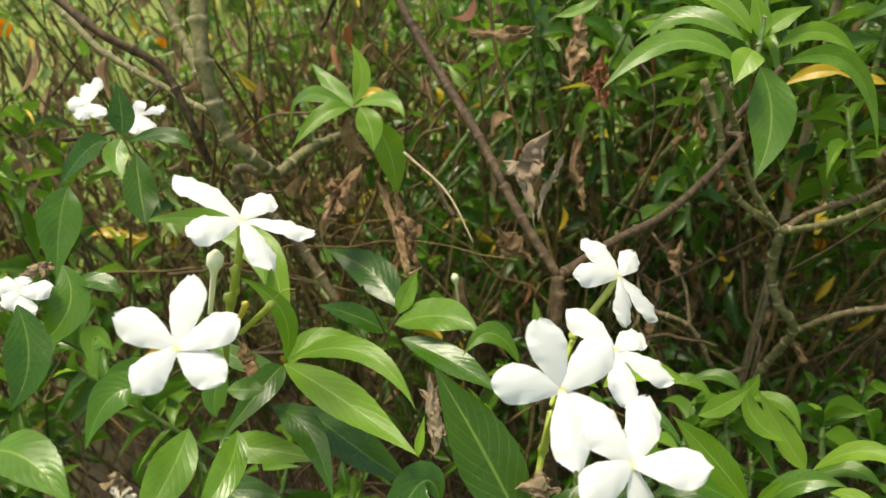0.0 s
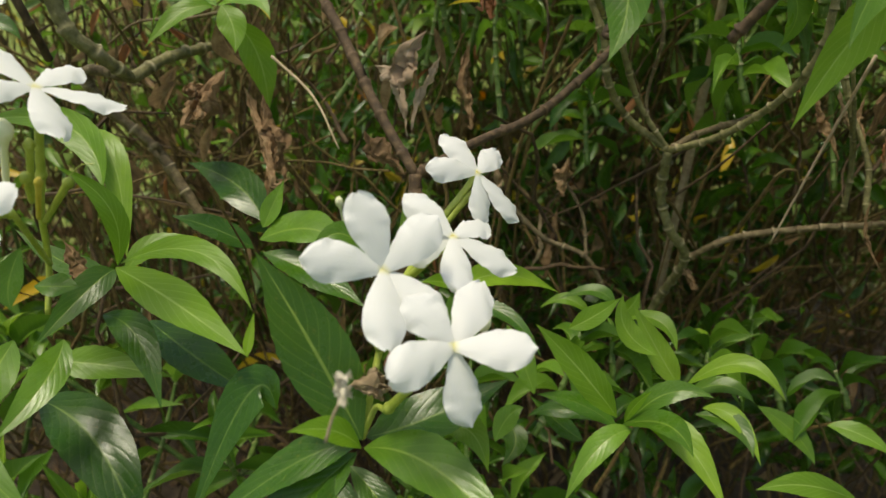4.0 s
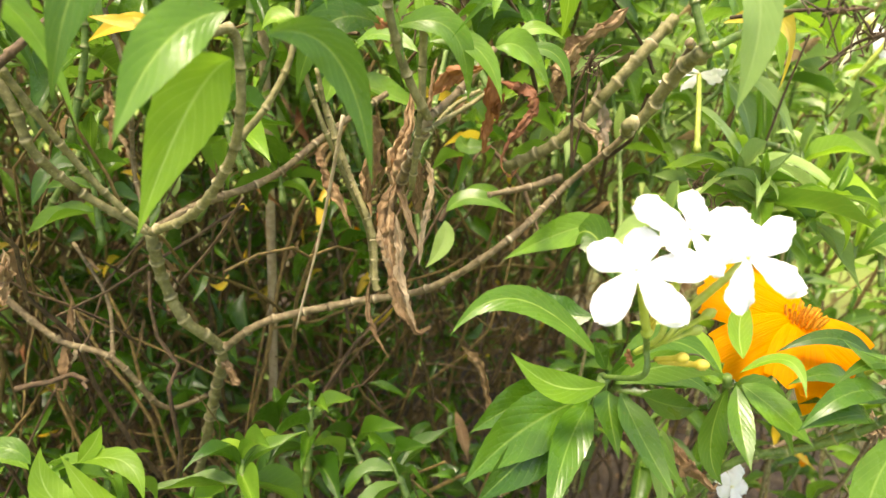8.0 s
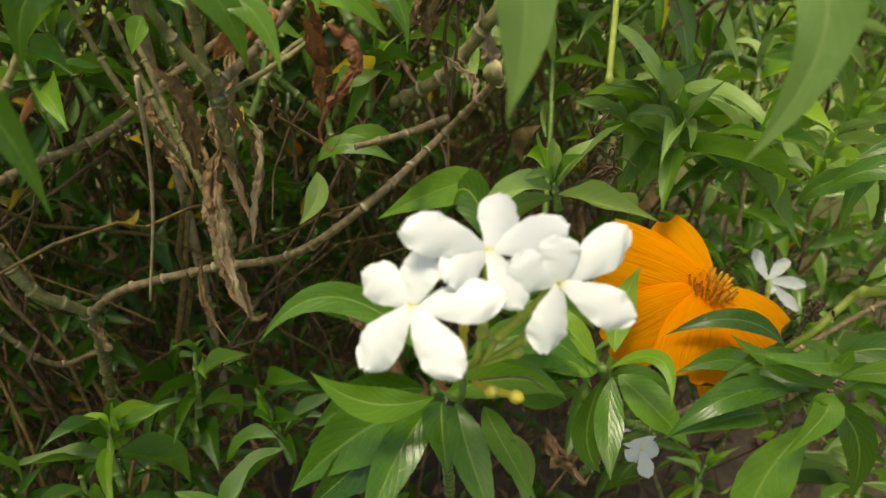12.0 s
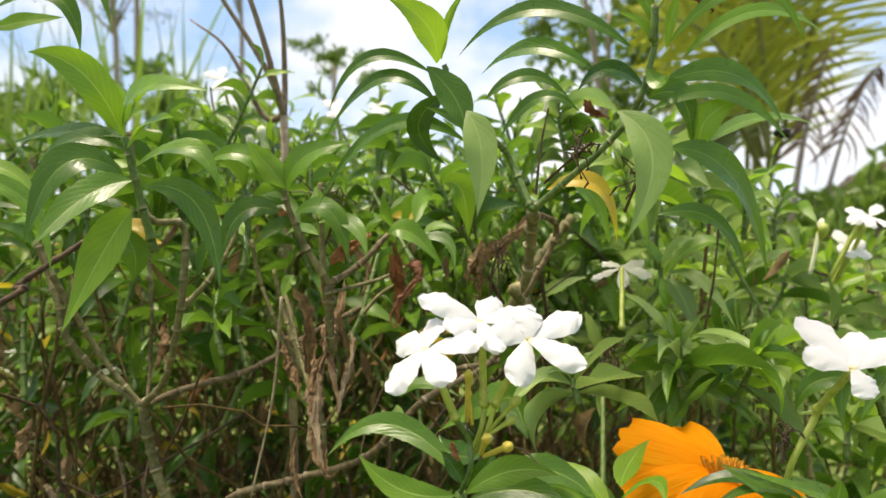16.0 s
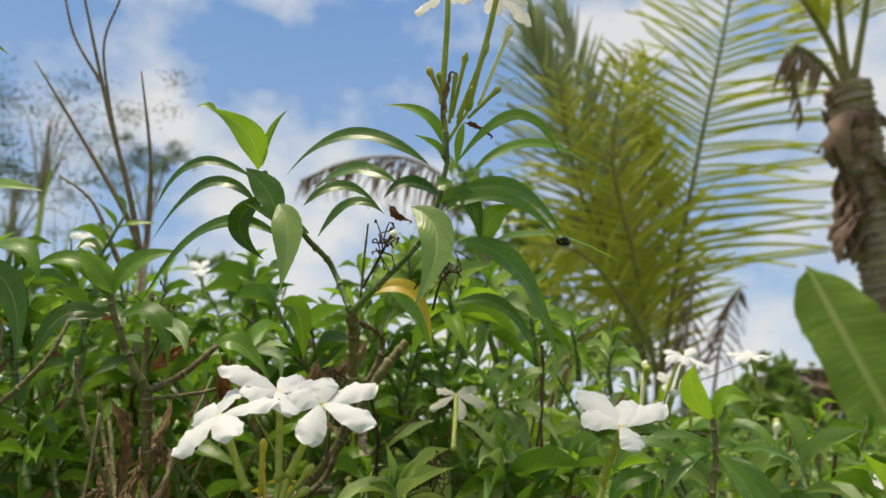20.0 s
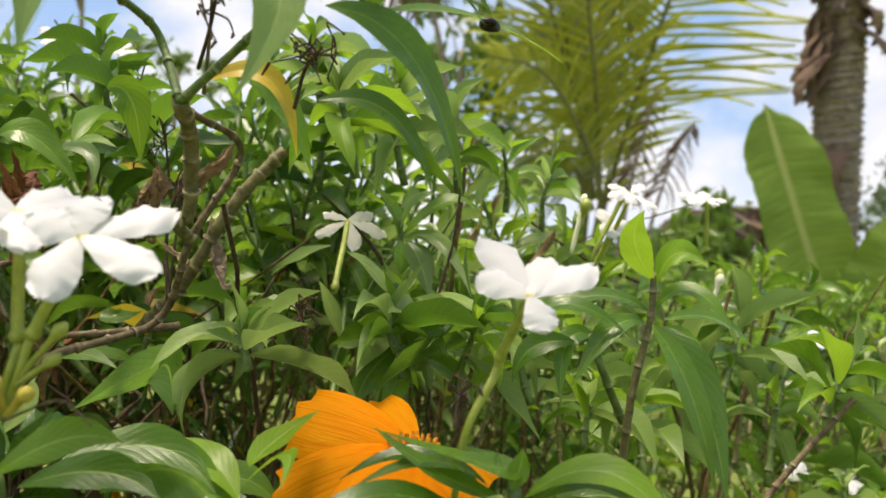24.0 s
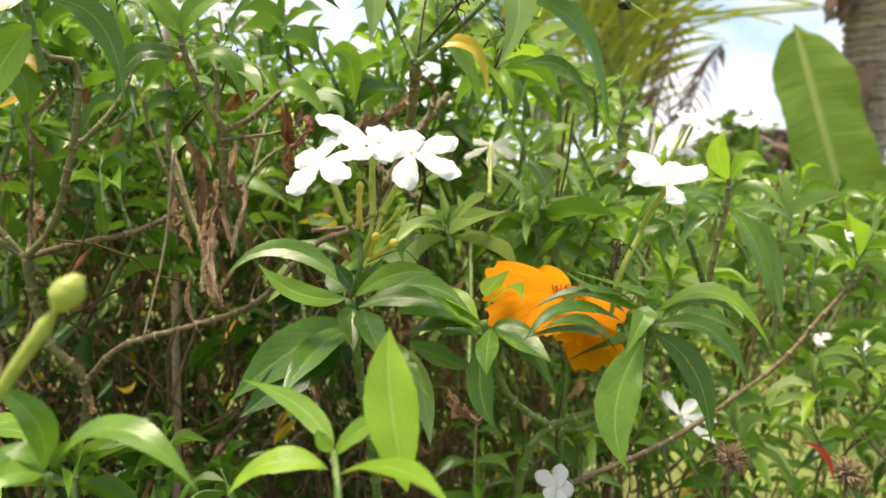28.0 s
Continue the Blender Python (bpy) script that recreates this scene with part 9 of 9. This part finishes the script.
def litter(seed, count, xs, ys, zs, look, length):
    rng = np.random.default_rng(seed)
    for _ in range(count):
        at = np.array([rng.uniform(*xs), rng.uniform(*ys), rng.uniform(*zs)])
        way = np.array([rng.normal(0, 0.5), rng.normal(0, 0.5), -1.0 if look in ("brown", "rust") else rng.normal(-0.2, 0.5)])
        size = length * rng.uniform(0.6, 1.2)
        put_leaf(at, way, rng.normal(0, 1, 3) + (0, -0.6, 0.3), size, size * rng.uniform(0.14, 0.26), look, rng, False)


# woody skeleton of the hedge
twigs(1, 380, (-0.7, 0.75), (0.36, 0.9), (0.02, 0.5), (0.25, 0.5), 0.0016, "BRUSH")
twigs(2, 150, (-0.7, 0.6), (0.32, 0.8), (0.2, 0.6), (0.12, 0.3), 0.0013, "DARK")
twigs(3, 160, (0.6, 1.9), (0.4, 1.0), (0.1, 0.5), (0.25, 0.4), 0.002, "BRUSH")
slants(21, 240, (-0.6, 0.7), (0.36, 0.85), (0.3, 0.85), 0.0013, "DARK")
slants(22, 70, (-0.6, 0.7), (0.34, 0.85), (0.3, 0.85), 0.0010, "BRUSH")
# leaves scattered through the bare inside
litter(4, 260, (-0.3, 0.6), (0.5, 0.95), (0.3, 0.86), "green", 0.04)
litter(42, 230, (-0.4, 0.5), (0.48, 0.9), (0.55, 0.87), "pale", 0.032)
litter(5, 130, (-0.1, 0.6), (0.55, 1.0), (0.25, 0.78), "deep", 0.045)
litter(6, 130, (-0.6, 0.7), (0.38, 0.9), (0.35, 0.85), "yellow", 0.03)
litter(7, 260, (-0.6, 0.7), (0.36, 0.85), (0.4, 0.9), "brown", 0.034)
litter(31, 90, (-0.4, 0.6), (0.4, 0.8), (0.5, 0.9), "rust", 0.03)
litter(8, 1600, (-0.7, 1.3), (-0.1, 1.2), (0.004, 0.06), "brown", 0.07)
litter(9, 150, (-0.3, 0.55), (0.36, 0.62), (0.45, 0.88), "brown", 0.03)
# dark bark here paints some of the thicket's shade into its twigs
twigs(23, 90, (-0.35, 0.6), (0.4, 0.62), (0.25, 0.6), (0.15, 0.32), 0.0011, "DARK")
twigs(32, 200, (-0.5, 0.6), (0.42, 0.85), (0.3, 0.66), (0.14, 0.3), 0.0010, "BRUSH")
twigs(33, 90, (-0.5, 0.6), (0.4, 0.75), (0.45, 0.7), (0.08, 0.2), 0.0008, "BRUSH")
twigs(24, 130, (-0.2, 0.9), (0.3, 0.7), (0.0, 0.25), (0.3, 0.45), 0.0018, "DARK")
# deep leaves and dark stalks put the inner hedge's shade into colour
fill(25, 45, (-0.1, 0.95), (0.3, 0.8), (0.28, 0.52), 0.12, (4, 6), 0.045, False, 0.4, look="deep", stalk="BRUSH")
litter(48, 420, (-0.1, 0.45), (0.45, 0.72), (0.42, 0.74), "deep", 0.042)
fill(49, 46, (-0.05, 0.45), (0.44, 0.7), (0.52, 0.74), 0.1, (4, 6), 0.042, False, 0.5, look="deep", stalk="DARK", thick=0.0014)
litter(50, 60, (-0.05, 0.45), (0.45, 0.72), (0.5, 0.8), "yellow", 0.034)
# the hedge's far side
fill(18, 200, (0.0, 1.0), (0.9, 1.3), (0.15, 0.86), 0.14, (5, 7), 0.055, False, 0.4, stalk="BRUSH")
fill(34, 45, (-0.7, 0.0), (0.8, 1.2), (0.1, 0.6), 0.14, (4, 6), 0.05, False, 0.4, look="light", stalk="BRUSH")
# deep colour darkens these inner shoots as shade would
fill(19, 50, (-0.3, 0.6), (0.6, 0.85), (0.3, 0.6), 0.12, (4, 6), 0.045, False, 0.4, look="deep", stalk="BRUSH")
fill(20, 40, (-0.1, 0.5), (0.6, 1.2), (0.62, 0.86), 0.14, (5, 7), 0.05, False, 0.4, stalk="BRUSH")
# deep leaves close the back; their dark tone stands in for shade
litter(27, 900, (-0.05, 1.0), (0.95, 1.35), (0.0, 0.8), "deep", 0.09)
litter(28, 900, (-0.8, 1.0), (0.8, 1.2), (0.0, 0.6), "brown", 0.07)
twigs(35, 260, (-0.2, 1.0), (0.8, 1.1), (0.1, 0.5), (0.3, 0.45), 0.0016, "BRUSH")
# low deep leaves, dark in colour for the shade under the hedge
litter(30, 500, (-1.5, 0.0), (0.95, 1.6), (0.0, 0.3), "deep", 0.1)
# thin leafy screen where the lawn shows through
fill(36, 60, (-0.95, -0.15), (0.75, 1.3), (0.5, 0.86), 0.16, (4, 6), 0.05, False, 0.4, look="light", stalk="BRUSH")
fill(37, 55, (-0.35, 0.1), (0.75, 1.25), (0.6, 0.86), 0.16, (4, 6), 0.05, False, 0.4, stalk="BRUSH")
twigs(38, 380, (-0.9, 0.1), (0.6, 1.2), (0.2, 0.6), (0.25, 0.4), 0.0014, "BRUSH")
litter(39, 420, (-0.5, 0.15), (0.6, 1.2), (0.3, 0.86), "brown", 0.04)
litter(40, 130, (-0.8, 0.1), (0.8, 1.3), (0.4, 0.86), "yellow", 0.04)
litter(41, 320, (0.0, 0.5), (0.48, 0.95), (0.8, 0.92), "green", 0.045)
# shade low in the hedge, given by the deep leaf colour
fill(45, 34, (0.08, 0.42), (0.3, 0.5), (0.48, 0.62), 0.1, (4, 6), 0.042, False, 0.4, look="deep", stalk="BRUSH")
litter(44, 500, (-0.2, 0.7), (0.8, 1.1), (0.3, 0.82), "brown", 0.05)
# low tier in front
fill(11, 34, (-0.45, 0.16), (0.26, 0.55), (0.5, 0.66), 0.12, (4, 6), 0.05, True)
fill(29, 34, (-0.42, 0.12), (0.14, 0.32), (0.46, 0.6), 0.12, (4, 6), 0.058, True)
fill(43, 80, (0.05, 0.5), (0.6, 1.15), (0.8, 0.93), 0.14, (6, 8), 0.048, False, 0.35, look="light", stalk="BRUSH")
# crown against the sky
fill(12, 105, (0.03, 0.5), (0.4, 0.9), (0.85, 0.985), 0.15, (6, 9), 0.05, True, 0.3)
# light look gives part of the crown its sunlit tone by colour
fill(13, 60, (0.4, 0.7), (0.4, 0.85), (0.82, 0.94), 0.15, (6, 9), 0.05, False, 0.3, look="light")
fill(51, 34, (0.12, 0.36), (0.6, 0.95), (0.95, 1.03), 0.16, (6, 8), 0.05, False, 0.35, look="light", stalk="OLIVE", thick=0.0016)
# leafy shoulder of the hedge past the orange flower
# the shoulder's sunlit brightness is put into its leaf colour by the light look
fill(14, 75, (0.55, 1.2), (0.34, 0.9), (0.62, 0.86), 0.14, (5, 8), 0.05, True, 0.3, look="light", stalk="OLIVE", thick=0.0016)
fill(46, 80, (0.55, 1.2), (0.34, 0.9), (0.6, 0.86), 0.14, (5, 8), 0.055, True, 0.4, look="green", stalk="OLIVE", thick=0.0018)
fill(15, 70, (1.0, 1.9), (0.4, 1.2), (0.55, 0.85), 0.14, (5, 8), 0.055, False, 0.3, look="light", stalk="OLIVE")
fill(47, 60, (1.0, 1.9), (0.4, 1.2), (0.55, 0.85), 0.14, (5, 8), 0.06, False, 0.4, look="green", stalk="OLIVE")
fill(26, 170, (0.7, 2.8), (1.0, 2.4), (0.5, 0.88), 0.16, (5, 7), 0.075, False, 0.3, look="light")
fill(16, 40, (0.45, 0.9), (0.28, 0.45), (0.5, 0.68), 0.12, (4, 7), 0.05, True, 0.4, look="green", stalk="OLIVE", thick=0.0016)
fill(17, 16, (-0.5, -0.2), (0.3, 0.6), (0.6, 0.75), 0.14, (4, 7), 0.055, False, 0.3)

# ---- the garden behind ----
dome_v, dome_f = [], []
for i in range(13):
    for j in range(25):
        e, a = radians(-6 + 4.6 * i), radians(150 - 5.5 * j)
        dome_v.append((400 * math.cos(e) * math.cos(a), 400 * math.cos(e) * math.sin(a), 400 * math.sin(e)))
        if i < 12 and j < 24:
            k = i * 25 + j
            dome_f.append((k, k + 1, k + 26, k + 25))
tagged(new("sky_backdrop", mesh_of("sky_backdrop", dome_v, dome_f, None, SKY)), "blue sky with soft white clouds", "sky", "", "structure")

# ---- joined pieces of each shrub ----
BULK_LOOK = {"STEM": STEM, "OLIVE": OLIVE, "TWIG": TWIG, "DARK": DARK, "STRAW": STRAW, "STALK": STALK, "BRUSH": BRUSH}
for (s, what), batch in sorted(BULK.items()):
    wood = what in BULK_LOOK
    ob = part("brushwood" if wood else "foliage", batch.mesh("brushwood" if wood else "foliage", BULK_LOOK[what] if wood else LOOKS[what]), SHRUBS[s])
    tagged(ob, "thin bare twigs" if wood else what + " leaves of the shrub", "", "", "stuff")
